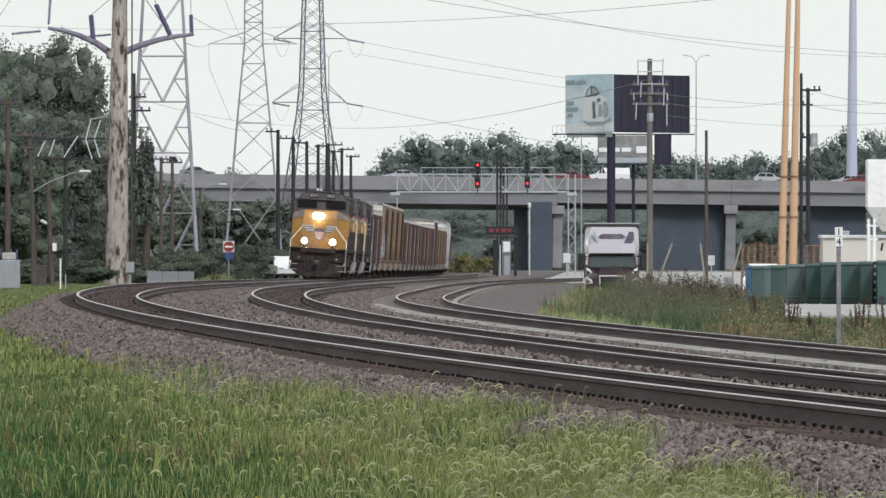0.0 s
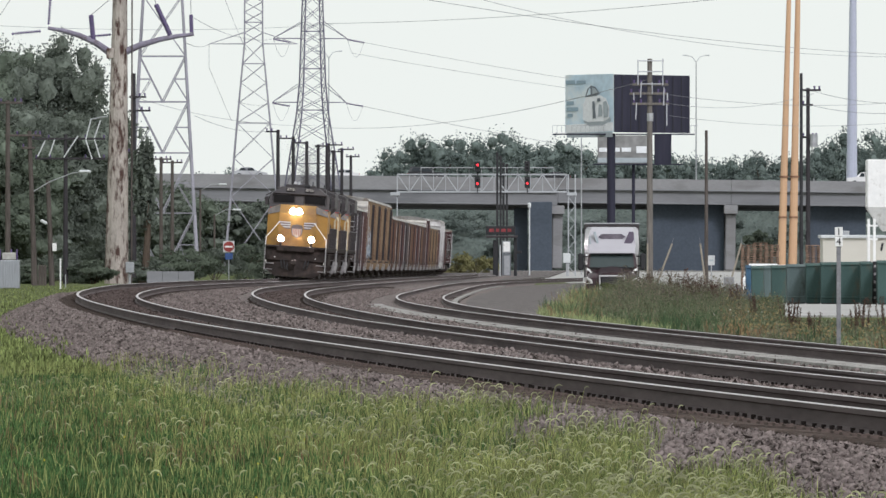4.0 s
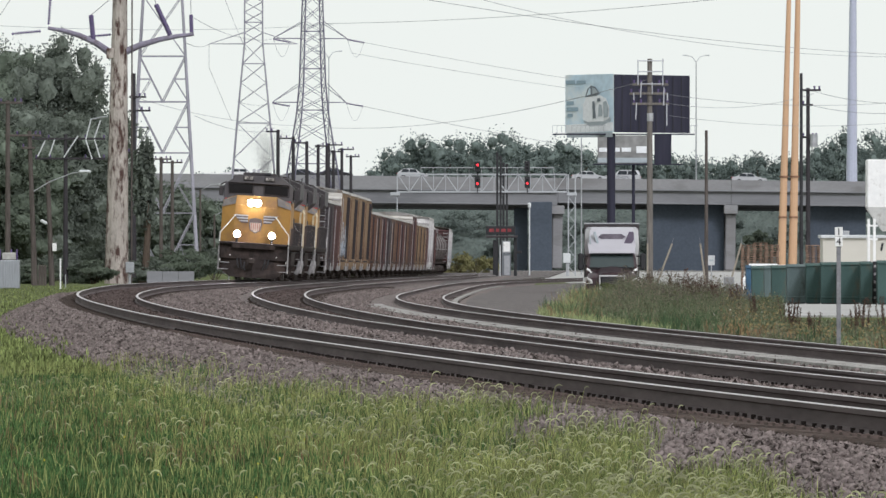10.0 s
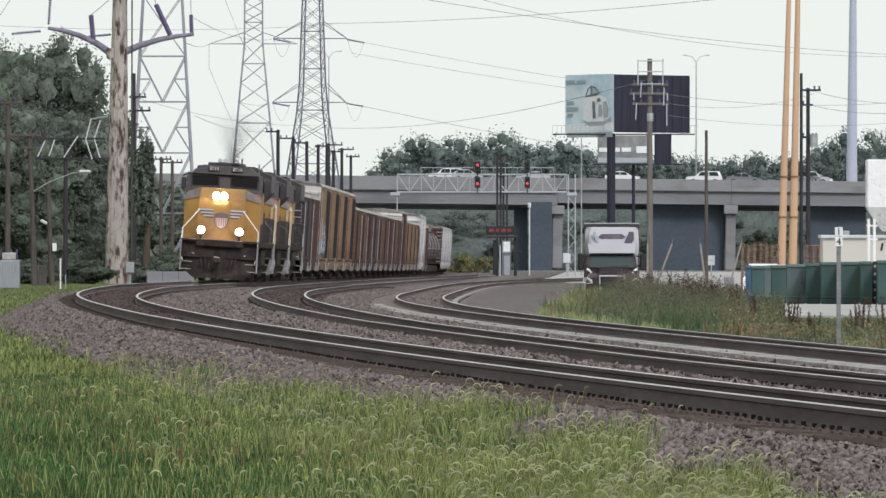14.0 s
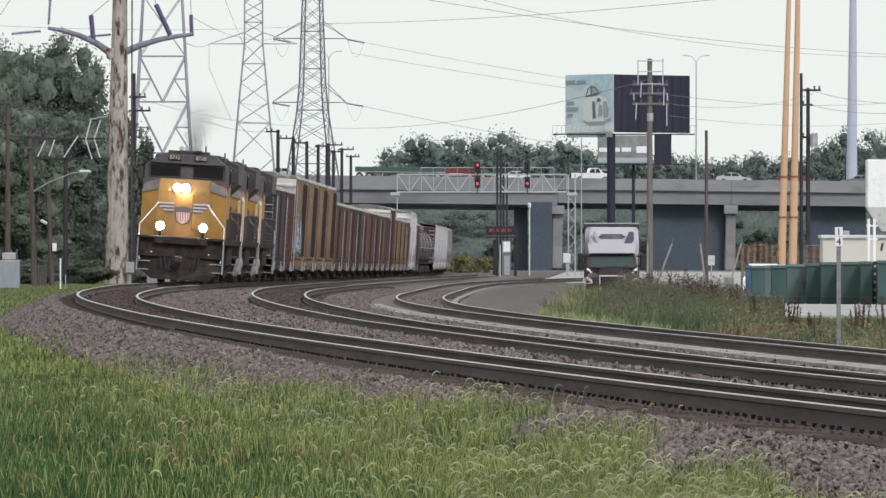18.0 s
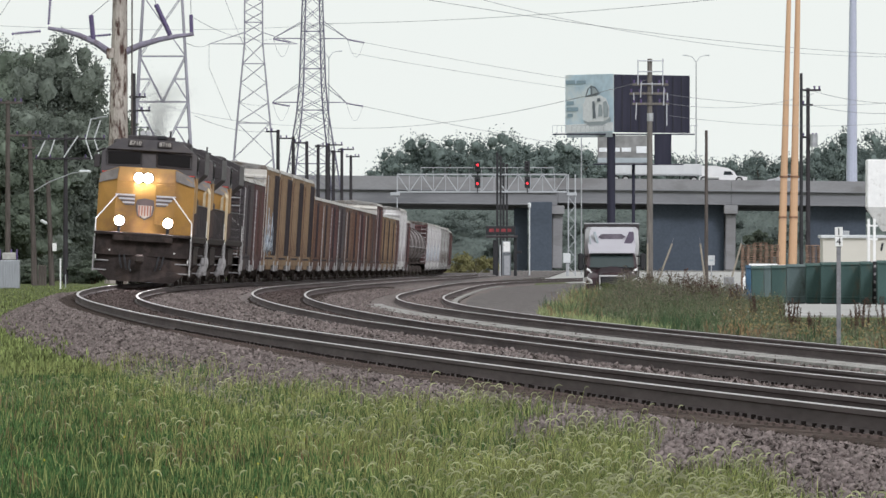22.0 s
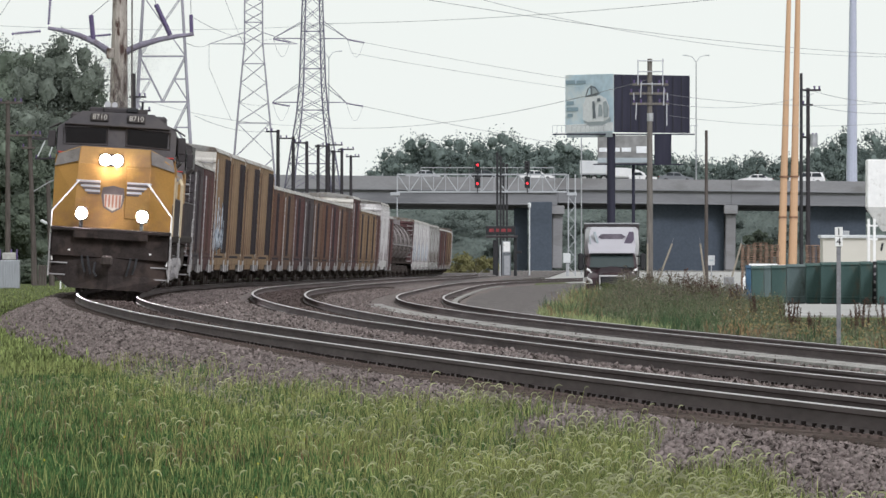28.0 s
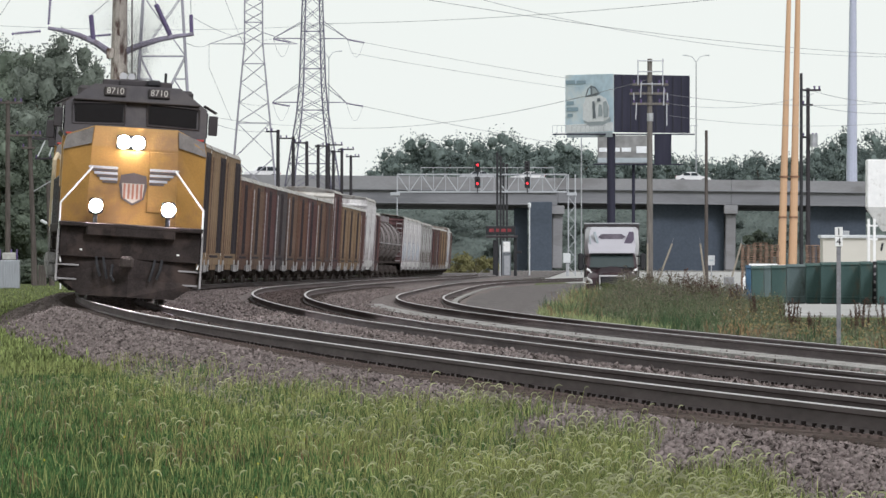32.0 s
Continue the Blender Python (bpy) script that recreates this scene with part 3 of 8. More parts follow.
def locomotive(label, lead=True):
    """A six-axle diesel engine with a wide nose; local +y is forward, the origin on the rail plane."""
    c = thing("locomotive", 0, 0, 0, label, "locomotive", "engines of the train")
    F = 10.9
    # platform and underframe
    part("platform", Shape().box((0, 0, 1.55), (3.08, 21.4, 0.22), 0.03).box((0, 0, 1.3), (2.2, 20.6, 0.4), 0.05), PLOW, c)
    # wide nose: front sheet leaning back, chamfered corners
    low = [[(-1.52, F - 2.6, z), (-1.52, F - 0.95 - k, z), (-0.95, F - 0.55 - k, z), (0.95, F - 0.55 - k, z), (1.52, F - 0.95 - k, z), (1.52, F - 2.6, z)] for z, k in ((1.68, 0.0), (2.38 if lead else 2.6, 0.04))]
    part("nose_base", Shape().loft(low), YELLOW if lead else BROWN_DIRT, c)
    nose = Shape().loft([
        low[1],
        [(-1.52, F - 2.6, 3.3), (-1.52, F - 1.02, 3.3), (-0.92, F - 0.68, 3.3), (0.92, F - 0.68, 3.3), (1.52, F - 1.02, 3.3), (1.52, F - 2.6, 3.3)],
        [(-1.46, F - 2.6, 3.55), (-1.44, F - 1.15, 3.5), (-0.88, F - 0.8, 3.74), (0.88, F - 0.8, 3.74), (1.44, F - 1.15, 3.5), (1.46, F - 2.6, 3.55)]])
    n = part("nose", nose, YELLOW, c)
    part("nose_door", Shape().box((-0.62, F - 0.612 if lead else F - 0.65, 2.6 if lead else 2.98), (0.62, 0.05, 1.3 if lead else 0.6), 0.01, Matrix.Rotation(0.0975, 3, "X")), YELLOW, n)
    for s in (-1, 1):
        for k in range(6):
            x1 = 0.96 - 0.06 * k
            part("nose_stripe", Shape().box((s * (0.34 + x1) / 2, F - 0.578, 2.86 - 0.06 * k), (x1 - 0.34, 0.03, 0.052), 0.004), MUTEDNAVY if k % 2 else SILVER, n, "dark wing stripe" if k % 2 else "silver wing stripe")
        sh_ = [(s * 0.93, F - 0.665, 3.36), (s * 1.53, F - 1.0, 3.2), (s * 1.465, F - 1.13, 3.51), (s * 0.9, F - 0.78, 3.71)]
        part("nose_shoulder", Shape().loft([sh_, [(x, y + 0.03, z) for x, y, z in sh_]]), SHOULDER, n, "grey shoulder panel")
        part("red_stripe", Shape().box((s * 1.15, F - 2.2, 3.57), (0.66, 0.05, 0.035), 0.006), RED, n)
    if lead:
        emblem(n, F)
    # headlight pair high on the nose, lenses oversize to take in their bloom
    hl = part("headlight", Shape().box((0.1, F - 0.66, 3.42), (0.62, 0.12, 0.3), 0.03), BLACK, n)
    for o in (-0.05, 0.25):
        part("lens", Shape().bar((o, F - 0.62, 3.42), (o, F - 0.594, 3.42), 0.14, n=20), LAMP_ON if lead else CABGLASS, hl, "lit headlamp" if lead else "dark headlamp")
    # cab
    cab = Shape().loft([
        [(-1.52, F - 4.6, 3.5), (-1.52, F - 2.2, 3.5), (1.52, F - 2.2, 3.5), (1.52, F - 4.6, 3.5)],
        [(-1.52, F - 4.6, 4.22), (-1.52, F - 2.38, 4.22), (1.52, F - 2.38, 4.22), (1.52, F - 4.6, 4.22)],
        [(-0.92, F - 4.6, 4.66), (-0.92, F - 2.5, 4.66), (0.92, F - 2.5, 4.66), (0.92, F - 4.6, 4.66)]])
    cb = part("cab", cab, ENGINE_GREY, c)
    part("cab_side", Shape().box((0, F - 3.5, 2.97 if lead else 3.08), (3.08, 2.2, 1.15 if lead else 0.93), 0.03), YELLOW, cb)
    part("cab_base", Shape().box((0, F - 3.5, 2.03 if lead else 2.14), (3.08, 2.2, 0.7 if lead else 0.92), 0.03), BROWN_DIRT, cb)
    part("sun_visor", Shape().box((0, F - 2.33, 4.31), (2.7, 0.2, 0.04), 0.01), ENGINE_GREY, cb)
    for s in (-1, 1):
        part("windshield", Shape().prism([(s * 0.28, 3.86), (s * 1.3, 3.82), (s * 1.3, 4.2), (s * 0.28, 4.24)], F - 2.31, F - 2.26), CABGLASS, cb, "dark windshield")
        part("window_frame", Shape().path([(s * 0.24, F - 2.27, 3.82), (s * 1.36, F - 2.27, 3.79), (s * 1.36, F - 2.3, 4.23), (s * 0.24, F - 2.3, 4.28), (s * 0.24, F - 2.27, 3.82)], 0.025, 5), ENGINE_GREY, cb)
        sw = part("side_window", Shape().box((s * 1.53, F - 3.4, 3.9), (0.04, 1.5, 0.55), 0.02), CABGLASS, cb, "dark side window")
        part("mirror", Shape().box((s * 1.66, F - 2.5, 3.9), (0.2, 0.06, 0.42), 0.02), ENGINE_GREY, cb)
        part("awning", Shape().box((s * 1.6, F - 3.2, 4.25), (0.32, 1.3, 0.03), 0.01, Matrix.Rotation(s * 0.5, 3, "Y")), ENGINE_GREY, cb)
        nb = part("number_board", Shape().box((s * 0.47, F - 2.42, 4.52), (0.46, 0.1, 0.2), 0.015), ENGINE_GREY, cb, "dark number board with pale digits")
        words("8710", 0.19, CREAM, nb, pose(s * 0.47, F - 2.364, 4.52, 90, 0, 180), "numeral")
        part("roof_vent", Shape().box((s * 0.5, F - 3.4, 4.71), (0.5, 0.6, 0.14), 0.03), ENGINE_GREY, cb)
    part("air_conditioner", Shape().box((0, F - 3.6, 4.72), (0.8, 1.2, 0.16), 0.04), ENGINE_GREY, cb)
    part("horn", Shape().bar((0.3, F - 4.2, 4.85), (0.3, F - 3.8, 4.87), 0.03, 0.09, 8).bar((0.12, F - 4.2, 4.85), (0.12, F - 3.9, 4.87), 0.03, 0.08, 8), SILVER, cb)
    part("antenna", Shape().bar((-0.6, F - 3.2, 4.66), (-0.6, F - 3.2, 4.98), 0.03, n=6).box((-0.35, F - 3.0, 4.74), (0.3, 0.3, 0.14), 0.04), BLACK, cb)
    # long hood
    hood = Shape().prism([(-0.95, 1.66), (0.95, 1.66), (0.95, 4.2), (0.7, 4.45), (-0.7, 4.45), (-0.95, 4.2)], -9.9, F - 4.6)
    hd = part("hood", hood, BROWN_DIRT, c)
    part("hood_band", Shape().box((0, -1.8, 3.05), (1.93, 15.9, 0.9), 0.01), YELLOW, hd, "yellow hood band")
    part("hood_roof", Shape().prism([(-0.99, 4.05), (0.99, 4.05), (0.99, 4.22), (0.74, 4.5), (-0.74, 4.5), (-0.99, 4.22)], -9.92, F - 4.62), ENGINE_GREY, hd)
    # pale strips put in for the highlights along the roof edges
    for s in (-1, 1):
        part("roof_edge", Shape().box((s * 0.9, -1.9, 4.36), (0.07, 15.6, 0.05), 0.012), SILVER, hd, "pale strip in place of the roof edge highlight")
    part("radiator", Shape().prism([(-0.95, 3.2), (0.95, 3.2), (1.5, 3.75), (1.5, 4.45), (0.9, 4.68), (-0.9, 4.68), (-1.5, 4.45), (-1.5, 3.75)], -9.7, -3.6), ENGINE_GREY, hd)
    for k in range(3):
        part("fan", Shape().bar((0, -8.8 + 1.9 * k, 4.66), (0, -8.8 + 1.9 * k, 4.78), 0.75, n=18), PLOW, hd)
    part("exhaust_stack", Shape().box((0, 1.2, 4.56), (0.9, 0.5, 0.3), 0.03), PLOW, hd)
    part("blower_housing", Shape().box((0, F - 5.4, 4.4), (2.5, 1.4, 0.5), 0.06), ENGINE_GREY, hd)
    dm = Shape().box((0, 0, 0), (0.04, 0.78, 0.85), 0.012).mesh("hood_door", BROWN_DIRT)
    lm = Shape().box((0, 0, 0), (0.03, 0.05, 0.16), 0.01).mesh("latch", BLACK)
    for s in (-1, 1):
        for k in range(12):
            d = part("hood_door", dm, BROWN_DIRT, hd, at=(s * 0.96, -8.9 + 1.18 * k, 2.13))
            part("latch", lm, BLACK, d, at=(s * 0.03, 0.3, 0))
    # walkway handrails on both sides
    for s in (-1, 1):
        sh = Shape().bar((s * 1.5, -10.2, 2.68), (s * 1.5, F - 4.9, 2.68), 0.02, n=5)
        for k in range(11):
            y = -10.2 + 1.62 * k
            if y < F - 4.8:
                sh.bar((s * 1.5, y, 1.6), (s * 1.5, y, 2.68), 0.022, n=5)
        part("side_handrail", sh, ENGINE_GREY, c)
        part("equipment_box", Shape().box((s * 1.2, F - 7.0, 2.3), (0.6, 2.6, 1.2), 0.05), BROWN_DIRT, c)
    # front handrails, white
    for s in (-1, 1):
        sh = Shape().path([(s * 0.88, F - 0.18, 2.86), (s * 1.52, F - 0.2, 2.06), (s * 1.52, F - 0.2, 1.12), (s * 1.45, F - 0.1, 0.8)], 0.022)
        sh.path([(s * 1.4, F - 0.15, 1.16), (s * 1.0, F - 0.05, 1.08)], 0.028)
        part("front_handrail", sh, RAILING, c, "white front handrail")
        sh = Shape().path([(s * 1.0, -10.75, 2.6), (s * 1.5, -10.7, 2.2), (s * 1.5, -10.7, 1.1)], 0.028)
        part("rear_handrail", sh, RAILING, c, "white rear handrail")
        for way in (1, -1):
            st = Shape()
            for k in range(4):
                st.box((s * 1.3, way * (F - 0.32), 0.45 + 0.3 * k), (0.5, 0.34, 0.04), 0.01)
            st.prism([(way * (F - 0.62), 0.4), (way * (F - 0.05), 0.4), (way * (F + 0.02), 1.5), (way * (F - 0.7), 1.5)], s * 1.53 - 0.02, s * 1.53 + 0.02, "x")
            part("steps", st, SOLE, c, "pale end steps")
    if not lead:
        for s in (-1, 1):
            part("step_guard", Shape().path([(s * 1.48, F - 0.02, 0.98), (s * 1.48, F + 0.02, 0.8), (s * 1.42, F + 0.03, 0.55), (s * 1.28, F + 0.02, 0.35)], [0.12, 0.15, 0.15, 0.08], 8), SOLE, c, "pale curved step guard")
            part("grab_rail", Shape().path([(s * 1.52, F - 0.15, 1.6), (s * 1.52, F - 0.15, 3.15), (s * 1.46, F - 0.45, 3.3), (s * 1.34, F - 0.4, 3.15), (s * 1.34, F - 0.4, 1.6)], 0.055, 5), GRAB, c, "pale tan grab rail")
    # front platform, anticlimber, end sheet, plow
    fp = part("front_platform", Shape().box((0, F - 0.2, 1.62), (3.06, 0.75, 0.1), 0.02).box((0, F + 0.02, 1.5), (1.9, 0.3, 0.22), 0.03).box((0, F - 0.1, 1.25), (3.0, 0.12, 0.65), 0.02), PLOW, c)
    pl = Shape().loft([
        [(-1.42, F - 0.25, 0.95), (0, F - 0.02, 0.95), (1.42, F - 0.25, 0.95), (1.42, F - 0.45, 0.95), (0, F - 0.3, 0.95), (-1.42, F - 0.45, 0.95)],
        [(-1.5, F - 0.25, 0.5), (0, F + 0.1, 0.5), (1.5, F - 0.25, 0.5), (1.5, F - 0.45, 0.5), (0, F - 0.2, 0.5), (-1.5, F - 0.45, 0.5)],
        [(-1.0, F - 0.1, 0.13), (0, F + 0.28, 0.13), (1.0, F - 0.1, 0.13), (1.0, F - 0.3, 0.13), (0, F, 0.13), (-1.0, F - 0.3, 0.13)]])
    part("snow_plow", pl, PLOW, c)
    coupler(c, F + 0.35, 1)
    coupler(c, -F - 0.35, -1)
    for s in (-1, 1):
        dl = part("ditch_light", Shape().box((s * 0.77, F - 0.06, 2.03), (0.3, 0.22, 0.34), 0.04).box((s * 0.77, F - 0.1, 1.8), (0.1, 0.1, 0.3), 0.01), BLACK, c)
        # ditch lens oversize as well, bloom put into its size
        part("lens", Shape().bar((s * 0.77, F + 0.03, 2.03), (s * 0.77, F + 0.056, 2.03), 0.14, n=20), LAMP_ON if lead else CABGLASS, dl, "lit ditch lamp" if lead else "dark ditch lamp")
        part("hose_rack", Shape().path([(s * 0.55, F + 0.05, 0.95), (s * 0.5, F + 0.2, 0.7), (s * 0.45, F + 0.22, 0.5)], 0.03).path([(s * 0.7, F + 0.05, 0.95), (s * 0.66, F + 0.2, 0.72), (s * 0.6, F + 0.22, 0.55)], 0.03), BLACK, c)
    part("fuel_tank", Shape().prism([(-1.45, 0.75), (-1.1, 0.4), (1.1, 0.4), (1.45, 0.75), (1.45, 1.35), (-1.45, 1.35)], -3.0, 3.0), PLOW, c)
    for y in (-6.8, 6.8):
        bogie(c, y, (-1.85, 0.0, 1.85), 0.51)
    return c


def paint(name, color, dirt=(0.08, 0.055, 0.045), amount=0.42):
    return mat(name, color, rough=0.75, var=0.3, scale=1.2, dirt=dirt, dirt_amount=amount, dirt_scale=0.9, stretch=(1, 1.8, 0.25))


TAN = paint("faded boxcar yellow", (0.23, 0.16, 0.1), (0.12, 0.075, 0.052), 0.4)
# doors darkened to stand in for the shaded gaps between cars too
DOOR_BROWN = paint("near-black door and gap tone", (0.032, 0.026, 0.03), (0.05, 0.035, 0.032), 0.3)
RUST = paint("rusty boxcar red", (0.105, 0.06, 0.045), (0.05, 0.036, 0.034), 0.4)
MAROON = paint("dull maroon", (0.078, 0.044, 0.044), (0.11, 0.085, 0.075), 0.25)
OXIDE = paint("dark oxide brown", (0.07, 0.042, 0.036))
SLATE = paint("slate grey", (0.062, 0.055, 0.058))
BROWN = paint("mid brown", (0.125, 0.082, 0.06), (0.055, 0.04, 0.036), 0.4)
OCHRE = paint("dull ochre", (0.175, 0.12, 0.074), (0.095, 0.065, 0.05))
PALE = paint("pale grey car paint", (0.5, 0.49, 0.48), (0.22, 0.2, 0.2), 0.4)
STREAKED = paint("streaked off-white car paint", (0.36, 0.365, 0.35), (0.1, 0.085, 0.075), 0.6)
TANKGREY = paint("dirty tank grey", (0.22, 0.20, 0.20))
ROOFGREY = mat("galvanised car roof", (0.36, 0.35, 0.33), rough=0.6, metal=0.2, var=0.15, scale=1, dirt=(0.2, 0.16, 0.13), dirt_amount=0.4)
SPRAY = mat("pale blue-white spray paint", (0.4, 0.45, 0.5), rough=0.6, var=0.4, scale=4, dirt=(0.07, 0.09, 0.12), dirt_amount=0.5, dirt_scale=3)

# ribs in a paler tone than the car's side
PALERIB = {}
for m_, c_ in ((RUST, (0.15, 0.085, 0.062)), (BROWN, (0.165, 0.108, 0.078)), (OXIDE, (0.105, 0.07, 0.06)), (MAROON, (0.115, 0.064, 0.06)), (SLATE, (0.095, 0.086, 0.086)), (OCHRE, (0.23, 0.165, 0.105))):
    PALERIB[m_.name] = paint("paler rib of " + m_.name, c_, amount=0.3)
tag_rng = random.Random(12)
TAGS = [(8.0 - 1.05 * i + tag_rng.uniform(-0.2, 0.2), 1.12 + h / 2 + tag_rng.uniform(0, 0.25), tag_rng.uniform(0.3, 0.62), h) for i, h in enumerate((1.0, 1.7, 0.7, 1.4, 1.9, 0.9, 1.5, 0.6, 1.2, 1.6, 0.8, 1.1))]
LOW, HIGH = 4.22, 4.93
# one of each kind of car, copied along the train
ENGINE = locomotive("yellow and dark grey diesel locomotive with lit headlights")
KINDS = {
    "slate": lambda: boxcar("dark slate-grey boxcar with ribbed sides", SLATE, DOOR_BROWN, SLATE, ROOFGREY, 17.2, LOW),
    "short_slate": lambda: boxcar("short dark slate-grey boxcar behind the engines", SLATE, DOOR_BROWN, SLATE, ROOFGREY, 14.6, LOW, ribs=7),
    "short_maroon": lambda: boxcar("short dull maroon boxcar with pale ladder", MAROON, OXIDE, MAROON, ROOFGREY, 14.6, LOW, ribs=7),
    "oxide": lambda: boxcar("dark oxide-brown boxcar with a slate door", OXIDE, SLATE, OXIDE, ROOFGREY, 16.5, LOW, rungs=OXIDE),
    "maroon": lambda: boxcar("dull maroon boxcar with a dark door", MAROON, DOOR_BROWN, MAROON, ROOFGREY, 16.5, LOW, rungs=SOLE),
    "tan": lambda: boxcar("tall faded yellow boxcar with dark door and sprayed paint", TAN, DOOR_BROWN, CREAM, ROOFGREY, 19.0, HIGH, ribs=7, door_y=-5.6, door_w=6.6, mark=(SPRAY, TAGS)),
    "plain_tan": lambda: boxcar("tall faded yellow boxcar with a dark sliding door", TAN, DOOR_BROWN, CREAM, ROOFGREY, 19.0, HIGH, ribs=7, door_y=-5.6, door_w=6.6, rungs=BROWN),
    "ribbed": lambda: boxcar("white ribbed boxcar with rust streaks", STREAKED, STREAKED, OCHRE, ROOFGREY, 19.0, 4.4, ribs=13),
    "rust": lambda: boxcar("rusty red-brown boxcar with ribbed sides", RUST, DOOR_BROWN, RUST, ROOFGREY, 16.5, LOW, rungs=BROWN),
    "brown": lambda: boxcar("brown weathered boxcar with ribbed sides", BROWN, DOOR_BROWN, BROWN, ROOFGREY, 16.5, LOW),
    "tall_maroon": lambda: boxcar("tall dark maroon boxcar with pale end", MAROON, DOOR_BROWN, CREAM, ROOFGREY, 18.0, 4.8),
    "ochre": lambda: boxcar("dull ochre boxcar with ribbed sides", OCHRE, DOOR_BROWN, OCHRE, ROOFGREY, 16.0, LOW, rungs=OCHRE),
    "white": lambda: boxcar("tall white boxcar with pale blue end", PALE, PALE, PALE, ROOFGREY, 27.0, 4.95, ribs=15),
    "pale": lambda: boxcar("pale grey boxcar with streaks and sprayed paint", PALE, PALE, MAROON, ROOFGREY, 19.0, 4.45, mark=(SPRAY, TAGS)),
    "tank": lambda: tank_car("dirty grey tank car with a round end", TANKGREY, 16.6),
}
# the order behind the engines: kind and where its front coupler runs, in metres behind the leading nose
ORDER = [("short_slate", 68.1), ("short_maroon", 82.8), ("tan", 97.4), ("plain_tan", 116.4), ("plain_tan", 135.4), ("plain_tan", 154.4),
         ("rust", 173.5), ("brown", 190.0), ("maroon", 206.5), ("slate", 223.0), ("brown", 240.2), ("rust", 256.7), ("maroon", 273.2), ("brown", 289.7),
         ("oxide", 306.2), ("tall_maroon", 322.7), ("ochre", 340.7), ("ochre", 356.7), ("ochre", 372.7), ("short_maroon", 387.0), ("white", 401.6),
         ("maroon", 428.6), ("tank", 445.1), ("tank", 461.7), ("tank", 478.3), ("tank", 494.9), ("tank", 511.5), ("pale", 528.1), ("pale", 547.1),
         ("pale", 566.1), ("pale", 585.1), ("ribbed", 604.1), ("ribbed", 623.1), ("ribbed", 642.1), ("maroon", 661.1), ("oxide", 677.6), ("maroon", 694.1),
         ("ochre", 710.6), ("ochre", 726.6), ("ochre", 742.6), ("pale", 758.6), ("brown", 777.6), ("maroon", 794.1)]
LENGTH = {"plain_tan": 19.0, "ribbed": 19.0, "short_slate": 14.6, "short_maroon": 14.6, "slate": 17.2, "tan": 19.0, "tall_maroon": 18.0, "ochre": 16.0, "white": 27.0, "pale": 19.0, "tank": 16.6}
SECOND_ENGINE = locomotive("trailing yellow and dark grey diesel locomotive, lamps off", False)
TRAIN = [(ENGINE, 0.0, 22.6), (SECOND_ENGINE, 22.7, 22.6), (copy_thing(SECOND_ENGINE, Matrix.Identity(4)), 45.4, 22.6)]
made = {}
for kind, back_at in ORDER:
    if kind not in made:
        made[kind] = KINDS[kind]()
        ob = made[kind]
    else:
        ob = copy_thing(made[kind], Matrix.Identity(4))
    TRAIN.append((ob, back_at, LENGTH.get(kind, 16.5)))
SPEED, NOSE = 11.02, 517.8


def train_pose(t, start, length):
    """Where a car of the train stands at t seconds: its two trucks follow the line, canted with it."""
    mid = NOSE - SPEED * t + start + length / 2 - 0.5
    a, b = MAIN.at(mid - length * 0.32), MAIN.at(mid + length * 0.32)
    p, q = Vector(a[:3]), Vector(b[:3])
    th = math.atan2(q.x - p.x, q.y - p.y)
    rise = math.atan2(p.z - q.z, (p - q).length)
    m = (p + q) / 2
    return pose(m.x, m.y, m.z, math.degrees(rise), -math.degrees(MAIN.cant / 1.505), 180 - math.degrees(th))


SOOT = mat("thin dark exhaust soot", (0.06, 0.055, 0.055), rough=0.95, var=0.1, bump=0)


def exhaust(n, seed):
    """A thin plume of soot flakes over the leading engine's stack, in the engine's own space."""
    rng = np.random.default_rng(seed)
    u = rng.uniform(0, 1, n) ** 1.7
    spread = 0.2 + 0.6 * u
    p = np.stack([rng.normal(0, 1, n) * spread * 0.75, 1.2 - 6.0 * u ** 1.3 + rng.normal(0, 1, n) * spread, 4.8 + 1.9 * u ** 0.6 + rng.normal(0, 0.35, n) * spread], 1)
    p[:, 2] = np.maximum(p[:, 2], 4.75)
    a, b = rng.normal(size=(n, 3)), rng.normal(size=(n, 3))
    a *= (rng.uniform(0.004, 0.009, n) / np.linalg.norm(a, axis=1))[:, None]
    b *= (rng.uniform(0.004, 0.009, n) / np.linalg.norm(b, axis=1))[:, None]
    sh = Shape()
    sh.v = np.stack([p - a, p + b, p + a], 1).reshape(-1, 3).tolist()
    sh.f = [(3 * i, 3 * i + 1, 3 * i + 2) for i in range(n)]
    return solid("exhaust_smoke", sh, SOOT, "thin drifting dark exhaust smoke above the engine", "smoke", kind="stuff", fix=False)


TRAIN.append((exhaust(45000, 91), 0.0, 22.6))

# ---- leaves and trees ----


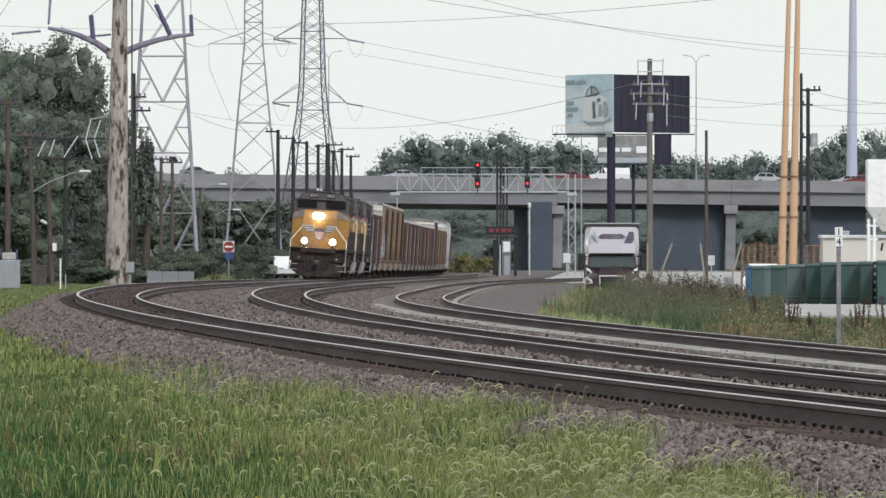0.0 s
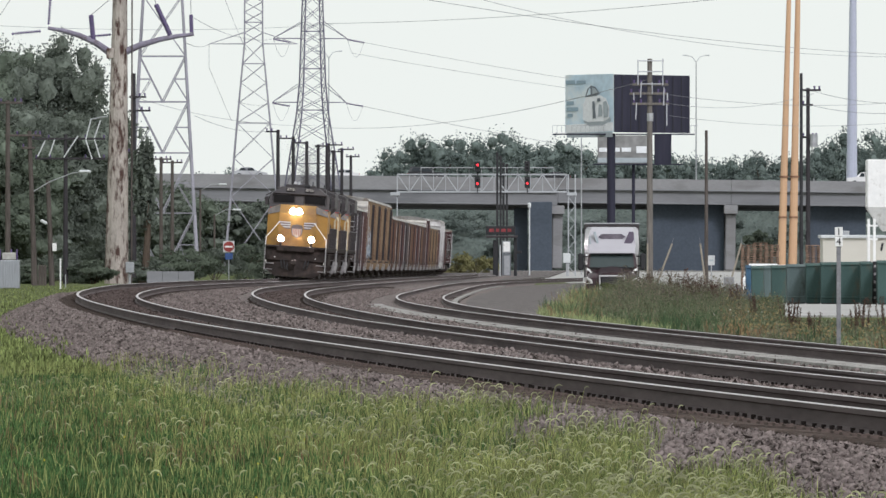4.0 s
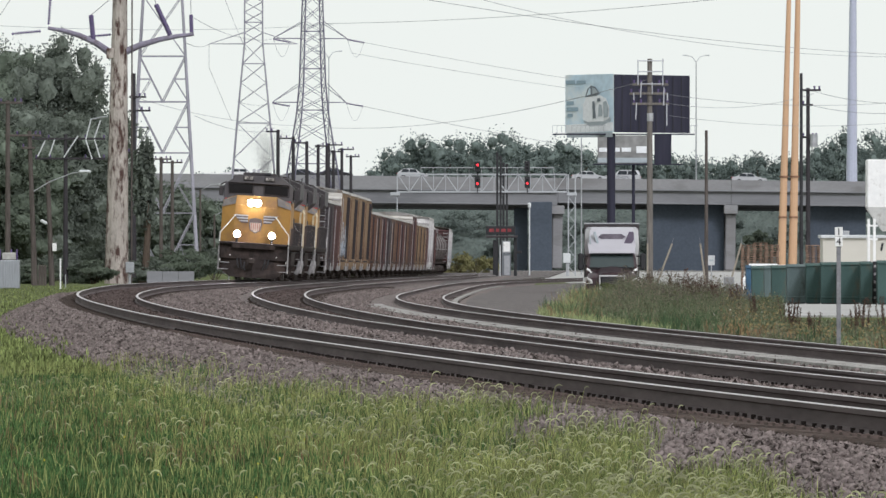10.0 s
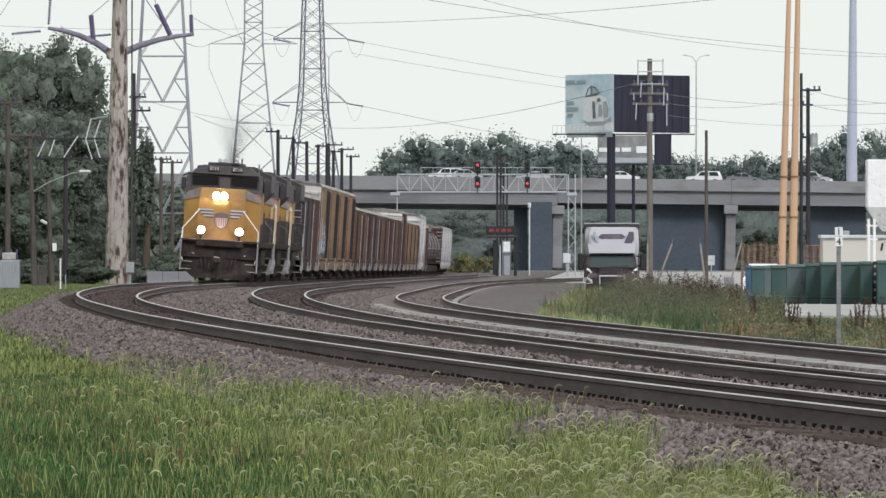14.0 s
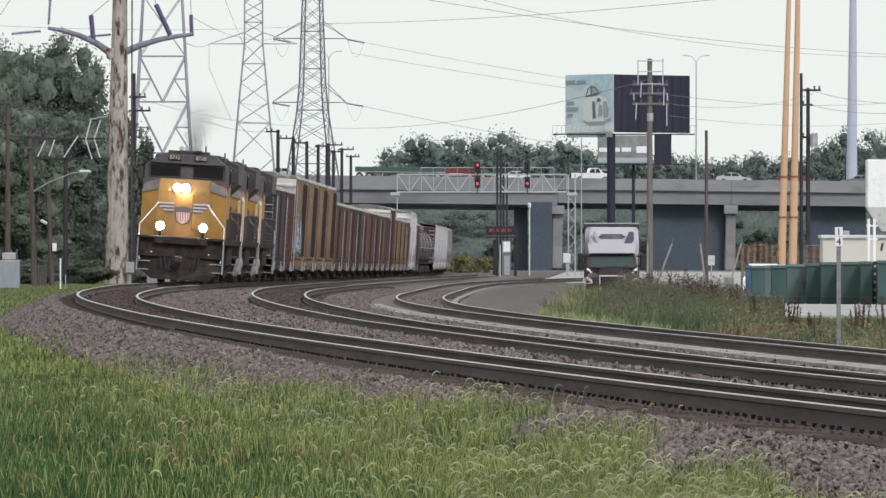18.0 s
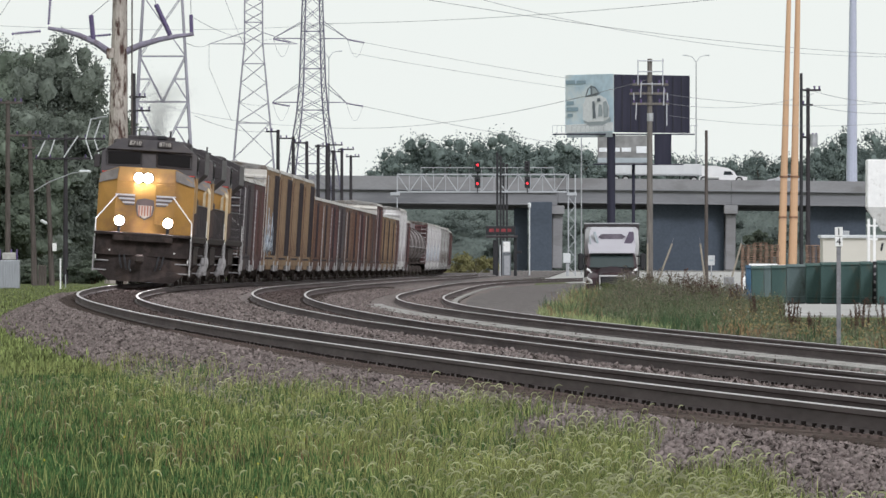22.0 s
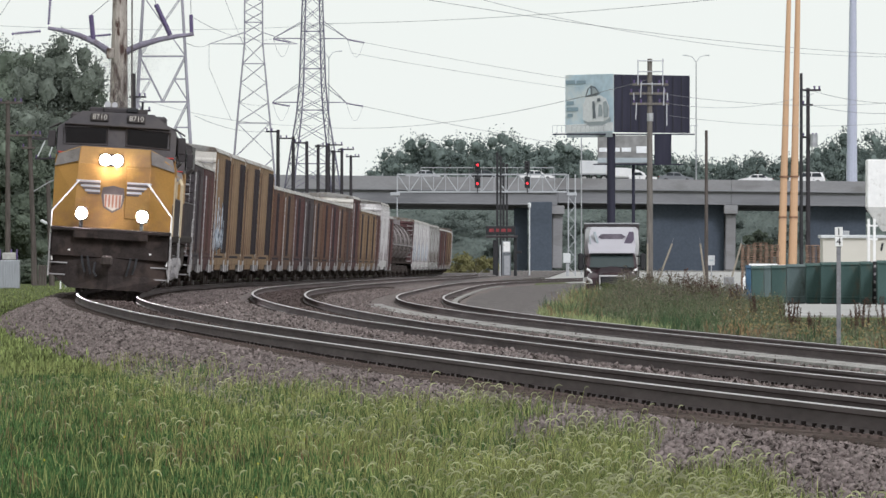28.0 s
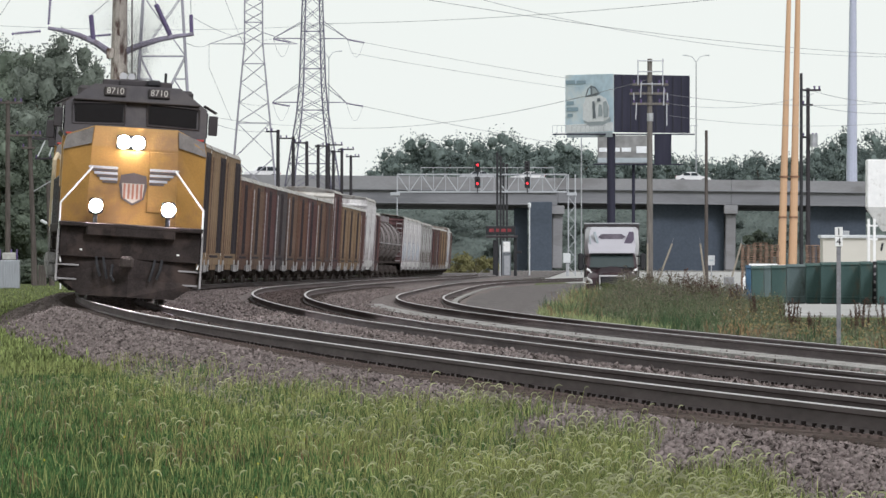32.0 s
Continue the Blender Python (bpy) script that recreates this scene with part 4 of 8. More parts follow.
def leaf_mesh(name, centres, sizes, material, seed, flat=0.6, heart=None):
    """Many small leaves or leaf clumps as one mesh, turned outwards from the heart of the crown."""
    rng = np.random.default_rng(seed)
    n = len(centres)
    a = rng.normal(size=(n, 3))
    a /= np.linalg.norm(a, axis=1)[:, None]
    b = rng.normal(size=(n, 3))
    b -= (a * b).sum(1)[:, None] * a
    b /= np.linalg.norm(b, axis=1)[:, None]
    face = np.cross(a, b)
    if heart is None:
        heart = centres.mean(0) - np.array([0, 0, 0.35]) * (centres[:, 2].max() - centres[:, 2].min())
    out = centres - heart
    out /= np.linalg.norm(out, axis=1)[:, None] + 1e-6
    flip = (face * out).sum(1) < 0
    b[flip] *= -1
    face[flip] *= -1
    sz = sizes[:, None]
    v = np.stack([centres - a * sz, centres - b * sz * flat, centres + a * sz, centres + b * sz * flat], 1).reshape(-1, 3)
    me = bpy.data.meshes.new(name)
    me.vertices.add(4 * n)
    me.vertices.foreach_set("co", v.ravel())
    me.loops.add(4 * n)
    me.loops.foreach_set("vertex_index", np.arange(4 * n))
    me.polygons.add(n)
    me.polygons.foreach_set("loop_start", np.arange(0, 4 * n, 4))
    me.polygons.foreach_set("loop_total", np.full(n, 4))
    me.polygons.foreach_set("use_smooth", np.ones(n, dtype=bool))
    me.update()
    soft = out * 0.75 + face * 0.35
    soft /= np.linalg.norm(soft, axis=1)[:, None]
    me.normals_split_custom_set_from_vertices(np.repeat(soft, 4, 0).tolist())
    me.materials.append(material)
    return me


def leaf_mat(name, color, spread=0.5, var=0.25, scale=0.15):
    """Leaf colour, thin enough to let part of the light through."""
    fresh = name not in MATS
    m = mat(name, color, rough=0.7, island=spread, var=var, scale=scale, bump=0)
    if fresh:
        n, l = m.node_tree.nodes, m.node_tree.links
        bs = n["Principled BSDF"]
        tr = n.new("ShaderNodeBsdfTranslucent")
        mix = n.new("ShaderNodeMixShader")
        mix.inputs[0].default_value = 0.48
        l.new(bs.inputs["Base Color"].links[0].from_socket, tr.inputs["Color"])
        l.new(bs.outputs[0], mix.inputs[1])
        l.new(tr.outputs[0], mix.inputs[2])
        l.new(mix.outputs[0], n["Material Output"].inputs["Surface"])
    return m


# OAK and FARLEAF are lightened to carry haze in the leaf colour
OAK = leaf_mat("haze-lightened green foliage", (0.15, 0.172, 0.142), 0.1)
BUSH = leaf_mat("mid green foliage", (0.134, 0.16, 0.12), 0.12)
FARLEAF = leaf_mat("haze-paled distant foliage", (0.155, 0.19, 0.175), 0.1)
# far undergrowth is paled: distance haze is put into its leaf colour
HAZELEAF = leaf_mat("haze-paled far undergrowth", (0.19, 0.225, 0.205), 0.06, 0.15)
WEEDLEAF = leaf_mat("grey-green weed leaves", (0.135, 0.15, 0.09), 0.6)
# inner tones: leaf colours darkened to the leaves' part-shaded average
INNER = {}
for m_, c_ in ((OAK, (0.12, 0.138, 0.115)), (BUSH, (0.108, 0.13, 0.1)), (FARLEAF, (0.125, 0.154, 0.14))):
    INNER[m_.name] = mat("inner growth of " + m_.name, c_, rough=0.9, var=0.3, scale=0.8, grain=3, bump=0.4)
BARK = mat("tree bark", (0.09, 0.07, 0.055), rough=0.95, stretch=(6, 6, 1), bump=0.5)


def crown_points(rx, ry, rz, n, seed, lumps=40, ragged=0.5):
    """Points of a crown: lumps spread through an uneven ellipsoid, thick near its skin, with gaps between."""
    rng = np.random.default_rng(seed)
    d = rng.normal(size=(lumps, 3))
    d /= np.linalg.norm(d, axis=1)[:, None]
    r = rng.uniform(0.45, 0.95, lumps)[:, None]
    c = d * r * np.array([rx, ry, rz])
    size = rng.uniform(0.2, 0.38, lumps) * ragged * 2
    pick = rng.integers(0, lumps, n)
    off = rng.normal(size=(n, 3))
    off *= (size[pick] / np.linalg.norm(off, axis=1) * rng.uniform(0.15, 0.9, n) ** 0.55)[:, None]
    return c[pick] + off * np.array([rx, rx, rz * 0.8])


ball = bmesh.new()
bmesh.ops.create_icosphere(ball, subdivisions=2, radius=1.0)
BALL_V = np.array([v.co[:] for v in ball.verts])
BALL_F = [tuple(v.index for v in f.verts) for f in ball.faces]
ball.free()


def crown_core(rx, ry, rz, seed, lumps, ragged=0.5, fill=0.42):
    """The dense inner growth of a crown: uneven leafy lumps at the places that crown_points uses."""
    rng = np.random.default_rng(seed)
    d = rng.normal(size=(lumps, 3))
    d /= np.linalg.norm(d, axis=1)[:, None]
    c = d * rng.uniform(0.45, 0.95, lumps)[:, None] * np.array([rx, ry, rz])
    size = rng.uniform(0.2, 0.38, lumps) * ragged * 2
    sh = Shape()
    for q, s in zip(c, size):
        v = BALL_V * (1 + 0.17 * rng.normal(size=(len(BALL_V), 1)))
        sh.add((q + v * s * fill * np.array([rx, rx, rz * 0.8])).tolist(), BALL_F)
    return sh


def tree(x, y, z, height, width, label, material, seed, n=6000, leaf=0.32, low=0.25, name="tree", category="tree", group="trees beside the line", lumps=120, fill=0.42):
    t = thing(name, x, y, z, label, category, group)
    rng = random.Random(seed)
    sh = Shape()
    trunk_top = height * 0.72
    r = max(0.12, height * 0.022)
    pts = [(0, 0, -0.2), (rng.uniform(-.2, .2), 0, height * 0.2), (rng.uniform(-.4, .4), rng.uniform(-.3, .3), height * 0.45), (rng.uniform(-.6, .6), rng.uniform(-.4, .4), trunk_top)]
    sh.path(pts, [r * 1.3, r, r * 0.75, r * 0.25], 8)
    for k in range(9):
        a, h = rng.uniform(0, 6.28), rng.uniform(0.25, 0.65) * height
        e = width * rng.uniform(0.2, 0.42)
        p = (pts[1][0], pts[1][1], h)
        q = (math.cos(a) * e * 0.5, math.sin(a) * e * 0.5, h + height * 0.10)
        sh.path([p, q, (math.cos(a) * e, math.sin(a) * e, h + height * 0.2)], [r * 0.45, r * 0.3, r * 0.1], 5)
    part("trunk", sh, BARK, t, "brown trunk and limbs")
    cz = height * (low + 1) / 2
    p = crown_points(width / 2, width / 2 * 0.85, height * (1 - low) / 2, n, seed, lumps=lumps)
    p[:, 2] += cz
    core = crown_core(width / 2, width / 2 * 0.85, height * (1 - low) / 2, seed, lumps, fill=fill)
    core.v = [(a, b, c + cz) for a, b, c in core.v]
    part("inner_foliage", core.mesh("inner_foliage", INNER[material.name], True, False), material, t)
    part("crown", leaf_mesh("crown", p, np.random.default_rng(seed + 1).uniform(0.5, 1.3, n) * leaf, material, seed + 2), material, t, "dense leafy crown")
    return t


def bush(x, y, z, w, h, material, seed, n=1500, leaf=0.2, label="green leafy bush beside the line", depth=None, group="bushes"):
    p = crown_points(w / 2, (depth or w) / 2, h / 2, n, seed, lumps=24)
    p[:, 2] = np.abs(p[:, 2] + h * 0.46)
    b = thing("bush", x, y, z, label, "bush", group)
    part("foliage", leaf_mesh("foliage", p, np.random.default_rng(seed).uniform(0.5, 1.3, n) * leaf, material, seed), material, b)
    sh = Shape()
    for k in range(6):
        a = k * 1.05
        sh.bar((0, 0, -0.1), (math.cos(a) * w * 0.25, math.sin(a) * w * 0.2, h * 0.6), 0.04, 0.015, 5)
    part("stem", sh, BARK, b)
    return b


G0 = -0.5
# dark wood on the camera side of the overpass, by the great steel pole
for i, (px_x, yy, h, w) in enumerate([
        (-32.98, 820, 19.0, 12), (-28.97, 800, 18.4, 9.5), (-37.81, 840, 20, 13), (-28.39, 860, 15.2, 7), (-28.94, 760, 13, 11),
        (-26.79, 780, 11.5, 10), (-30.75, 740, 11, 9), (-26.30, 830, 9.5, 7), (-31.6, 1090, 10.6, 10.3), (-28.4, 1100, 9.6, 10.6),
        (-29.2, 1290, 10.2, 12), (-32.8, 1100, 9.7, 8.7), (-25.1, 1295, 8.9, 11.6), (-21.3, 1290, 9.3, 11.2), (-17.6, 1300, 7.5, 10.8)]):
    tree(px_x, yy, G0, h, w, "dark green broad-leaved tree in full leaf", OAK if i % 3 else BUSH, 100 + i, n=30000 if i < 8 else 9000, leaf=0.125 if i < 8 else 0.2, low=0.06, fill=0.45)
for i, (bx, by, w, h) in enumerate([
        (-28.34, 700, 6, 2.0), (-26.65, 690, 4, 1.3), (-24.59, 705, 5, 2.6), (-22.78, 690, 3.5, 1.6), (-20.51, 720, 5, 1.6), (-18.40, 760, 6, 2.4),
        (-16.59, 770, 5, 2.6), (-15.11, 800, 6, 3.0), (-13.95, 820, 5, 3.4), (-12.11, 860, 6, 2.5), (-10.03, 900, 6, 2.4), (-19.89, 740, 5, 2.0)]):
    bush(bx, by, G0, w, h, BUSH if i % 2 else OAK, 300 + i, n=4200, leaf=0.1)
# a vine-covered dead pole beside the tower
tree(-20.28, 720, G0, 10.6, 1.7, "narrow dark vine-covered snag", OAK, 150, n=3600, leaf=0.15, low=0.3, name="snag", category="tree")

# woods beyond the overpass
for i, (tx, ty, h, w) in enumerate([
        (-8.27, 1650, 16.5, 9), (-5.35, 1700, 19.4, 13), (-0.81, 1690, 21.2, 14), (3.72, 1700, 20.8, 13), (7.53, 1680, 21.0, 13), (11.88, 1700, 20.6, 14),
        (15.69, 1720, 20.6, 14), (19.40, 1700, 19.2, 13), (23.57, 1740, 19.2, 13), (27.63, 1750, 18.5, 11), (32.11, 1740, 18.4, 11), (36.54, 1730, 18.6, 11), (39.08, 1700, 18.2, 9),
        (42.95, 1640, 16.2, 9), (46.29, 1650, 17.2, 10), (49.51, 1640, 17.6, 10), (53.77, 1650, 16.6, 10), (57.38, 1640, 18.0, 10), (61.18, 1660, 20.2, 11),
        (64.77, 1650, 21.0, 12), (68.71, 1660, 21.2, 11), (-11.24, 1700, 14.6, 8), (-34.00, 1660, 15.4, 9), (-31.19, 1700, 14.6, 8), (-39.79, 1680, 14.5, 9), (-20.19, 1690, 14.4, 9), (-15.78, 1700, 14.2, 9), (-25.75, 1700, 14.2, 9)]):
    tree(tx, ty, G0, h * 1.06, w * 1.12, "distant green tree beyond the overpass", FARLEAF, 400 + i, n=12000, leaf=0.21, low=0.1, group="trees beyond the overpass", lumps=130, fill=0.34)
# dense wood behind the overpass, on a slope added to catch sky light
rng = np.random.default_rng(77)
wn_ = 60000
def bank_z(x, y):
    return -0.5 + 10.5 * min(max((y - 1440) / 60, 0), 1) + 0.9 * noise.noise(Vector((x * 0.16, y * 0.16, 2))) + 0.5 * noise.noise(Vector((x * 0.5, y * 0.4, 5)))


bank = Shape()
bx_, by_ = np.arange(-80, 80.1, 1.6), np.arange(1438, 1512, 2.4)
bank.add([(float(a), float(b), bank_z(a, b) if b > 1439 else -1.0) for b in by_ for a in bx_],
         [(j * len(bx_) + i, j * len(bx_) + i + 1, (j + 1) * len(bx_) + i + 1, (j + 1) * len(bx_) + i) for j in range(len(by_) - 1) for i in range(len(bx_) - 1)])
solid("wooded_bank", bank, HAZELEAF, "added slope of haze-paled growth behind the overpass", kind="structure", smooth=True)
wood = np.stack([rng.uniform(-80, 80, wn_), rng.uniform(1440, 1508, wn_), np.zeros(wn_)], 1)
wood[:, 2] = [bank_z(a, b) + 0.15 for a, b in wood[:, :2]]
tagged(new("dense_wood", leaf_mesh("dense_wood", wood, rng.uniform(0.16, 0.36, wn_), HAZELEAF, 78, heart=np.array([0, 1700.0, -60.0]))), "dense haze-paled green wood behind the overpass", "wood", kind="stuff")
# undergrowth seen under the spans, its leaf colour paled for haze
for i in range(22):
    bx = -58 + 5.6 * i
    bush(bx, 1452 + 9 * (i % 3), 1.0 + 1.5 * (i % 3), 8.5, 4.2 if i % 2 else 3.4, HAZELEAF, 500 + i, n=3600, leaf=0.2, label="haze-paled green undergrowth behind the overpass", group="undergrowth")
# bush leaves dulled, the haze being put into their colour
for i, (bx, h) in enumerate([(1.76, 2.4), (3.40, 3.0), (4.91, 2.0), (0.69, 1.4)]):
    bush(bx, 1180 + 6 * i, G0, 3.4, h, leaf_mat("haze-dulled straw bush leaves", (0.23, 0.22, 0.105), 0.3), 540 + i, n=900, leaf=0.16, label="yellow-green bush by the track")

# worn gravel around the far crossing
slab_y = [(600, 1.0), (700, 3.5), (900, 9.0), (1380, 16.0)]
solid("gravel_yard", Shape().loft([[(float(MAIN.across(y)) + 2.0, y, -0.33), (x1, y, -0.33), (x1, y, -0.9), (float(MAIN.across(y)) + 2.0, y, -0.9)] for y, x1 in slab_y]), GRAVEL, "grey worn gravel around the far crossing", kind="structure")

# ---- the overpass ----
BR, GRADE = 1400.0, -0.0115


def deck_z(x):
    """Height of the road surface, which falls gently along the bridge."""
    return 11.67 + GRADE * x


# wall colour holds the shade under the spans and the bluish haze
SHADEWALL = mat("shade-toned abutment concrete", (0.07, 0.084, 0.104), rough=0.95, scale=0.2, var=0.15, grain=3)
ASPHALT = mat("worn asphalt", (0.06, 0.06, 0.062), rough=0.9, scale=0.5, var=0.15, grain=30)


def bridge():
    b = thing("highway_overpass", 0, BR, 11.67, "long grey concrete highway overpass on piers", "bridge", kind="structure")
    b.rotation_euler = (0, math.atan(-GRADE), 0)
    for x0, x1 in ((-960, -62), (-62, -20.5), (-20.5, 15.2), (15.2, 38.1), (38.1, 62), (62, 960)):
        xc, ln = (x0 + x1) / 2, x1 - x0 - 0.03
        short = x0 > 15
        up_by = 0.3 if short else 0.0
        part("parapet", Shape().box((xc, -0.15, -0.42 + up_by / 2), (ln, 0.3, 1.75 - up_by), 0.03), CONCRETE, b, "pale concrete parapet")
        part("far_parapet", Shape().box((xc, 30.1, 0.0), (ln, 0.3, 1.0), 0.03), CONCRETE, b)
        part("deck", Shape().box((xc, 15, -0.2), (ln, 29.9, 0.38), 0.03), ASPHALT, b, "dark road deck")
        part("soffit", Shape().box((xc, 15, -0.47), (ln, 29.5, 0.14), 0.02), CONCRETE, b, "pale concrete underside")
        part("ledge", Shape().box((xc, -0.22, -1.32 + up_by), (ln, 0.5, 0.16), 0.03), CONCRETE_DARK, b)
        for k in range(7):
            low = 0.0 if k < 2 else 0.6
            part("girder", Shape().box((xc, 0.3 + 4.9 * k, -2.25 + up_by - low / 2), (ln, 0.5, 1.75 + low), 0.04).box((xc, 0.3 + 4.9 * k, -3.05 + up_by - low), (ln, 0.75, 0.2), 0.03), CONCRETE_DARK, b)
    for xc in (-61.0, -20.5, 15.2, 38.1, 60.5):
        lift = 0.3 if xc > 16 else 0.0
        part("pier_cap", Shape().box((xc, 15, -3.75 + lift), (1.8, 30.4, 1.15), 0.06), CONCRETE, b)
        for k in range(5):
            part("column", Shape().box((xc, 1.2 + 6.9 * k, -7.9 + lift / 2), (1.35, 1.2, 7.2 + lift), 0.12), CONCRETE, b)
    for xc in (-45, -33, -8, 3, 26, 49):
        part("rail_post", Shape().box((xc, -0.15, 0.62), (0.12, 0.12, 0.35), 0.01), STEEL, b)
    return b


bridge()
# pale apron added to throw light up onto the girders
solid("road_apron", Shape().box((5, 1412, -0.45), (150, 52, 0.3), 0.02), PALEGRAVEL, "added pale apron bouncing light under the overpass", kind="structure")
# retaining walls near the spans' front edge, the shade put into their colour
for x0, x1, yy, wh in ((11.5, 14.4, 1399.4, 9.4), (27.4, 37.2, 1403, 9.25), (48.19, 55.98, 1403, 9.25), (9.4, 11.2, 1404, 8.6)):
    w = thing("abutment_wall", (x0 + x1) / 2, yy, G0, "concrete wall under the overpass, shade put into its colour", "wall", kind="structure")
    part("wall_panel", Shape().box((0, 0, wh / 2 - 0.1), (x1 - x0, 0.8, wh), 0.05), SHADEWALL, w)
bush(43.4, 1447, 0.3, 5.2, 5.0, BUSH, 560, n=5000, leaf=0.2, label="green shrub seen under the overpass", group="undergrowth")
# earth banks that carry the road at both ends
for sx in (-1, 1):
    sh = Shape().prism([(1380, -0.6), (1396, 5.5), (1434, 5.5), (1460, -0.6)], sx * 75, sx * 960, "x")
    solid("embankment", sh, SOIL, "grassy embankment carrying the highway", "embankment", kind="structure")

# ---- traffic ----
CARGLASS = glass("dark car glass")
TYRE = mat("black tyre rubber", (0.02, 0.02, 0.021), rough=0.85)
CHROME = mat("dull chrome", (0.5, 0.5, 0.5), rough=0.3, metal=1.0, var=0.05, bump=0)
TAILRED = mat("red tail lamp", (0.35, 0.02, 0.02), rough=0.3, var=0.05, bump=0)


def car_paint(name, color):
    return mat(name, color, rough=0.3, var=0.05, scale=1, bump=0, spec=0.5)


PAINTS = {"white": car_paint("white car paint", (0.7, 0.7, 0.69)), "silver": car_paint("silver car paint", (0.42, 0.43, 0.44)), "black": car_paint("black car paint", (0.02, 0.02, 0.024)),
          "red": car_paint("dark red car paint", (0.16, 0.03, 0.028)), "grey": car_paint("grey car paint", (0.16, 0.17, 0.18)), "blue": car_paint("pale blue truck paint", (0.35, 0.5, 0.55)),
          "green": car_paint("dark green car paint", (0.04, 0.13, 0.07))}


def road_wheels(c, xs, half, r):
    for x in xs:
        for s in (-1, 1):
            w = part("wheel", Shape().bar((x, s * (half - 0.22), r), (x, s * half, r), r, n=16), TYRE, c)
            part("rim", Shape().bar((x, s * half, r), (x, s * (half + 0.015), r), r * 0.6, n=12), CHROME, w)


def car(kind, colour):
    """A road vehicle, local +x forward, standing on z = 0."""
    pt = PAINTS[colour]
    word = {"sedan": "sedan car", "suv": "sport utility vehicle", "van": "cargo van", "pickup": "pickup truck", "hatch": "hatchback car"}[kind]
    c = thing(word.replace(" ", "_"), 0, 0, 0, colour + " " + word + " driving on the overpass", "car" if kind != "van" else "van", "traffic on the overpass")
    hw = 0.9
    if kind == "sedan":
        low = [(-2.3, 0.35), (2.3, 0.35), (2.33, 0.62), (2.2, 0.75), (1.1, 0.95), (-1.5, 0.98), (-2.25, 0.95), (-2.33, 0.6)]
        top = [(1.05, 0.94), (0.35, 1.40), (0.0, 1.45), (-0.8, 1.43), (-1.75, 0.97)]
    elif kind == "hatch":
        low = [(-2.0, 0.35), (2.0, 0.35), (2.05, 0.65), (1.9, 0.8), (1.0, 0.98), (-1.95, 1.0), (-2.05, 0.6)]
        top = [(1.0, 0.97), (0.3, 1.46), (-0.2, 1.52), (-1.2, 1.48), (-1.9, 1.0)]
    elif kind == "suv":
        low = [(-2.4, 0.4), (2.4, 0.4), (2.42, 0.8), (2.3, 1.02), (1.15, 1.12), (-2.35, 1.12), (-2.42, 0.7)]
        top = [(1.15, 1.11), (0.55, 1.70), (0.2, 1.78), (-2.05, 1.76), (-2.33, 1.12)]
    elif kind == "van":
        hw = 0.98
        low = [(-2.8, 0.4), (2.7, 0.4), (2.75, 0.85), (2.55, 1.15), (1.75, 1.3), (-2.8, 1.3)]
        top = [(1.75, 1.29), (1.0, 1.98), (0.6, 2.1), (-2.75, 2.1), (-2.8, 1.3)]
    else:
        low = [(-2.8, 0.5), (2.7, 0.5), (2.75, 0.9), (2.6, 1.1), (1.5, 1.18), (-2.8, 1.18)]
        top = [(1.45, 1.17), (0.85, 1.78), (0.5, 1.84), (-0.6, 1.82), (-0.8, 1.18)]
    body = part("body", Shape().prism(low, -hw, hw), pt, c)
    part("cabin", Shape().loft([[(x, -hw + 0.03 + (z - top[0][1]) * 0.25, z) for x, z in top], [(x, hw - 0.03 - (z - top[0][1]) * 0.25, z) for x, z in top]]), pt, c)
    zt, zb = max(z for _, z in top), top[0][1]
    for s in (-1, 1):
        x1, x0 = top[0][0] - 0.35, top[-1][0] + 0.35
        if kind == "van":
            x0 = 0.5
        mid = (x0 + x1) / 2
        for a, bb in ((x0, mid - 0.05), (mid + 0.05, x1)):
            sh = Shape()
            y1, y2 = s * (hw - 0.005), s * (hw - 0.025 - (zt - zb) * 0.2)
            sh.loft([[(a, y1 - 0.02 * s, zb + 0.05), (bb, y1 - 0.02 * s, zb + 0.05), (bb - (0.3 if bb == x1 else 0), y2, zt - 0.1), (a + (0.25 if a == x0 else 0), y2, zt - 0.1)],
                     [(a, y1 + 0.012 * s, zb + 0.05), (bb, y1 + 0.012 * s, zb + 0.05), (bb - (0.3 if bb == x1 else 0), y2 + 0.02 * s, zt - 0.1), (a + (0.25 if a == x0 else 0), y2 + 0.02 * s, zt - 0.1)]])
            part("side_window", sh, CARGLASS, c, "dark side window")
        part("headlight", Shape().box((low[2][0] - 0.05, s * 0.65, low[2][1] + 0.02), (0.12, 0.35, 0.13), 0.03), CHROME, body)
        part("tail_light", Shape().box((low[0][0] - 0.02, s * 0.7, 0.85), (0.08, 0.25, 0.16), 0.02), TAILRED, body)
    part("bumper", Shape().box((low[2][0] - 0.05, 0, 0.45), (0.2, 2 * hw - 0.1, 0.18), 0.04).box((low[0][0] + 0.03, 0, 0.48), (0.2, 2 * hw - 0.1, 0.18), 0.04), BLACK, body)
    road_wheels(c, (low[1][0] * 0.62, low[0][0] * 0.6), hw + 0.01, 0.33 if kind in ("sedan", "hatch") else 0.37)
    return c


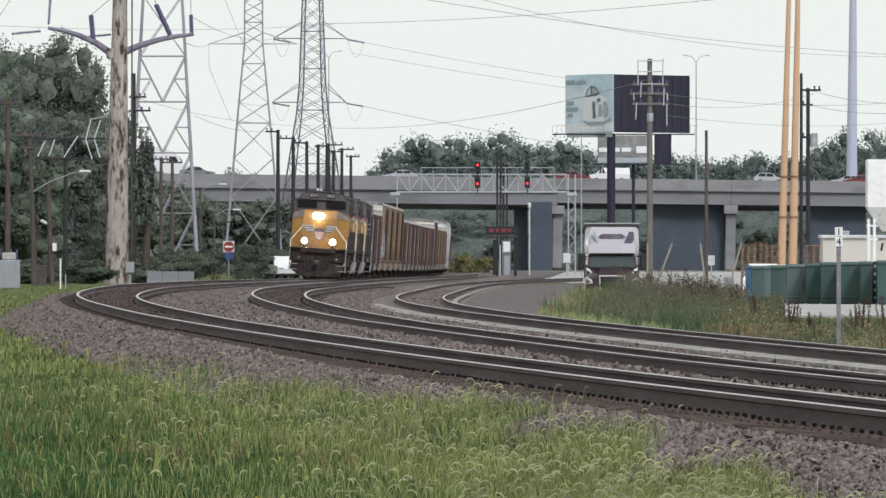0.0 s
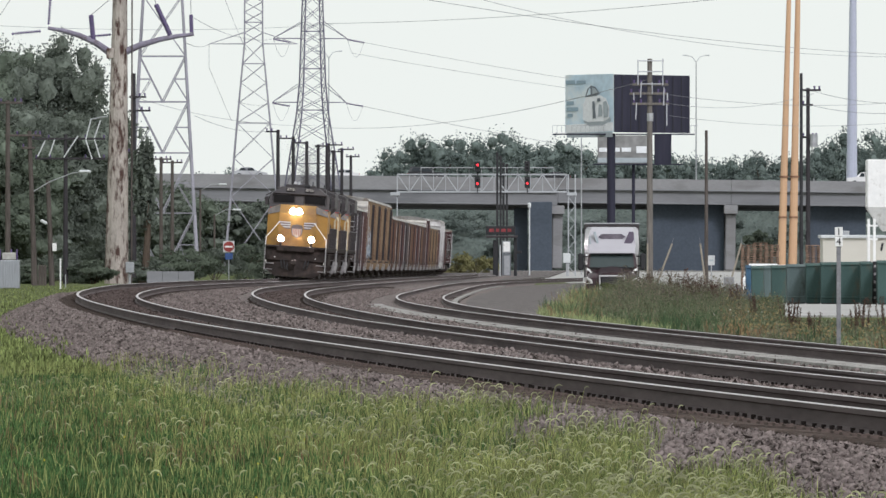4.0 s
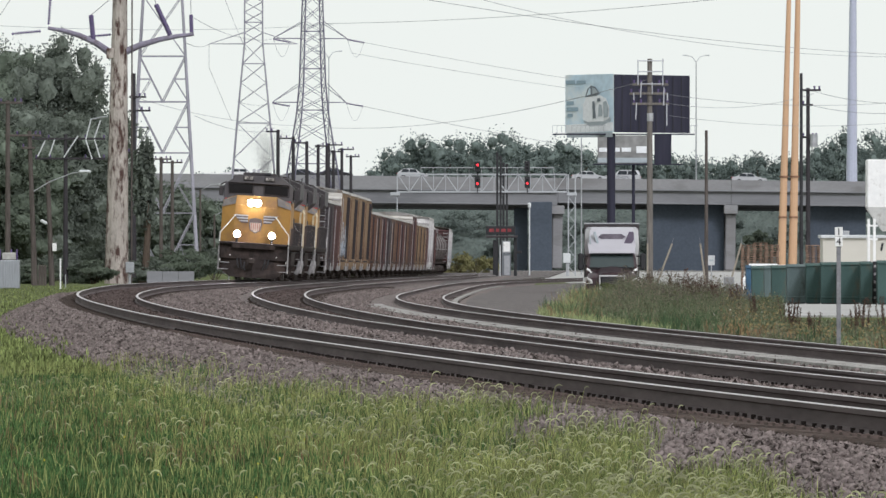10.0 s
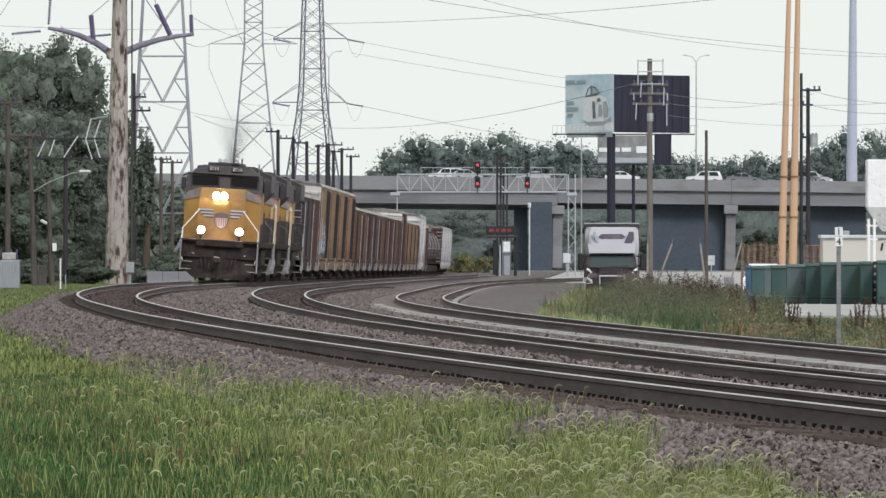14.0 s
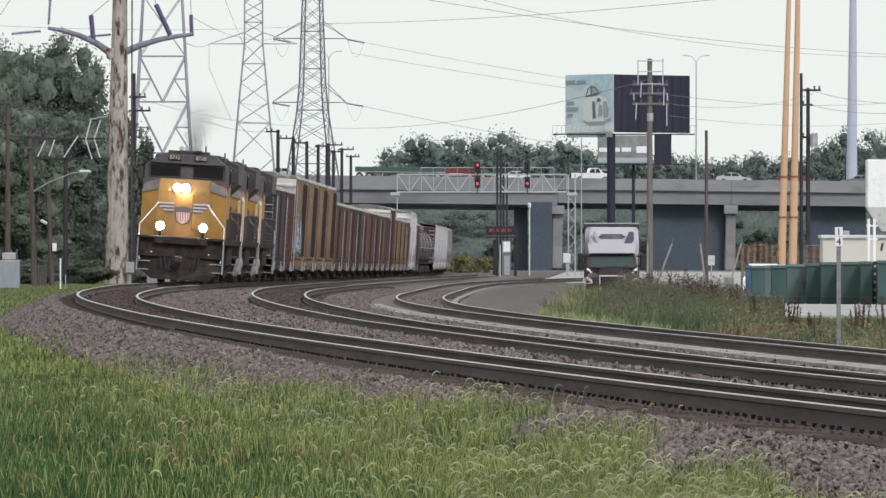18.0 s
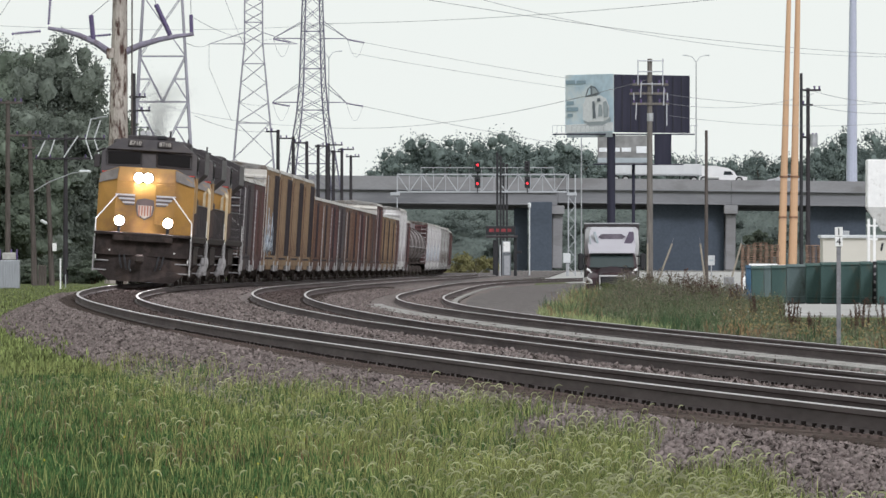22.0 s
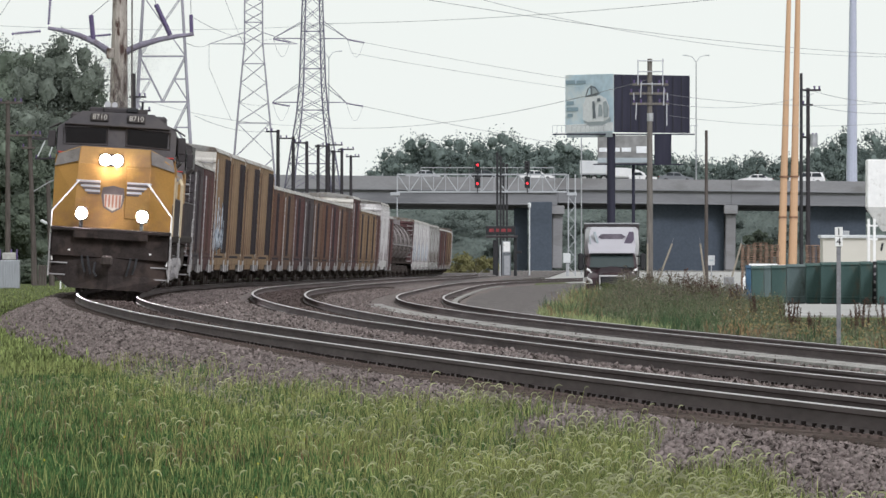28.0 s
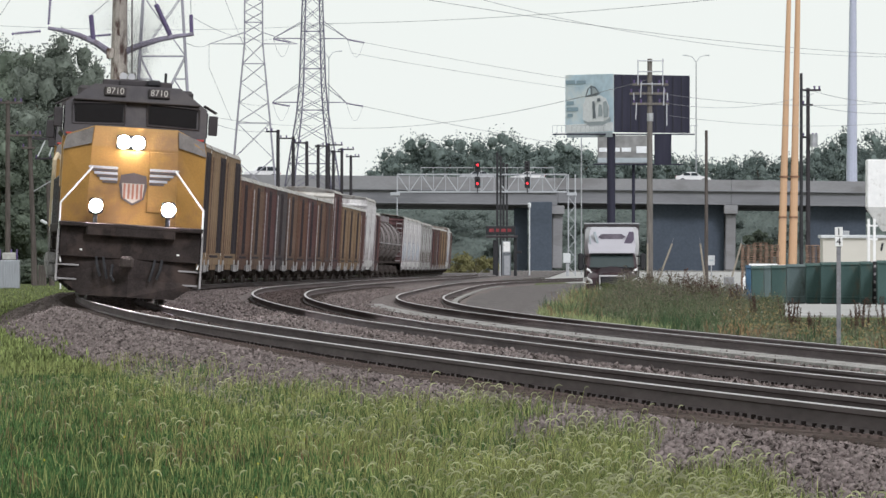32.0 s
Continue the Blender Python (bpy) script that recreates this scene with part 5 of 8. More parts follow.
def semi(cab_colour, trailer_material, trailer_label, height=4.05, length=14.5, cab_h=1.0):
    c = thing("semi_truck", 0, 0, 0, trailer_label, "truck", "traffic on the overpass")
    pt = PAINTS[cab_colour]
    cab = part("cab", Shape().prism([(x, z * cab_h) for x, z in ((0, 0.6), (6.3, 0.6), (6.4, 1.6), (5.0, 1.85), (4.6, 2.8), (3.8, 3.5), (2.2, 4.0), (0, 4.0))], -1.2, 1.2), pt, c)
    for s in (-1, 1):
        part("side_window", Shape().prism([(3.2, 2.0 * cab_h), (4.5, 2.0 * cab_h), (4.2, 2.8 * cab_h), (3.3, 2.8 * cab_h)], s * 1.2 - 0.02, s * 1.2 + 0.02), CARGLASS, cab)
        part("fuel_tank", Shape().bar((0.8, s * 1.0, 0.75), (2.6, s * 1.0, 0.75), 0.32, n=12), CHROME, cab)
    part("windshield", Shape().prism([(4.98, 1.9 * cab_h), (5.05, 1.92 * cab_h), (4.68, 2.8 * cab_h), (4.58, 2.78 * cab_h)], -1.0, 1.0), CARGLASS, cab)
    tr = part("trailer", Shape().box((-length / 2 + 0.3, 0, 1.15 + (height - 1.15) / 2), (length, 2.56, height - 1.15), 0.06), trailer_material, c)
    part("trailer_rail", Shape().box((-length / 2 + 0.3, 0, 1.08), (length, 2.58, 0.14), 0.02), STEEL, tr)
    part("landing_gear", Shape().bar((-2.6, -0.8, 0.2), (-2.6, -0.8, 1.1), 0.07).bar((-2.6, 0.8, 0.2), (-2.6, 0.8, 1.1), 0.07), BLACK, tr)
    road_wheels(c, (5.3, 0.6, -0.7, -length + 2.2, -length + 0.9), 1.22, 0.5)
    return c


# trailer white is greyed, with distance haze in the colour
BOXWHITE = mat("haze-greyed trailer skin", (0.56, 0.575, 0.575), rough=0.45, var=0.06, scale=0.5, stretch=(3, 1, 1))
BOXGREEN = mat("green trailer skin", (0.045, 0.085, 0.07), rough=0.5, var=0.1)
# seconds at which each vehicle passes a mark, the mark's x, its way (+1 to the east), kind, colour, lane
PASSES = [
    (0, -5.68, -1, "sedan", "silver", 0), (0, 22.28, -1, "van", "white", 1), (0, 17.20, 1, "sedan", "red", 0), (0, 43.30, 1, "hatch", "silver", 1), (0, 55.79, -1, "sedan", "red", 0),
    (2, -1.20, -1, "sedan", "silver", 1), (2, 42.10, -1, "sedan", "white", 0), (3, 50.85, 1, "sedan", "grey", 0), (3, 42.62, -1, "sedan", "black", 1),
    (6, 1.20, -1, "pickup", "white", 0), (6, 29.99, 1, "sedan", "silver", 0), (6, 43.75, -1, "sedan", "silver", 1), (6, 53.32, 1, "suv", "black", 1),
    (7, 31.11, -1, "sedan", "white", 0), (7, 35.75, 1, "suv", "white", 1), (8, 30.51, 1, "sedan", "white", 0), (8, 36.42, -1, "sedan", "black", 1),
    (9, -8.45, 1, "sedan", "silver", 0), (9, 0.07, -1, "sedan", "white", 1), (9, 12.86, 1, "sedan", "silver", 1), (9, 50.55, -1, "sedan", "grey", 0),
    (10, -4.04, 1, "hatch", "silver", 0), (10, 24.08, -1, "suv", "silver", 0), (11, 50.55, -1, "sedan", "silver", 1),
    (12, -6.66, 1, "suv", "silver", 1), (12, 28.34, -1, "sedan", "silver", 0), (12, 41.35, 1, "sedan", "black", 0),
    (13, -4.04, 1, "sedan", "white", 0), (13, 19.97, 1, "suv", "black", 1), (13, 28.19, -1, "suv", "white", 1), (13, 39.86, -1, "sedan", "silver", 0),
    (14, 3.22, 1, "hatch", "silver", 1), (14, 35.07, -1, "suv", "white", 1), (14, 39.93, 1, "sedan", "grey", 1), (14, 49.88, -1, "sedan", "white", 0),
    (17, -8.00, 1, "pickup", "white", 0), (17, 18.99, 1, "sedan", "red", 1), (17, 37.24, -1, "sedan", "white", 0),
    (18, -4.71, -1, "sedan", "grey", 1), (18, 20.64, -1, "suv", "silver", 0), (18, 38.51, 1, "sedan", "silver", 0),
    (19, -4.34, 1, "sedan", "white", 0), (19, -4.79, 1, "pickup", "white", 1), (19, 6.66, 1, "sedan", "silver", 1), (19, 40.31, -1, "sedan", "white", 1), (19, 51.22, -1, "sedan", "black", 0),
    (20, 0.07, -1, "sedan", "grey", 0), (21, 33.43, 1, "sedan", "black", 0),
    (23, 17.95, -1, "sedan", "silver", 0), (24, 31.33, 1, "sedan", "black", 1), (25, 22.14, -1, "sedan", "silver", 1),
    (28, -2.69, -1, "sedan", "silver", 0), (28, 12.41, 1, "sedan", "white", 0), (28, 30.96, 1, "sedan", "grey", 1), (28, 41.95, -1, "sedan", "white", 1), (28, 48.76, -1, "suv", "white", 0),
    (29, -5.01, 1, "sedan", "silver", 0), (29, 33.43, 1, "sedan", "black", 0), (30, 24.53, -1, "sedan", "silver", 0), (30, 31.33, -1, "suv", "white", 1),
    (31, 32.31, -1, "sedan", "silver", 0), (31, 39.18, -1, "sedan", "white", 1), (32, 33.13, 1, "sedan", "white", 0)]
TRAFFIC = []
garage = {}
for t0, x0, way, kind, colour, lane in PASSES:
    if (kind, colour) in garage:
        ob = copy_thing(garage[kind, colour], Matrix.Identity(4))
    else:
        ob = garage[kind, colour] = car(kind, colour)
    TRAFFIC.append((ob, t0, x0, way, 27.8, BR + (3.2 + 3.7 * lane if way > 0 else 19.5 + 3.7 * lane)))
for t0, x0, way, ob in ((2, 15.03, 1, semi("white", ENGINE_GREY, "white semi truck with a low dark flatbed trailer", 1.4, 12.5)),
                        (24, 14.70, 1, semi("blue", BOXWHITE, "pale blue semi truck with a long white trailer", 4.05, 15.6)),
                        (22, 34.10, 1, semi("white", BOXWHITE, "white truck with a white box trailer", 2.6, 12.0, 0.6)),
                        (19, 27.37, 1, semi("red", BOXGREEN, "red truck with a long low green trailer", 1.75, 12.0, 0.42)),
                        (24, 25.87, 1, semi("white", BOXWHITE, "low white truck with a plain white box", 2.3, 8.0, 0.5)),
                        (28, 22.1, 1, semi("white", BOXWHITE, "white straight truck with a short box", 2.9, 4.2, 0.5))):
    TRAFFIC.append((ob, t0, x0, way, 27.4, BR + (10.8 if way > 0 else 27.0)))


def traffic_pose(t, t0, x0, way, speed, y):
    x = x0 + way * speed * (t - t0)
    return pose(x, y, deck_z(x), 0, math.degrees(math.atan(-GRADE)) * way, 0 if way > 0 else 180)


# ---- poles, towers and wires ----
RUSTPOLE = mat("flaking cream paint over rust", (0.36, 0.325, 0.29), rough=0.75, var=0.2, scale=0.8, stretch=(1.6, 1.6, 0.5), dirt=(0.07, 0.042, 0.036), dirt_amount=0.46, dirt_scale=1.5, grain=8)
TOWER = mat("grey galvanised lattice steel", (0.27, 0.265, 0.30), rough=0.55, metal=0.3, var=0.12)
ORANGE = mat("raw orange-tan steel", (0.52, 0.34, 0.21), rough=0.6, var=0.08, scale=0.6, stretch=(1, 1, 0.3))
DARKPOLE = mat("dark tarred pole wood", (0.045, 0.042, 0.045), rough=0.85, var=0.25, stretch=(6, 6, 0.5))


def insulator(parent, p, q, r=0.2, name="insulator"):
    """A string of glazed discs between two points."""
    p, q = Vector(p), Vector(q)
    n = max(5, int((q - p).length / 0.17))
    sh = Shape().bar(p, q, r * (0.78 if r > 0.15 else 0.3), n=8)
    for i in range(n):
        c = p.lerp(q, (i + 0.5) / n)
        d = (q - p).normalized() * 0.045
        sh.bar(c - d, c + d, r, r * 0.6, 8)
    part(name, sh, PORCELAIN, parent, "violet-brown insulator string")


def wire(pts, r=0.03, sag=0.0, n=14, label="thin dark overhead power line", name="power_line"):
    p, q = Vector(pts[0]), Vector(pts[1])
    out = [p.lerp(q, i / n) - Vector((0, 0, 4 * sag * (i / n) * (1 - i / n))) for i in range(n + 1)]
    solid(name, Shape().path(out, r, 4), WIRE, label, "power line", "overhead wires")


# great tubular steel pole with curved arms
Y0 = 700.0
gp = thing("transmission_pole", -21.58, Y0, G0, "tall tubular steel power pole, cream paint flaking off rust", "power pole")
zt = 23.46 - G0
part("shaft", Shape().loft([[((0.80 - 0.40 * k) * math.cos(a * math.pi / 6) + 0.30 * k, (0.80 - 0.40 * k) * math.sin(a * math.pi / 6), -0.1 + zt * k) for a in range(12)] for k in np.linspace(0, 1, 12)]), RUSTPOLE, gp)
za = 14.69 - G0
for s, tip, zz in ((-1, -4.52, 16.37 - G0), (1, 5.12, 15.96 - G0)):
    pts = [(s * 0.35, 0, za), (tip * 0.3, 0, za + (zz - za) * 0.42), (tip * 0.55, 0, za + (zz - za) * 0.72), (tip * 0.78, 0, za + (zz - za) * 0.9), (tip, 0, zz)]
    arm = part("arm", Shape().path(pts, [0.24, 0.21, 0.18, 0.15, 0.11], 10), mat("grey-violet weathered arm paint", (0.21, 0.195, 0.245), rough=0.6, var=0.2, dirt=(0.12, 0.09, 0.1), dirt_amount=0.2), gp, "curved tubular arm")
    part("arm_bracket", Shape().box((s * 0.4, -0.1, za), (0.5, 0.7, 0.7), 0.06), RUSTPOLE, arm)
insulator(gp, (-4.48, 0, 16.59 - G0), (-4.37, 0, 18.31 - G0), 0.13)
insulator(gp, (-1.53, 0, 15.62 - G0), (-1.68, 0, 17.23 - G0), 0.2)
insulator(gp, (3.55, 0, 15.92 - G0), (2.61, 0, 17.94 - G0), 0.2)
insulator(gp, (4.97, 0, 16.07 - G0), (4.93, 0, 17.26 - G0), 0.16)
insulator(gp, (-6.94, 0.5, 16.00 - G0), (-5.00, 0.5, 16.18 - G0), 0.12)
insulator(gp, (-1.87, 0.5, 15.81 - G0), (-0.37, 0.5, 15.96 - G0), 0.12)
part("conduit", Shape().bar((1.01, -0.3, 0), (1.05, -0.3, zt), 0.05, n=6), WOODPOLE, gp)
for a, bq in (((-120, -2), (-112, -60)), ((-45, 27), (-10, -2)), ((70, 8), (60, -30)), ((132, 26), (131, -20))):
    part("jumper", Shape().bar((a[0] * 0.03734, 0, (462.24 - a[1]) * 0.03734 + 0.977 - G0), (bq[0] * 0.03734, 0, (462.24 - bq[1]) * 0.03734 + 0.977 - G0), 0.03, n=4), WIRE, gp)
cabn = thing("utility_box", -20.54, 695, G0, "small grey metal utility box at the pole's foot", "utility box")
part("housing", Shape().box((0, 0, 1.05), (0.56, 0.5, 0.72), 0.04), mat("dull grey box paint", (0.3, 0.31, 0.32), rough=0.6, var=0.12), cabn)
part("stand", Shape().box((0, 0, 0.34), (0.16, 0.16, 0.72), 0.02), STEEL, cabn)


def lattice(x, y, taper, levels, arms, label, cross=True, turn=0.0, thick=1.0, out=0.0, steel=TOWER):
    """A four-legged lattice tower: legs, level frames, diagonals, crossarms with insulators. taper: heights and half widths."""
    t = thing("transmission_tower", x, y, G0, label, "transmission tower", "lattice towers", rz=turn)
    tz, tw = [a for a, _ in taper], [b for _, b in taper]

    def half(z):
        return float(np.interp(z, tz, tw))
    for i in (-1, 1):
        for j in (-1, 1):
            part("leg", Shape().path([(i * b, j * b, a if a else -0.2) for a, b in taper], [(0.125 - 0.04 * a / tz[-1]) * thick for a in tz], 5), steel, t)
    for a, bz in zip(levels[:-1], levels[1:]):
        ha, hb = half(a), half(bz)
        mid = (a + bz) / 2
        for face in range(4):
            r = Matrix.Rotation(face * math.pi / 2, 3, "Z")
            sh = Shape()
            q = [r @ Vector(v) for v in ((-ha, -ha, a), (ha, -ha, a), (-hb, -hb, bz), (hb, -hb, bz), (0, -hb, bz), (-half(mid), -half(mid), mid), (half(mid), -half(mid), mid))]
            if not cross or levels.index(bz) % 3 == 0:
                sh.bar(q[2], q[3], 0.055, n=4)
            if not cross and a < 20:
                foot = (q[0] + q[1]) / 2
                sh.bar(q[2], foot, 0.07, n=4).bar(q[3], foot, 0.07, n=4)
                m1, m2 = q[2].lerp(foot, 0.5), q[3].lerp(foot, 0.5)
                sh.bar(m1, q[5], 0.045, n=4).bar(m2, q[6], 0.045, n=4).bar(m1, q[0], 0.045, n=4).bar(m2, q[1], 0.045, n=4)
            else:
                sh.bar(q[0], q[3], 0.05 * thick, n=4).bar(q[1], q[2], 0.05 * thick, n=4)
            part("bracing", sh, steel, t)
    for z, left, right, rise in arms:
        h = half(z)
        for s, ln in ((-1, left), (1, right)):
            if ln <= 0:
                continue
            sh = Shape()
            for j in (-1, 1):
                sh.bar((s * h, j * h, z), (s * ln, 0, z), 0.06, n=4).bar((s * h, j * h, z + rise), (s * ln, 0, z), 0.05, n=4)
            a = part("crossarm", sh, steel, t)
            if out:
                insulator(a, (s * ln, 0, z - 0.1), (s * ln + out, -0.6, z - 0.5), 0.145)
                loop = [(s * ln + out * k / 12, -0.3, z - 0.15 - 0.3 * k / 12 - 2.0 * math.sin(math.pi * k / 12)) for k in range(13)]
                part("jumper_loop", Shape().path(loop, 0.022, 4), WIRE, a, "thin hanging jumper loop")
    return t


lattice(-26.46, 1000, [(0, 3.36), (34.13, 1.385)], [0, 6.0, 11.68, 16.5, 20.8, 26.5, 32.0], [], "tall grey lattice steel transmission tower", False)
lattice(-22.34, 1250, [(0, 3.5), (17.8, 1.95), (27.1, 1.08), (40.3, 1.0)], [0, 9.0, 13.6, 17.76, 20.16, 22.5, 24.76, 27.1, 28.4, 29.65, 30.85, 32.05, 33.25, 34.45, 35.65, 36.85, 38.05],
        [(27.1, 5.2, 5.1, 1.35)], "tall slender grey lattice transmission tower", thick=0.8)
lattice(-16.26, 1320, [(0, 4.4), (16.4, 2.17), (19.9, 1.69), (23.5, 1.4), (34.0, 1.08), (42.5, 0.95)],
        [0, 6.0, 10.5, 13.6, 16.42, 18.67, 20.29, 21.9, 23.67, 25.43, 27.12, 28.6, 30.1, 31.34, 33.3, 35.3, 37.3, 39.3, 41.3],
        [(29.2, 5.0, 4.4, 2.1), (21.25, 5.1, 4.25, 2.3)], "tall violet-grey lattice transmission tower with crossarms", turn=12, thick=0.9, out=2.1, steel=mat("violet-grey lattice steel", (0.15, 0.145, 0.185), rough=0.6, metal=0.2, var=0.12))


def utility_pole(x, y, height, arms, label, material=WOODPOLE, r=0.16, lean=0.0, cans=0, group="utility poles"):
    """A wooden pole with crossarms (height, reach to one side and the other) and pin insulators."""
    p = thing("utility_pole", x, y, G0, label, "utility pole", group)
    part("pole", Shape().bar((0, 0, -0.2), (lean, 0, height), r * 1.15, r * 0.8, 10), material, p)
    for z, a, b in arms:
        k = lean * z / height
        ca = part("crossarm", Shape().box((k + (b - a) / 2, -r, z), (a + b, 0.1, 0.13), 0.01), material, p)
        for q in (-a + 0.1, -a * 0.5, b * 0.5, b - 0.1):
            if abs(q) > 0.25:
                part("pin_insulator", Shape().bar((k + q, -r, z + 0.06), (k + q, -r, z + 0.26), 0.05, 0.07, 6), PORCELAIN, ca)
    for i in range(cans):
        part("transformer", Shape().bar((0.35 + lean * 0.7, -0.2, height * 0.7 + i), (0.35 + lean * 0.7, -0.2, height * 0.7 + 0.8 + i), 0.25, n=10), STEEL, p)
    return p


# line of old poles that follows the railway
for px, top, yy, a, b in ((492, 230, 860, 1.0, 0.1), (519, 242, 900, 1.15, 0.1), (543, 250, 930, 1.1, 0.1), (563, 256, 960, 0.3, 0.9), (580, 254, 985, 0.2, 1.4), (590, 266, 1010, 0.3, 1.0), (605, 262, 1040, 0.3, 1.2), (621, 275, 1075, 0.5, 0.9)):
    h = (462.24 - top) * yy / 18748.2 + 0.977 - G0
    utility_pole((px - 784) * yy / 18748.2, yy, h, [(h - 0.15, a, b)], "dark wooden line pole with one crossarm", DARKPOLE, 0.17 if px != 580 else 0.26, group="line poles by the track")
# poles by the wood
utility_pole(-26.29, 640, 10.68 - G0, [(10.54 - G0, 0.5, 0.9)], "grey wooden utility pole against dark trees")
utility_pole(-25.03, 650, 8.96 - G0, [(8.68 - G0, 1.5, 0.75), (7.92 - G0, 0.5, 0.3)], "leaning grey utility pole with a lamp arm", lean=-0.35)
stub = utility_pole(-23.99, 650, 5.91 - G0, [], "leaning grey stub pole with meter box", lean=-0.25)
part("meter_box", Shape().box((0.16, -0.25, 1.82 - G0), (0.26, 0.2, 0.5), 0.03), WHITE, stub, "small white meter box")
part("flood_light", Shape().box((-0.5, -0.2, 3.38 - G0), (0.45, 0.25, 0.2), 0.05, Matrix.Rotation(0.5, 3, "Y")), STEEL_PAINT, stub, "small pale flood light")
part("bracket", Shape().bar((-0.4, -0.1, 3.27 - G0), (-0.1, 0, 3.20 - G0), 0.04, n=5), STEEL, stub)
utility_pole(-21.34, 730, 13.91 - G0, [(12.28 - G0, 0.3, 0.9), (11.34 - G0, 0.3, 1.2), (8.46 - G0, 0.4, 1.2)], "dark wooden utility pole with short crossarms", DARKPOLE, 0.2)
utility_pole(-23.95, 900, 9.82 - G0, [(9.63 - G0, 0.9, 0.9)], "small distant utility pole")
utility_pole(-23.51, 920, 9.72 - G0, [(9.53 - G0, 0.9, 0.9)], "small distant utility pole")
sw = utility_pole(-24.58, 690, 9.23 - G0, [(8.94 - G0, 2.2, 2.6), (7.65 - G0, 2.0, 2.6)], "wooden pole carrying a frame of pale switch rods", DARKPOLE, 0.15)
for x0, y0, x1, y1 in ((-49, 277, -36, 249), (-29, 277, -19, 247), (-3, 279, 22, 241), (36, 247, 45, 212), (51, 245, 62, 213), (36, 248, 47, 282), (51, 247, 61, 279)):
    part("switch_rod", Shape().bar((x0 * 0.0368, -0.25, (462.24 - y0) * 0.0368 + 0.977 - G0), (x1 * 0.0368, -0.25, (462.24 - y1) * 0.0368 + 0.977 - G0), 0.045, n=6), STEEL_PAINT, sw, "pale switch rod")
part("rod_bar", Shape().bar((1.62, -0.2, 10.19 - G0), (2.76, -0.2, 10.41 - G0), 0.05, n=6), STEEL, sw)
up = utility_pole(11.71, 600, 12.44 - G0, [(10.97 - G0, 1.0, 1.05), (10.46 - G0, 1.15, 0.95), (9.88 - G0, 1.0, 1.1)], "tall grey-brown utility pole with several crossarms", mat("bleached pole wood", (0.15, 0.138, 0.125), rough=0.9, var=0.25, scale=2, stretch=(8, 8, 0.6)), 0.17)
RODGREY = mat("pale grey hardware", (0.42, 0.43, 0.45), rough=0.5, var=0.08)


def on_pole(px, py):
    """A place on the pole's hardware from its position in the camera's view, 32 mm a step."""
    return ((px - 1150) * 0.032, -0.26, (462.24 - py) * 0.032 + 0.977 - G0)


for x0, y0, x1, y1 in ((1128, 108, 1175, 108), (1128, 127, 1172, 127), (1133, 149, 1170, 149)):
    part("top_bar", Shape().bar(on_pole(x0, y0), on_pole(x1, y1), 0.032, n=5), RODGREY, up, "thin grey bar")
for x0, y0, x1, y1 in ((1129, 106, 1129, 150), (1173, 104, 1173, 152), (1135, 145, 1133.5, 173), (1175, 155, 1174.5, 187), (1154, 146, 1154, 166), (1126.5, 182, 1125, 212), (1180, 185, 1180, 223), (1121.6, 165, 1121.6, 177), (1181, 165, 1181, 178)):
    part("cutout_rod", Shape().bar(on_pole(x0, y0), on_pole(x1, y1), 0.034, n=5), RODGREY, up, "thin pale cut-out rod")
part("pole_sleeve", Shape().bar((0.02, 0, 8.9 - G0), (0.02, 0, 9.35 - G0), 0.185, n=10), STEEL, up, "pale metal sleeve")
utility_pole(17.40, 700, 9.61 - G0, [], "slender dark wooden pole", WOODPOLE, 0.12)
utility_pole(21.64, 640, 12.32 - G0, [], "slender dark steel pole", BLACK, 0.11)
utility_pole(22.74, 660, 11.76 - G0, [(11.62 - G0, 0.35, 0.8), (10.70 - G0, 0.4, 0.3), (8.69 - G0, 0.4, 0.6)], "dark utility pole with short crossarms", DARKPOLE, 0.14, cans=1)
# twin tan masts
RUSTBAND = mat("rusty band on tan steel", (0.24, 0.14, 0.09), rough=0.8, var=0.2)
for px0, px1, w0, w1 in ((1382, 1396, 0.27, 0.11), (1402, 1412, 0.28, 0.13)):
    m = thing("tall_mast", (px0 - 784) * 650 / 18748.2, 650, G0, "very tall tapering tan steel mast", "mast", "twin tan masts")
    top = (px1 - px0) * 650 / 18748.2
    part("shaft", Shape().bar((0, 0, -0.1), (top * 1.35, 0, 23.5), w0, w1 * 0.9, 12), ORANGE, m)
    for z in (4.1, 6.6):
        part("clamp", Shape().bar((top * 1.35 * z / 23.5, 0, z), (top * 1.35 * z / 23.5, 0, z + 0.12), w0 * 1.03, n=12), RUSTBAND, m)
# high mast behind the overpass
hm = thing("high_mast_light", 57.77, 1500, G0, "very tall pale blue-grey tapering high-mast light pole", "light pole")
part("shaft", Shape().bar((0, 0, -0.1), (0.35, 0, 46), 0.95, 0.40, 14), mat("pale blue-grey mast paint", (0.42, 0.44, 0.53), rough=0.4, var=0.06), hm)
part("light_ring", Shape().bar((0.35, 0, 45.6), (0.35, 0, 46.2), 1.2, n=12), STEEL, hm)


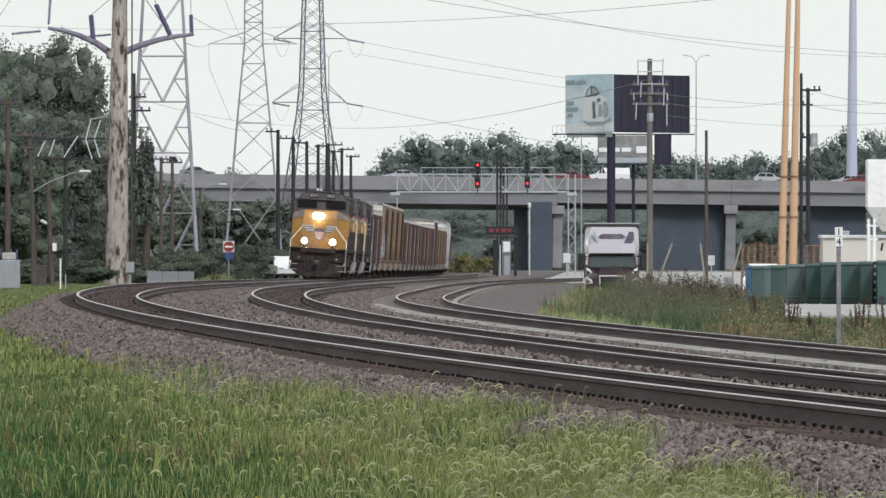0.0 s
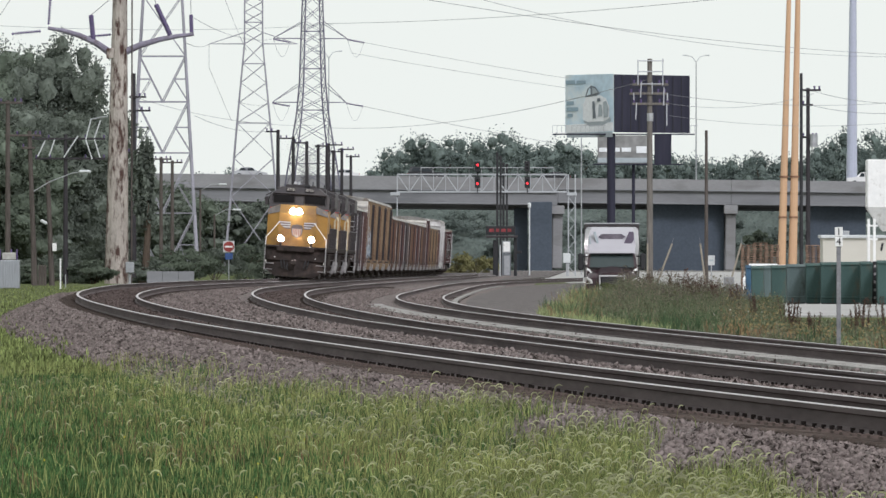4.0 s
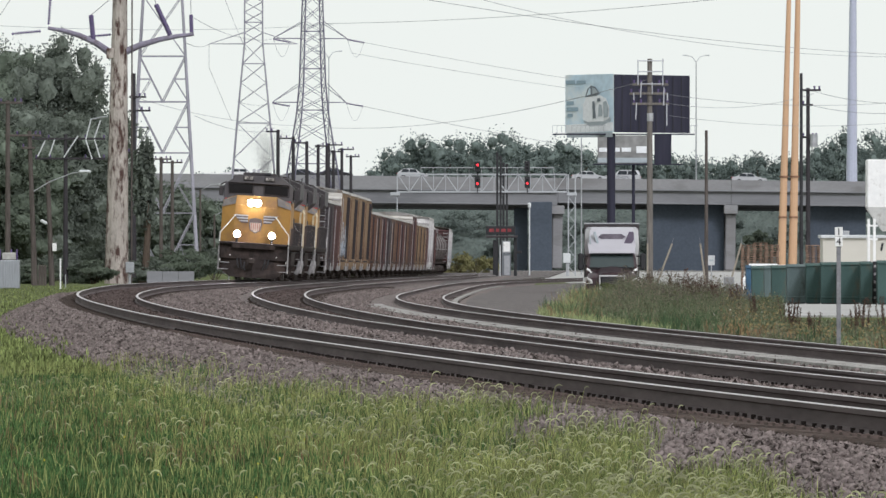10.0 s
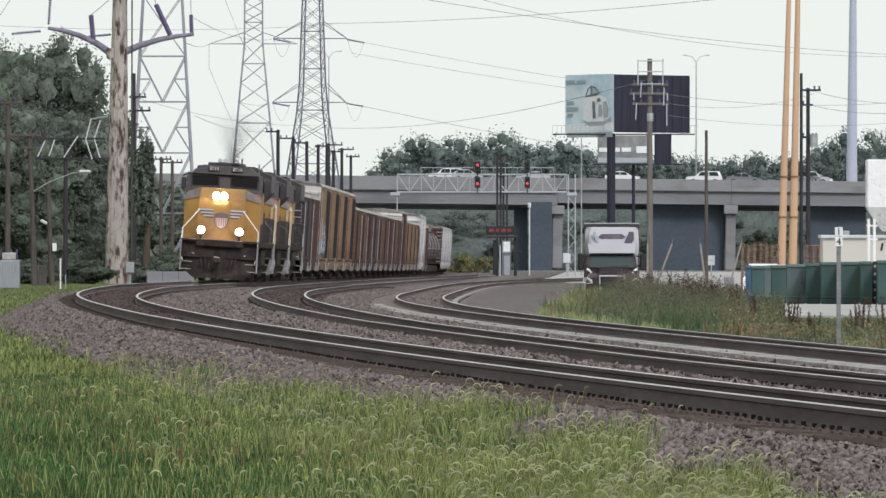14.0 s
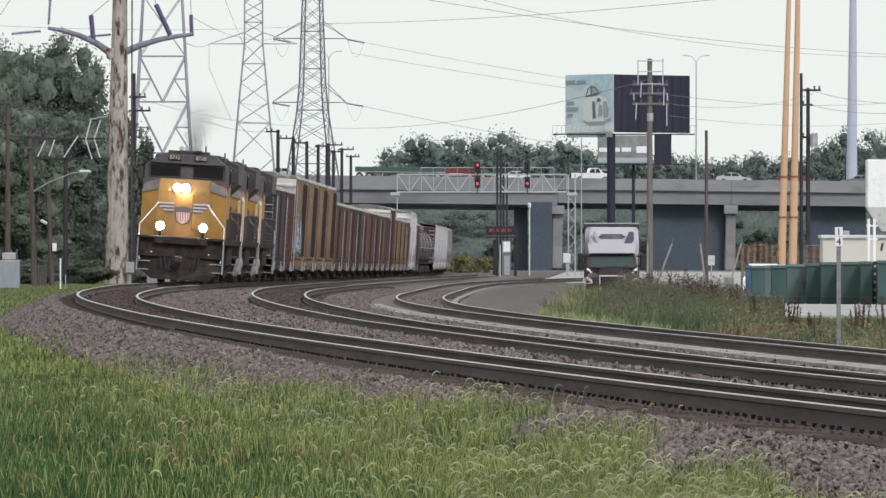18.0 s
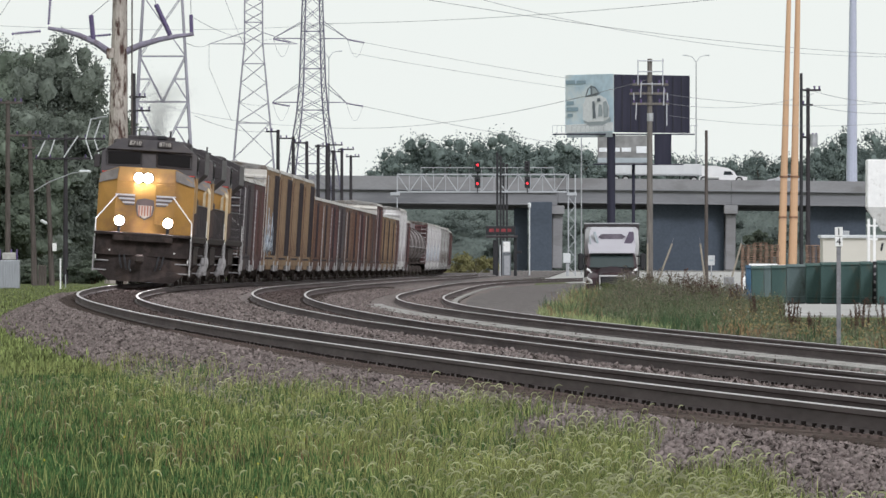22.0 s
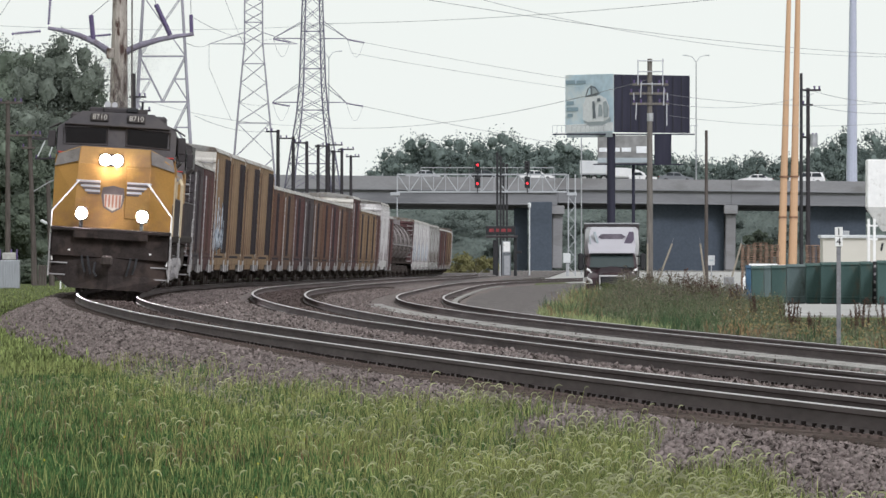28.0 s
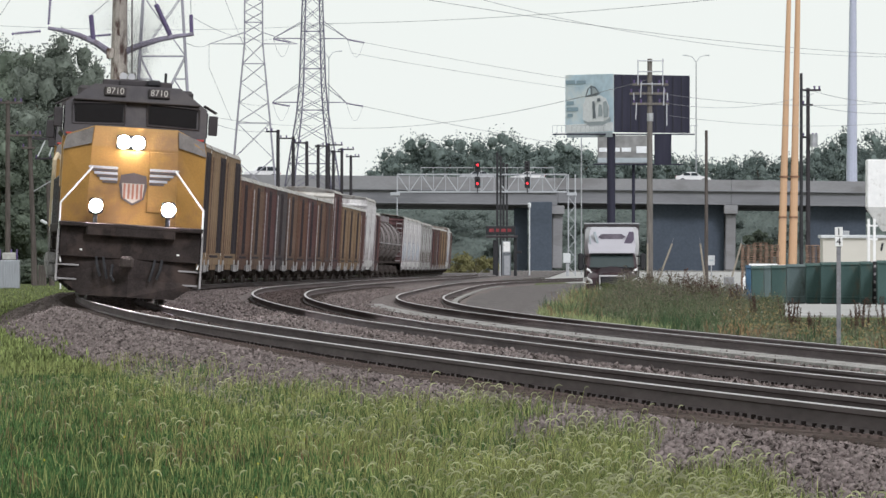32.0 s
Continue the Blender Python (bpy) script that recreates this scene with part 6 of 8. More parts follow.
def street_lamp(x, y, z, height, label, double=True, reach=1.3, group="road lamps"):
    p = thing("street_lamp", x, y, z, label, "street lamp", group)
    part("pole", Shape().bar((0, 0, 0), (0, 0, height), 0.10, 0.06, 8), STEEL, p)
    for s in (-1, 1) if double else (1,):
        a = part("arm", Shape().path([(0, 0, height - 0.1), (s * reach * 0.4, 0, height + 0.6), (s * reach, 0, height + 0.85)], 0.04), STEEL, p)
        part("lamp_head", Shape().box((s * (reach + 0.25), 0, height + 0.84), (0.6, 0.25, 0.14), 0.05), STEEL_PAINT, a)
    return p


street_lamp(34.12, 1428, deck_z(34.12), 16.6, "slender double-headed road lamp on the overpass")
street_lamp(-15.39, 1428, deck_z(-15.39), 16.6, "slender double-headed road lamp on the overpass")
la = thing("street_lamp", -25.02, 646, G0, "grey street lamp with a long curved arm", "street lamp", "road lamps")
part("pole", Shape().bar((0, 0, 0), (0, 0, 5.26 - G0), 0.1, 0.08, 8), WOODPOLE, la, "grey wooden post")
aa = part("arm", Shape().path([(0, 0, 5.19 - G0), (1.03, 0, 5.81 - G0), (2.41, 0, 6.33 - G0), (2.89, 0, 6.39 - G0)], 0.035), STEEL, la)
part("lamp_head", Shape().box((3.17, 0, 6.43 - G0), (0.75, 0.3, 0.2), 0.08), STEEL_PAINT, aa)
for lx, ly, d in ((392, 327, -1), (417, 372, -1)):
    q = thing("street_lamp", (lx - 784) * 0.048, 900, G0, "small grey street lamp on a short arm", "street lamp", "road lamps")
    hz = (462.24 - ly) * 0.048 + 0.977 - G0
    part("pole", Shape().bar((-1.8, 0, 0), (-1.8, 0, hz - 0.4), 0.09, n=6), WOODPOLE, q, "grey wooden post")
    a = part("arm", Shape().path([(-1.8, 0, hz - 0.5), (-0.9, 0, hz), (0, 0, hz + 0.05)], 0.035), STEEL, q)
    part("lamp_head", Shape().box((0.1, 0, hz + 0.03), (0.7, 0.25, 0.16), 0.05), STEEL_PAINT, a)

# overhead wires
for x0, y0, d0, x1, y1, d1, sag, r in (
        (-40, 44, 760, 590, 44, 900, 0.4, 0.030), (576, 42, 900, 1300, -4, 700, 0.35, 0.035), (700, -10, 700, 1600, 98, 900, 0.6, 0.035), (800, -14, 760, 1600, 101, 900, 1.2, 0.03), (642, 75, 1320, 1010, 140, 1320, 0.12, 0.05), (622, 94, 1320, 1010, 157, 1320, 0.12, 0.05),
        (572, 226, 900, 1150, 140, 600, 0.95, 0.028), (642, 188, 1300, 1010, 258, 1500, 0.2, 0.05), (1185, 168, 600, 1600, 180, 640, 0.4, 0.022), (1186, 184, 600, 1440, 166, 660, 0.5, 0.022),
        (1185, 205, 600, 1600, 216, 640, 0.4, 0.02), (1440, 162, 660, 1600, 184, 640, 0.2, 0.025), (1440, 188, 660, 1600, 200, 640, 0.2, 0.025), (-20, 54, 720, 30, -20, 700, 0.1, 0.025),
        (345, 205, 1000, 478, 232, 1200, 0.6, 0.04), (330, 76, 1000, 372, 77, 1250, 0.4, 0.04), (370, 120, 1250, 410, 215, 1250, 0.0, 0.05), (370, 78, 1250, 370, 120, 1250, 0, 0.06), (395, -10, 1250, 436, 90, 1250, 0.2, 0.05),
        (236, 172, 730, 560, 222, 900, 0.6, 0.025), (14, 182, 640, -60, 170, 640, 0.1, 0.02), (480, 70, 1320, 340, 30, 1000, 0.8, 0.04), (478, 184, 1320, 420, 180, 1250, 0.3, 0.04)):
    k = 1 / 18748.2
    r *= 0.6
    wire([((x0 - 784) * d0 * k, d0, (462.24 - y0) * d0 * k + 0.977), ((x1 - 784) * d1 * k, d1, (462.24 - y1) * d1 * k + 0.977)], r, sag)

# ---- signal gantry over the tracks ----
# white of the gantry lowered to a grey that includes the haze
GANTRY = mat("haze-greyed gantry paint", (0.36, 0.375, 0.39), rough=0.5, var=0.08)
SIGRED = mat("lit red signal lens", (1.0, 0.03, 0.04), rough=0.3, var=0, bump=0, emit=1.6)
sg = thing("signal_gantry", 0, 985, 0, "white steel truss signal gantry over the tracks", "signal gantry")
gx0, gx1, zb, zt = -4.26, 11.51, 7.40, 9.03
for j in (0, 1.4):
    for z in (zb, zt):
        part("chord", Shape().box(((gx0 + gx1) / 2, j, z), (gx1 - gx0, 0.13, 0.13), 0.01), GANTRY, sg)
    k = 0
    n = 14
    for i in range(n):
        a, b = gx0 + (gx1 - gx0) * i / n, gx0 + (gx1 - gx0) * (i + 1) / n
        part("web_bar", Shape().bar((a, j, zb if i % 2 else zt), (b, j, zt if i % 2 else zb), 0.045, n=5).bar((b, j, zb), (b, j, zt), 0.032, n=5), GANTRY, sg)
part("walkway", Shape().box(((gx0 + gx1) / 2, 0.7, zb + 0.06), (gx1 - gx0, 1.2, 0.05), 0.01), STEEL, sg)
hr = Shape().bar((-2.05, -0.1, zt + 0.62), (10.30, -0.1, zt + 0.62), 0.03, n=5)
for q in range(12):
    x = -2.05 + (10.30 - -2.05) * q / 11
    hr.bar((x, -0.1, zt), (x, -0.1, zt + 0.62), 0.025, n=5)
part("handrail", hr, STEEL, sg)
for x in (gx0 - 0.2, 11.98):
    tw = part("support_tower", Shape().box((x, 0.7, zb - 0.2), (0.9, 1.8, 0.3), 0.03), GANTRY, sg)
    slim = x < 0
    for i in (0.2,) if slim else (-0.32, 0.32):
        for j in (0.0, 1.4):
            part("tower_leg", Shape().box((x + i, j, (zt - 0.5) / 2), (0.1, 0.1, zt + 0.5), 0.01), GANTRY, tw)
    lac = Shape()
    for q in range(9):
        z = -0.3 + q * 0.8
        s = 1 if q % 2 else -1
        lac.bar((x - 0.32 * s, 0, z), (x + 0.32 * s, 0, z + 0.8), 0.035, n=4)
    if not slim:
        part("lacing", lac, GANTRY, tw)
for px, lit in ((845, (292, 323)), (933, (328,))):
    x = (px - 784) * 985 / 18748.2
    for y0, y1 in ((286, 304), (313, 333)):
        za_, zb_ = (462.24 - y0) * 985 / 18748.2 + 0.977, (462.24 - y1) * 985 / 18748.2 + 0.977
        h = part("signal_head", Shape().box((x, -0.35, (za_ + zb_) / 2), (0.5, 0.12, za_ - zb_), 0.04).box((x, -0.2, (za_ + zb_) / 2), (0.3, 0.3, za_ - zb_ - 0.1), 0.03), BLACK, sg, "black signal head")
        for q, yl in enumerate((y0 + 6, y0 + 12)):
            zl = (462.24 - yl) * 985 / 18748.2 + 0.977
            on = any(abs(yl - v) < 5 for v in lit) and q == (0 if px == 845 and y0 == 286 else 1)
            part("signal_lens", Shape().bar((x, -0.42, zl), (x, -0.45, zl), 0.1, n=12), SIGRED if on else CABGLASS, h, "lit red signal lamp" if on else "dark signal lens")
    part("hanger", Shape().bar((x, -0.2, zb - 0.1), (x, -0.2, zt + 0.9), 0.05, n=6), BLACK, sg)
bx = thing("equipment_cabinet", 11.45, 980, G0, "pale grey signal equipment cabinet on a post", "cabinet")
part("housing", Shape().box((0, 0, 1.75), (0.7, 0.5, 0.9), 0.04), STEEL_PAINT, bx)
part("post", Shape().box((0, 0, 0.65), (0.15, 0.15, 1.4), 0.02), STEEL, bx)

# dark posts and lit display at the crossing
for px, top in ((880, 270), (886, 276), (891, 288), (897, 290)):
    yy = 940 + (px - 880) * 6
    h = (462.24 - top) * yy / 18748.2 + 0.977 - G0
    p = thing("tall_post", (px - 784) * yy / 18748.2, yy, G0, "tall square black post", "post", "black posts by the crossing")
    part("shaft", Shape().box((0, 0, h / 2), (0.2, 0.2, h), 0.02), BLACK, p)
    part("cap", Shape().box((0, 0, h - 0.2), (0.26, 0.26, 0.35), 0.04), BLACK, p)
LEDRED = mat("red display glow", (0.2, 0.03, 0.035), rough=0.4, var=0.3, scale=3, bump=0, emit=0.06)
sgn = thing("lit_display_sign", 5.06, 930, G0, "dark sign board with glowing red letter bars", "sign")
part("board", Shape().box((0, 0, 3.67 - G0), (2.58, 0.25, 0.74), 0.04), BLACK, sgn)
for i, w in enumerate((9, 6, 8, 7)):
    part("letter_bar", Shape().box((-0.79 + i * 0.52, -0.14, 3.67 - G0), (w * 0.048, 0.02, 0.28), 0.01), LEDRED, sgn, "glowing red bar")
part("roof", Shape().box((0.10, 0, 3.12 - G0), (2.78, 1.2, 0.22), 0.04), ENGINE_GREY, sgn)
part("post", Shape().box((-0.50, 0, 1.6), (0.36, 0.4, 3.4), 0.03), BLACK, sgn)
part("thin_post", Shape().box((-0.05, -0.2, 1.5), (0.1, 0.1, 2.8), 0.02), STEEL_PAINT, sgn, "thin pale post")
part("bracket", Shape().box((1.6, 0, 1.75 - G0), (0.5, 0.2, 0.22), 0.03), BLACK, sgn)
part("side_post", Shape().box((1.29, 0, 1.7), (0.28, 0.28, 3.6), 0.03), BLACK, sgn)
BOOTHGREY = mat("grey booth panel paint", (0.14, 0.15, 0.16), rough=0.6, var=0.15)
cb_ = thing("equipment_cabinet", 5.53, 925, G0, "grey metal booth with a pale panel under the sign", "cabinet")
DULLGREY = mat("dull grey box paint", (0.3, 0.31, 0.32), rough=0.6, var=0.12)
part("housing", Shape().box((0, 0, 2.7), (0.72, 0.6, 1.05), 0.03), DULLGREY, cb_)
part("window", Shape().box((0.02, -0.31, 2.72), (0.56, 0.03, 0.85), 0.02), WHITE, cb_, "pale notice panel")
part("base", Shape().box((0, 0, 1.05), (0.8, 0.6, 2.2), 0.03), BOOTHGREY, cb_)
part("door", Shape().box((0.05, -0.31, 1.1), (0.5, 0.03, 1.7), 0.02), DULLGREY, cb_)
po = thing("conduit_pole", 7.83, 960, G0, "thin pale pole with a small lamp", "pole")
part("pole", Shape().bar((0, 0, 0), (0, 0, 6.21 - G0), 0.07, n=6), STEEL_PAINT, po)
part("lamp_head", Shape().box((0, 0, 6.01 - G0), (0.3, 0.3, 0.5), 0.08), STEEL_PAINT, po)

# ---- billboards ----
ADBLUE = mat("pale blue printed vinyl", (0.46, 0.58, 0.66), rough=0.5, var=0.12, scale=0.25, grain=2, bump=0, dirt=(0.66, 0.70, 0.70), dirt_amount=0.4, dirt_scale=0.12)
ADWHITE = mat("white printed shape", (0.68, 0.70, 0.71), rough=0.5, var=0.08, bump=0)
ADGREY = mat("grey printed shape", (0.32, 0.36, 0.38), rough=0.5, var=0.1, bump=0)
BILLDARK = mat("dark slatted billboard back", (0.035, 0.035, 0.05), rough=0.6, var=0.2, scale=0.5, stretch=(4, 1, 0.3))
bb = thing("billboard", 16.27, 1010, G0, "large V-shaped billboard on a dark steel pole", "billboard")
z0, z1 = 13.16 - G0, 18.82 - G0
part("column", Shape().bar((-0.22, 1.0, -0.1), (-0.22, 1.0, z0), 0.40, n=16), BILLDARK, bb)
lf = part("ad_panel", Shape().loft([[(-4.53, 6.5, z0 + 0.1), (0, 0, z0 + 0.1), (0, 0.25, z0 + 0.1), (-4.53, 6.75, z0 + 0.1)], [(-4.53, 6.5, z1), (0, 0, z1), (0, 0.25, z1), (-4.53, 6.75, z1)]]), ADBLUE, bb, "pale blue advertisement with a white car shape")
kx = 4.53


def on_ad(u, w, d=0.05):
    """A point on the advertisement: u 0..1 across, w metres up."""
    return (-kx + kx * u, 6.5 * (1 - u) - d, z0 + w)


def ad_shape(name, pts, material, label="", d=0.05):
    sh = Shape().loft([[on_ad(u, w, d) for u, w in pts], [on_ad(u, w, d - 0.04) for u, w in pts]])
    part(name, sh, material, lf, label)


ADDARK = mat("dark grey printed shape", (0.13, 0.15, 0.17), rough=0.5, var=0.15, bump=0)
ADTEXT = mat("blue-grey printed lettering", (0.25, 0.34, 0.40), rough=0.5, var=0.1, bump=0)


def ad_poly(name, pts, material, d, label=""):
    """A printed shape, placed from the panel as the camera sees it, 242 by 287 units."""
    ad_shape(name, [((x - 70) / 242, (345 - y) / 287 * 5.6) for x, y in pts], material, label, d)


ad_poly("printed_ground", [(72, 340), (310, 335), (310, 290), (72, 300)], ADWHITE, 0.05)
ad_poly("printed_shadow", [(160, 285), (190, 310), (255, 306), (298, 285), (295, 266)], ADGREY, 0.09)
ad_poly("printed_car", [(157, 275), (180, 287), (262, 286), (290, 270), (290, 215), (275, 175), (245, 158), (190, 158), (170, 170), (158, 210)], ADWHITE, 0.13, "printed white car shape")
ad_poly("printed_cabin", [(168, 166), (225, 160), (242, 150), (222, 118), (200, 109), (182, 124)], ADDARK, 0.17)
ad_poly("printed_window", [(176, 160), (197, 156), (196, 120), (187, 127)], ADBLUE, 0.21)
ad_poly("printed_window", [(206, 152), (233, 147), (219, 124), (204, 119)], ADGREY, 0.21)
ad_poly("printed_wheel", [(207, 272), (223, 270), (216, 186), (205, 186)], ADDARK, 0.21)
ad_poly("printed_wheel", [(262, 268), (284, 264), (286, 225), (275, 186), (258, 191)], ADGREY, 0.21)
ad_poly("printed_grille", [(233, 262), (256, 258), (252, 205), (238, 202)], ADGREY, 0.21)
ad_poly("printed_lamp", [(228, 190), (246, 186), (243, 172), (230, 172)], ADDARK, 0.25)
for x0, x1, y0, y1 in ((72, 120, 82, 102), (126, 172, 84, 100), (76, 112, 184, 204), (76, 134, 214, 234), (80, 108, 246, 262)):
    ad_poly("letter_bar", [(x0, y1), (x1, y1), (x1, y0), (x0, y0)], ADTEXT, 0.09)
part("base_board", Shape().loft([[(-4.4, 6.3, z0 - 0.35), (-0.1, 0.1, z0 - 0.35), (-0.1, 0.3, z0 - 0.35), (-4.4, 6.5, z0 - 0.35)], [(-4.4, 6.3, z0 + 0.1), (-0.1, 0.1, z0 + 0.1), (-0.1, 0.3, z0 + 0.1), (-4.4, 6.5, z0 + 0.1)]]), ADGREY, bb, "pale grey base board")
rt = part("back_panel", Shape().loft([[(0.02, 0, z0 + 0.1), (7.43, 7.5, z0 + 0.1), (7.43, 7.8, z0 + 0.1), (0.02, 0.3, z0 + 0.1)], [(0.02, 0, z1 - 0.05), (7.43, 7.5, z1 - 0.05), (7.43, 7.8, z1 - 0.05), (0.02, 0.3, z1 - 0.05)]]), BILLDARK, bb, "dark unlit billboard face")
for i in range(1, 9):
    x = 7.43 * i / 9
    part("seam", Shape().box((x, 7.5 * i / 9 - 0.05, (z0 + z1) / 2), (0.06, 0.06, z1 - z0 - 0.3), 0.01), BLACK, rt)
part("catwalk", Shape().box((0.97, 1.5, z0 - 0.08), (13.58, 1.0, 0.12), 0.02), BILLDARK, bb)
rl = Shape()
for a, b in ((-108, -84), (-74, 0), (136, 150)):
    for q in range(int((b - a) / 8) + 1):
        x = (a + q * 8) * 1010 / 18748.2
        rl.bar((x, 1.0, z0), (x, 1.0, z0 + 0.75), 0.025, n=4)
    rl.bar((a * 1010 / 18748.2, 1.0, z0 + 0.75), (b * 1010 / 18748.2, 1.0, z0 + 0.75), 0.03, n=4)
part("railing", rl, STEEL, bb)
b2 = thing("billboard", 20.51, 1080, G0, "smaller pale billboard below and behind the large one", "billboard")
za2, zb2 = 10.90 - G0, 13.78 - G0
part("column", Shape().bar((-1.09, 0.5, -0.1), (-1.09, 0.5, za2), 0.17, n=12), BILLDARK, b2)
part("ad_panel", Shape().box((-2.15, 0, (za2 + zb2) / 2), (5.2, 0.3, zb2 - za2), 0.03), mat("muted brown-grey print", (0.2, 0.2, 0.195), rough=0.6, var=0.35, scale=0.35, grain=1.5, bump=0), b2, "muted grey-brown printed panel")
for x0_, x1_ in ((-4.6, -3.6), (-3.4, -2.5), (-2.3, -1.35), (-0.8, 0.25)):
    part("letter_bar", Shape().box(((x0_ + x1_) / 2, -0.18, 12.32 - G0), (x1_ - x0_, 0.04, 0.42 if x0_ < -1 else 0.7), 0.01), ADWHITE, b2, "white letter bar")
part("print_band", Shape().box((-2.15, -0.17, 11.25 - G0), (5.2, 0.03, 0.5), 0.01), ADGREY, b2, "pale band under the lettering")
part("side_panel", Shape().box((1.90, -0.2, (za2 + zb2) / 2), (1.73, 0.3, zb2 - za2 + 0.2), 0.03), BILLDARK, b2)
part("catwalk", Shape().box((-0.6, -0.4, za2 - 0.08), (9.2, 0.8, 0.12), 0.02), BILLDARK, b2)
utility_pole(14.37, 1100, 13.8 - G0, [], "slender grey pole behind the billboard", STEEL, 0.07)
# ---- yard on the far side of the line ----
rows = [(385, 11.8, 60, -1.0), (415, 8.6, 60, -1.0), (460, 5.4, 60, -1.0), (640, 6.5, 70, -1.0), (700, 7.0, 80, -0.99), (830, 8.0, 90, -0.44), (1370, 13.0, 120, -0.44)]
solid("pavement", Shape().loft([[(x0, y, z), (x1, y, z), (x1, y, z - 0.4), (x0, y, z - 0.4)] for y, x0, x1, z in rows]), PAVED, "pale worn concrete paving of the yard", kind="structure")
rings = []
for q in np.arange(200, 640, 8.0):
    e = float(np.interp(q, [200, 260, 330, 420, 640], [2.0, 3.0, 4.5, 5.8, 4.2]))
    zc = SIDING.at(q)[2]
    rings.append([(*SIDING.at(q, 1.5)[:2], zc - 0.235), (*SIDING.at(q, e)[:2], zc - 0.30), (*SIDING.at(q, e + 2.2)[:2], zc - 1.0), (*SIDING.at(q, 1.5)[:2], zc - 1.2)])
solid("gravel_lane", Shape().loft(rings), GRAVEL, "dark fine gravel lane beside the siding", kind="structure")
# pale fine gravel between the tracks, and a pale strip outside the siding
def strip(s0, s1, edges, label):
    rings = []
    for s in np.arange(s0, s1, 4.0):
        yy = max(MAIN.at(s)[1], 60)
        zb, zc = float(SECOND.height(yy)), float(SIDING.height(min(yy, 560)))
        q = []
        for o in edges:
            z = np.interp(o, [5.97, 6.67, 7.37, 8.87, 10.37, 11.17], [zb - 0.27, (zb + zc) / 2 - 0.23, zc - 0.12, zc - 0.17, zc - 0.19, zc - 0.22])
            q.append((*MAIN.at(s, o)[:2], float(z) + 0.022))
        rings.append(q[::-1] + [(x, y, z - 0.06) for x, y, z in q])
    solid("gravel_strip", Shape().loft(rings), PALEGRAVEL, label, kind="structure")


strip(-24, 210, (6.2, 6.8, 7.35), "strip of pale fine gravel between the tracks")


def side_strip(q0, q1, o0, o1, drop, label):
    """A narrow strip that follows the siding."""
    rings = []
    for q in np.arange(q0, q1, 4.0):
        z = SIDING.at(q)[2] - drop
        a, b = SIDING.at(q, o0)[:2], SIDING.at(q, o1)[:2]
        rings.append([(*b, z), (*a, z), (*a, z - 0.2), (*b, z - 0.2)])
    solid("gravel_strip", Shape().loft(rings), PALEGRAVEL, label, kind="structure")


side_strip(70, 248, -1.9, -1.35, 0.058, "narrow strip of pale gravel along the siding")
side_strip(236, 520, 1.05, 1.22, 0.17, "narrow pale gravel strip beside the siding")

# parked highway tractor, facing the camera
TRUCKWHITE = car_paint("white truck fairing paint", (0.37, 0.36, 0.385))
# glass base colour includes the grey-green that the windshield reflects
TRUCKGLASS = glass("reflection-toned windshield glass", (0.045, 0.06, 0.06))
GRILLETRIM = mat("bright grille trim", (0.6, 0.6, 0.6), rough=0.3, metal=0.5, var=0.05, bump=0)
TRUCKRED = car_paint("very dark maroon truck paint", (0.034, 0.017, 0.021))
tk = thing("semi_truck", 7.62, 478, -1.0, "parked semi truck with white roof fairing and dark maroon hood", "truck", rz=-0.75)
part("cab", Shape().loft([[(x, y, 0.75) for x, y in ((-1.1, 0), (1.1, 0), (1.18, 2.6), (-1.18, 2.6))], [(x, y, 1.75) for x, y in ((-1.12, 0), (1.12, 0), (1.2, 2.6), (-1.2, 2.6))], [(x, y, 2.3) for x, y in ((-1.05, 0.35), (1.05, 0.35), (1.2, 2.6), (-1.2, 2.6))]]), TRUCKRED, tk)
part("roof_fairing", Shape().loft([[(-1.02, 0.3, 2.28), (1.02, 0.3, 2.28), (1.22, 2.6, 2.28), (-1.22, 2.6, 2.28)], [(-1.08, 0.55, 2.7), (1.08, 0.55, 2.7), (1.24, 2.6, 2.7), (-1.24, 2.6, 2.7)], [(-0.98, 1.2, 3.35), (0.98, 1.2, 3.35), (1.2, 2.6, 3.4), (-1.2, 2.6, 3.4)], [(-0.9, 1.6, 3.5), (0.9, 1.6, 3.5), (1.1, 2.6, 3.52), (-1.1, 2.6, 3.52)]]), TRUCKWHITE, tk, "white roof fairing", smooth=True)
part("roof_vent", Shape().prism([(-0.45, 2.95), (0.45, 2.95), (0.6, 3.08), (0.45, 3.2), (-0.45, 3.2), (-0.6, 3.08)], 0.82, 0.92), mat("dark grey vent", (0.13, 0.115, 0.135), rough=0.6), tk, "dark grey roof vent")
part("fairing_stripe", Shape().prism([(0.5, 2.66), (0.82, 2.64), (1.0, 2.95), (0.98, 3.3), (0.78, 3.3)], 0.62, 0.85), mat("dull violet stripe paint", (0.10, 0.08, 0.115), rough=0.5, var=0.2), tk, "dull violet stripe")
part("fairing_stripe", Shape().prism([(-0.66, 2.66), (-0.54, 2.66), (-0.74, 3.3), (-0.84, 3.3)], 0.62, 0.85), ADGREY, tk, "grey stripe")
part("fairing_stripe", Shape().prism([(-1.0, 2.72), (-0.94, 2.72), (-0.98, 3.1), (-1.03, 3.1)], 0.58, 0.85), ADGREY, tk, "grey stripe")
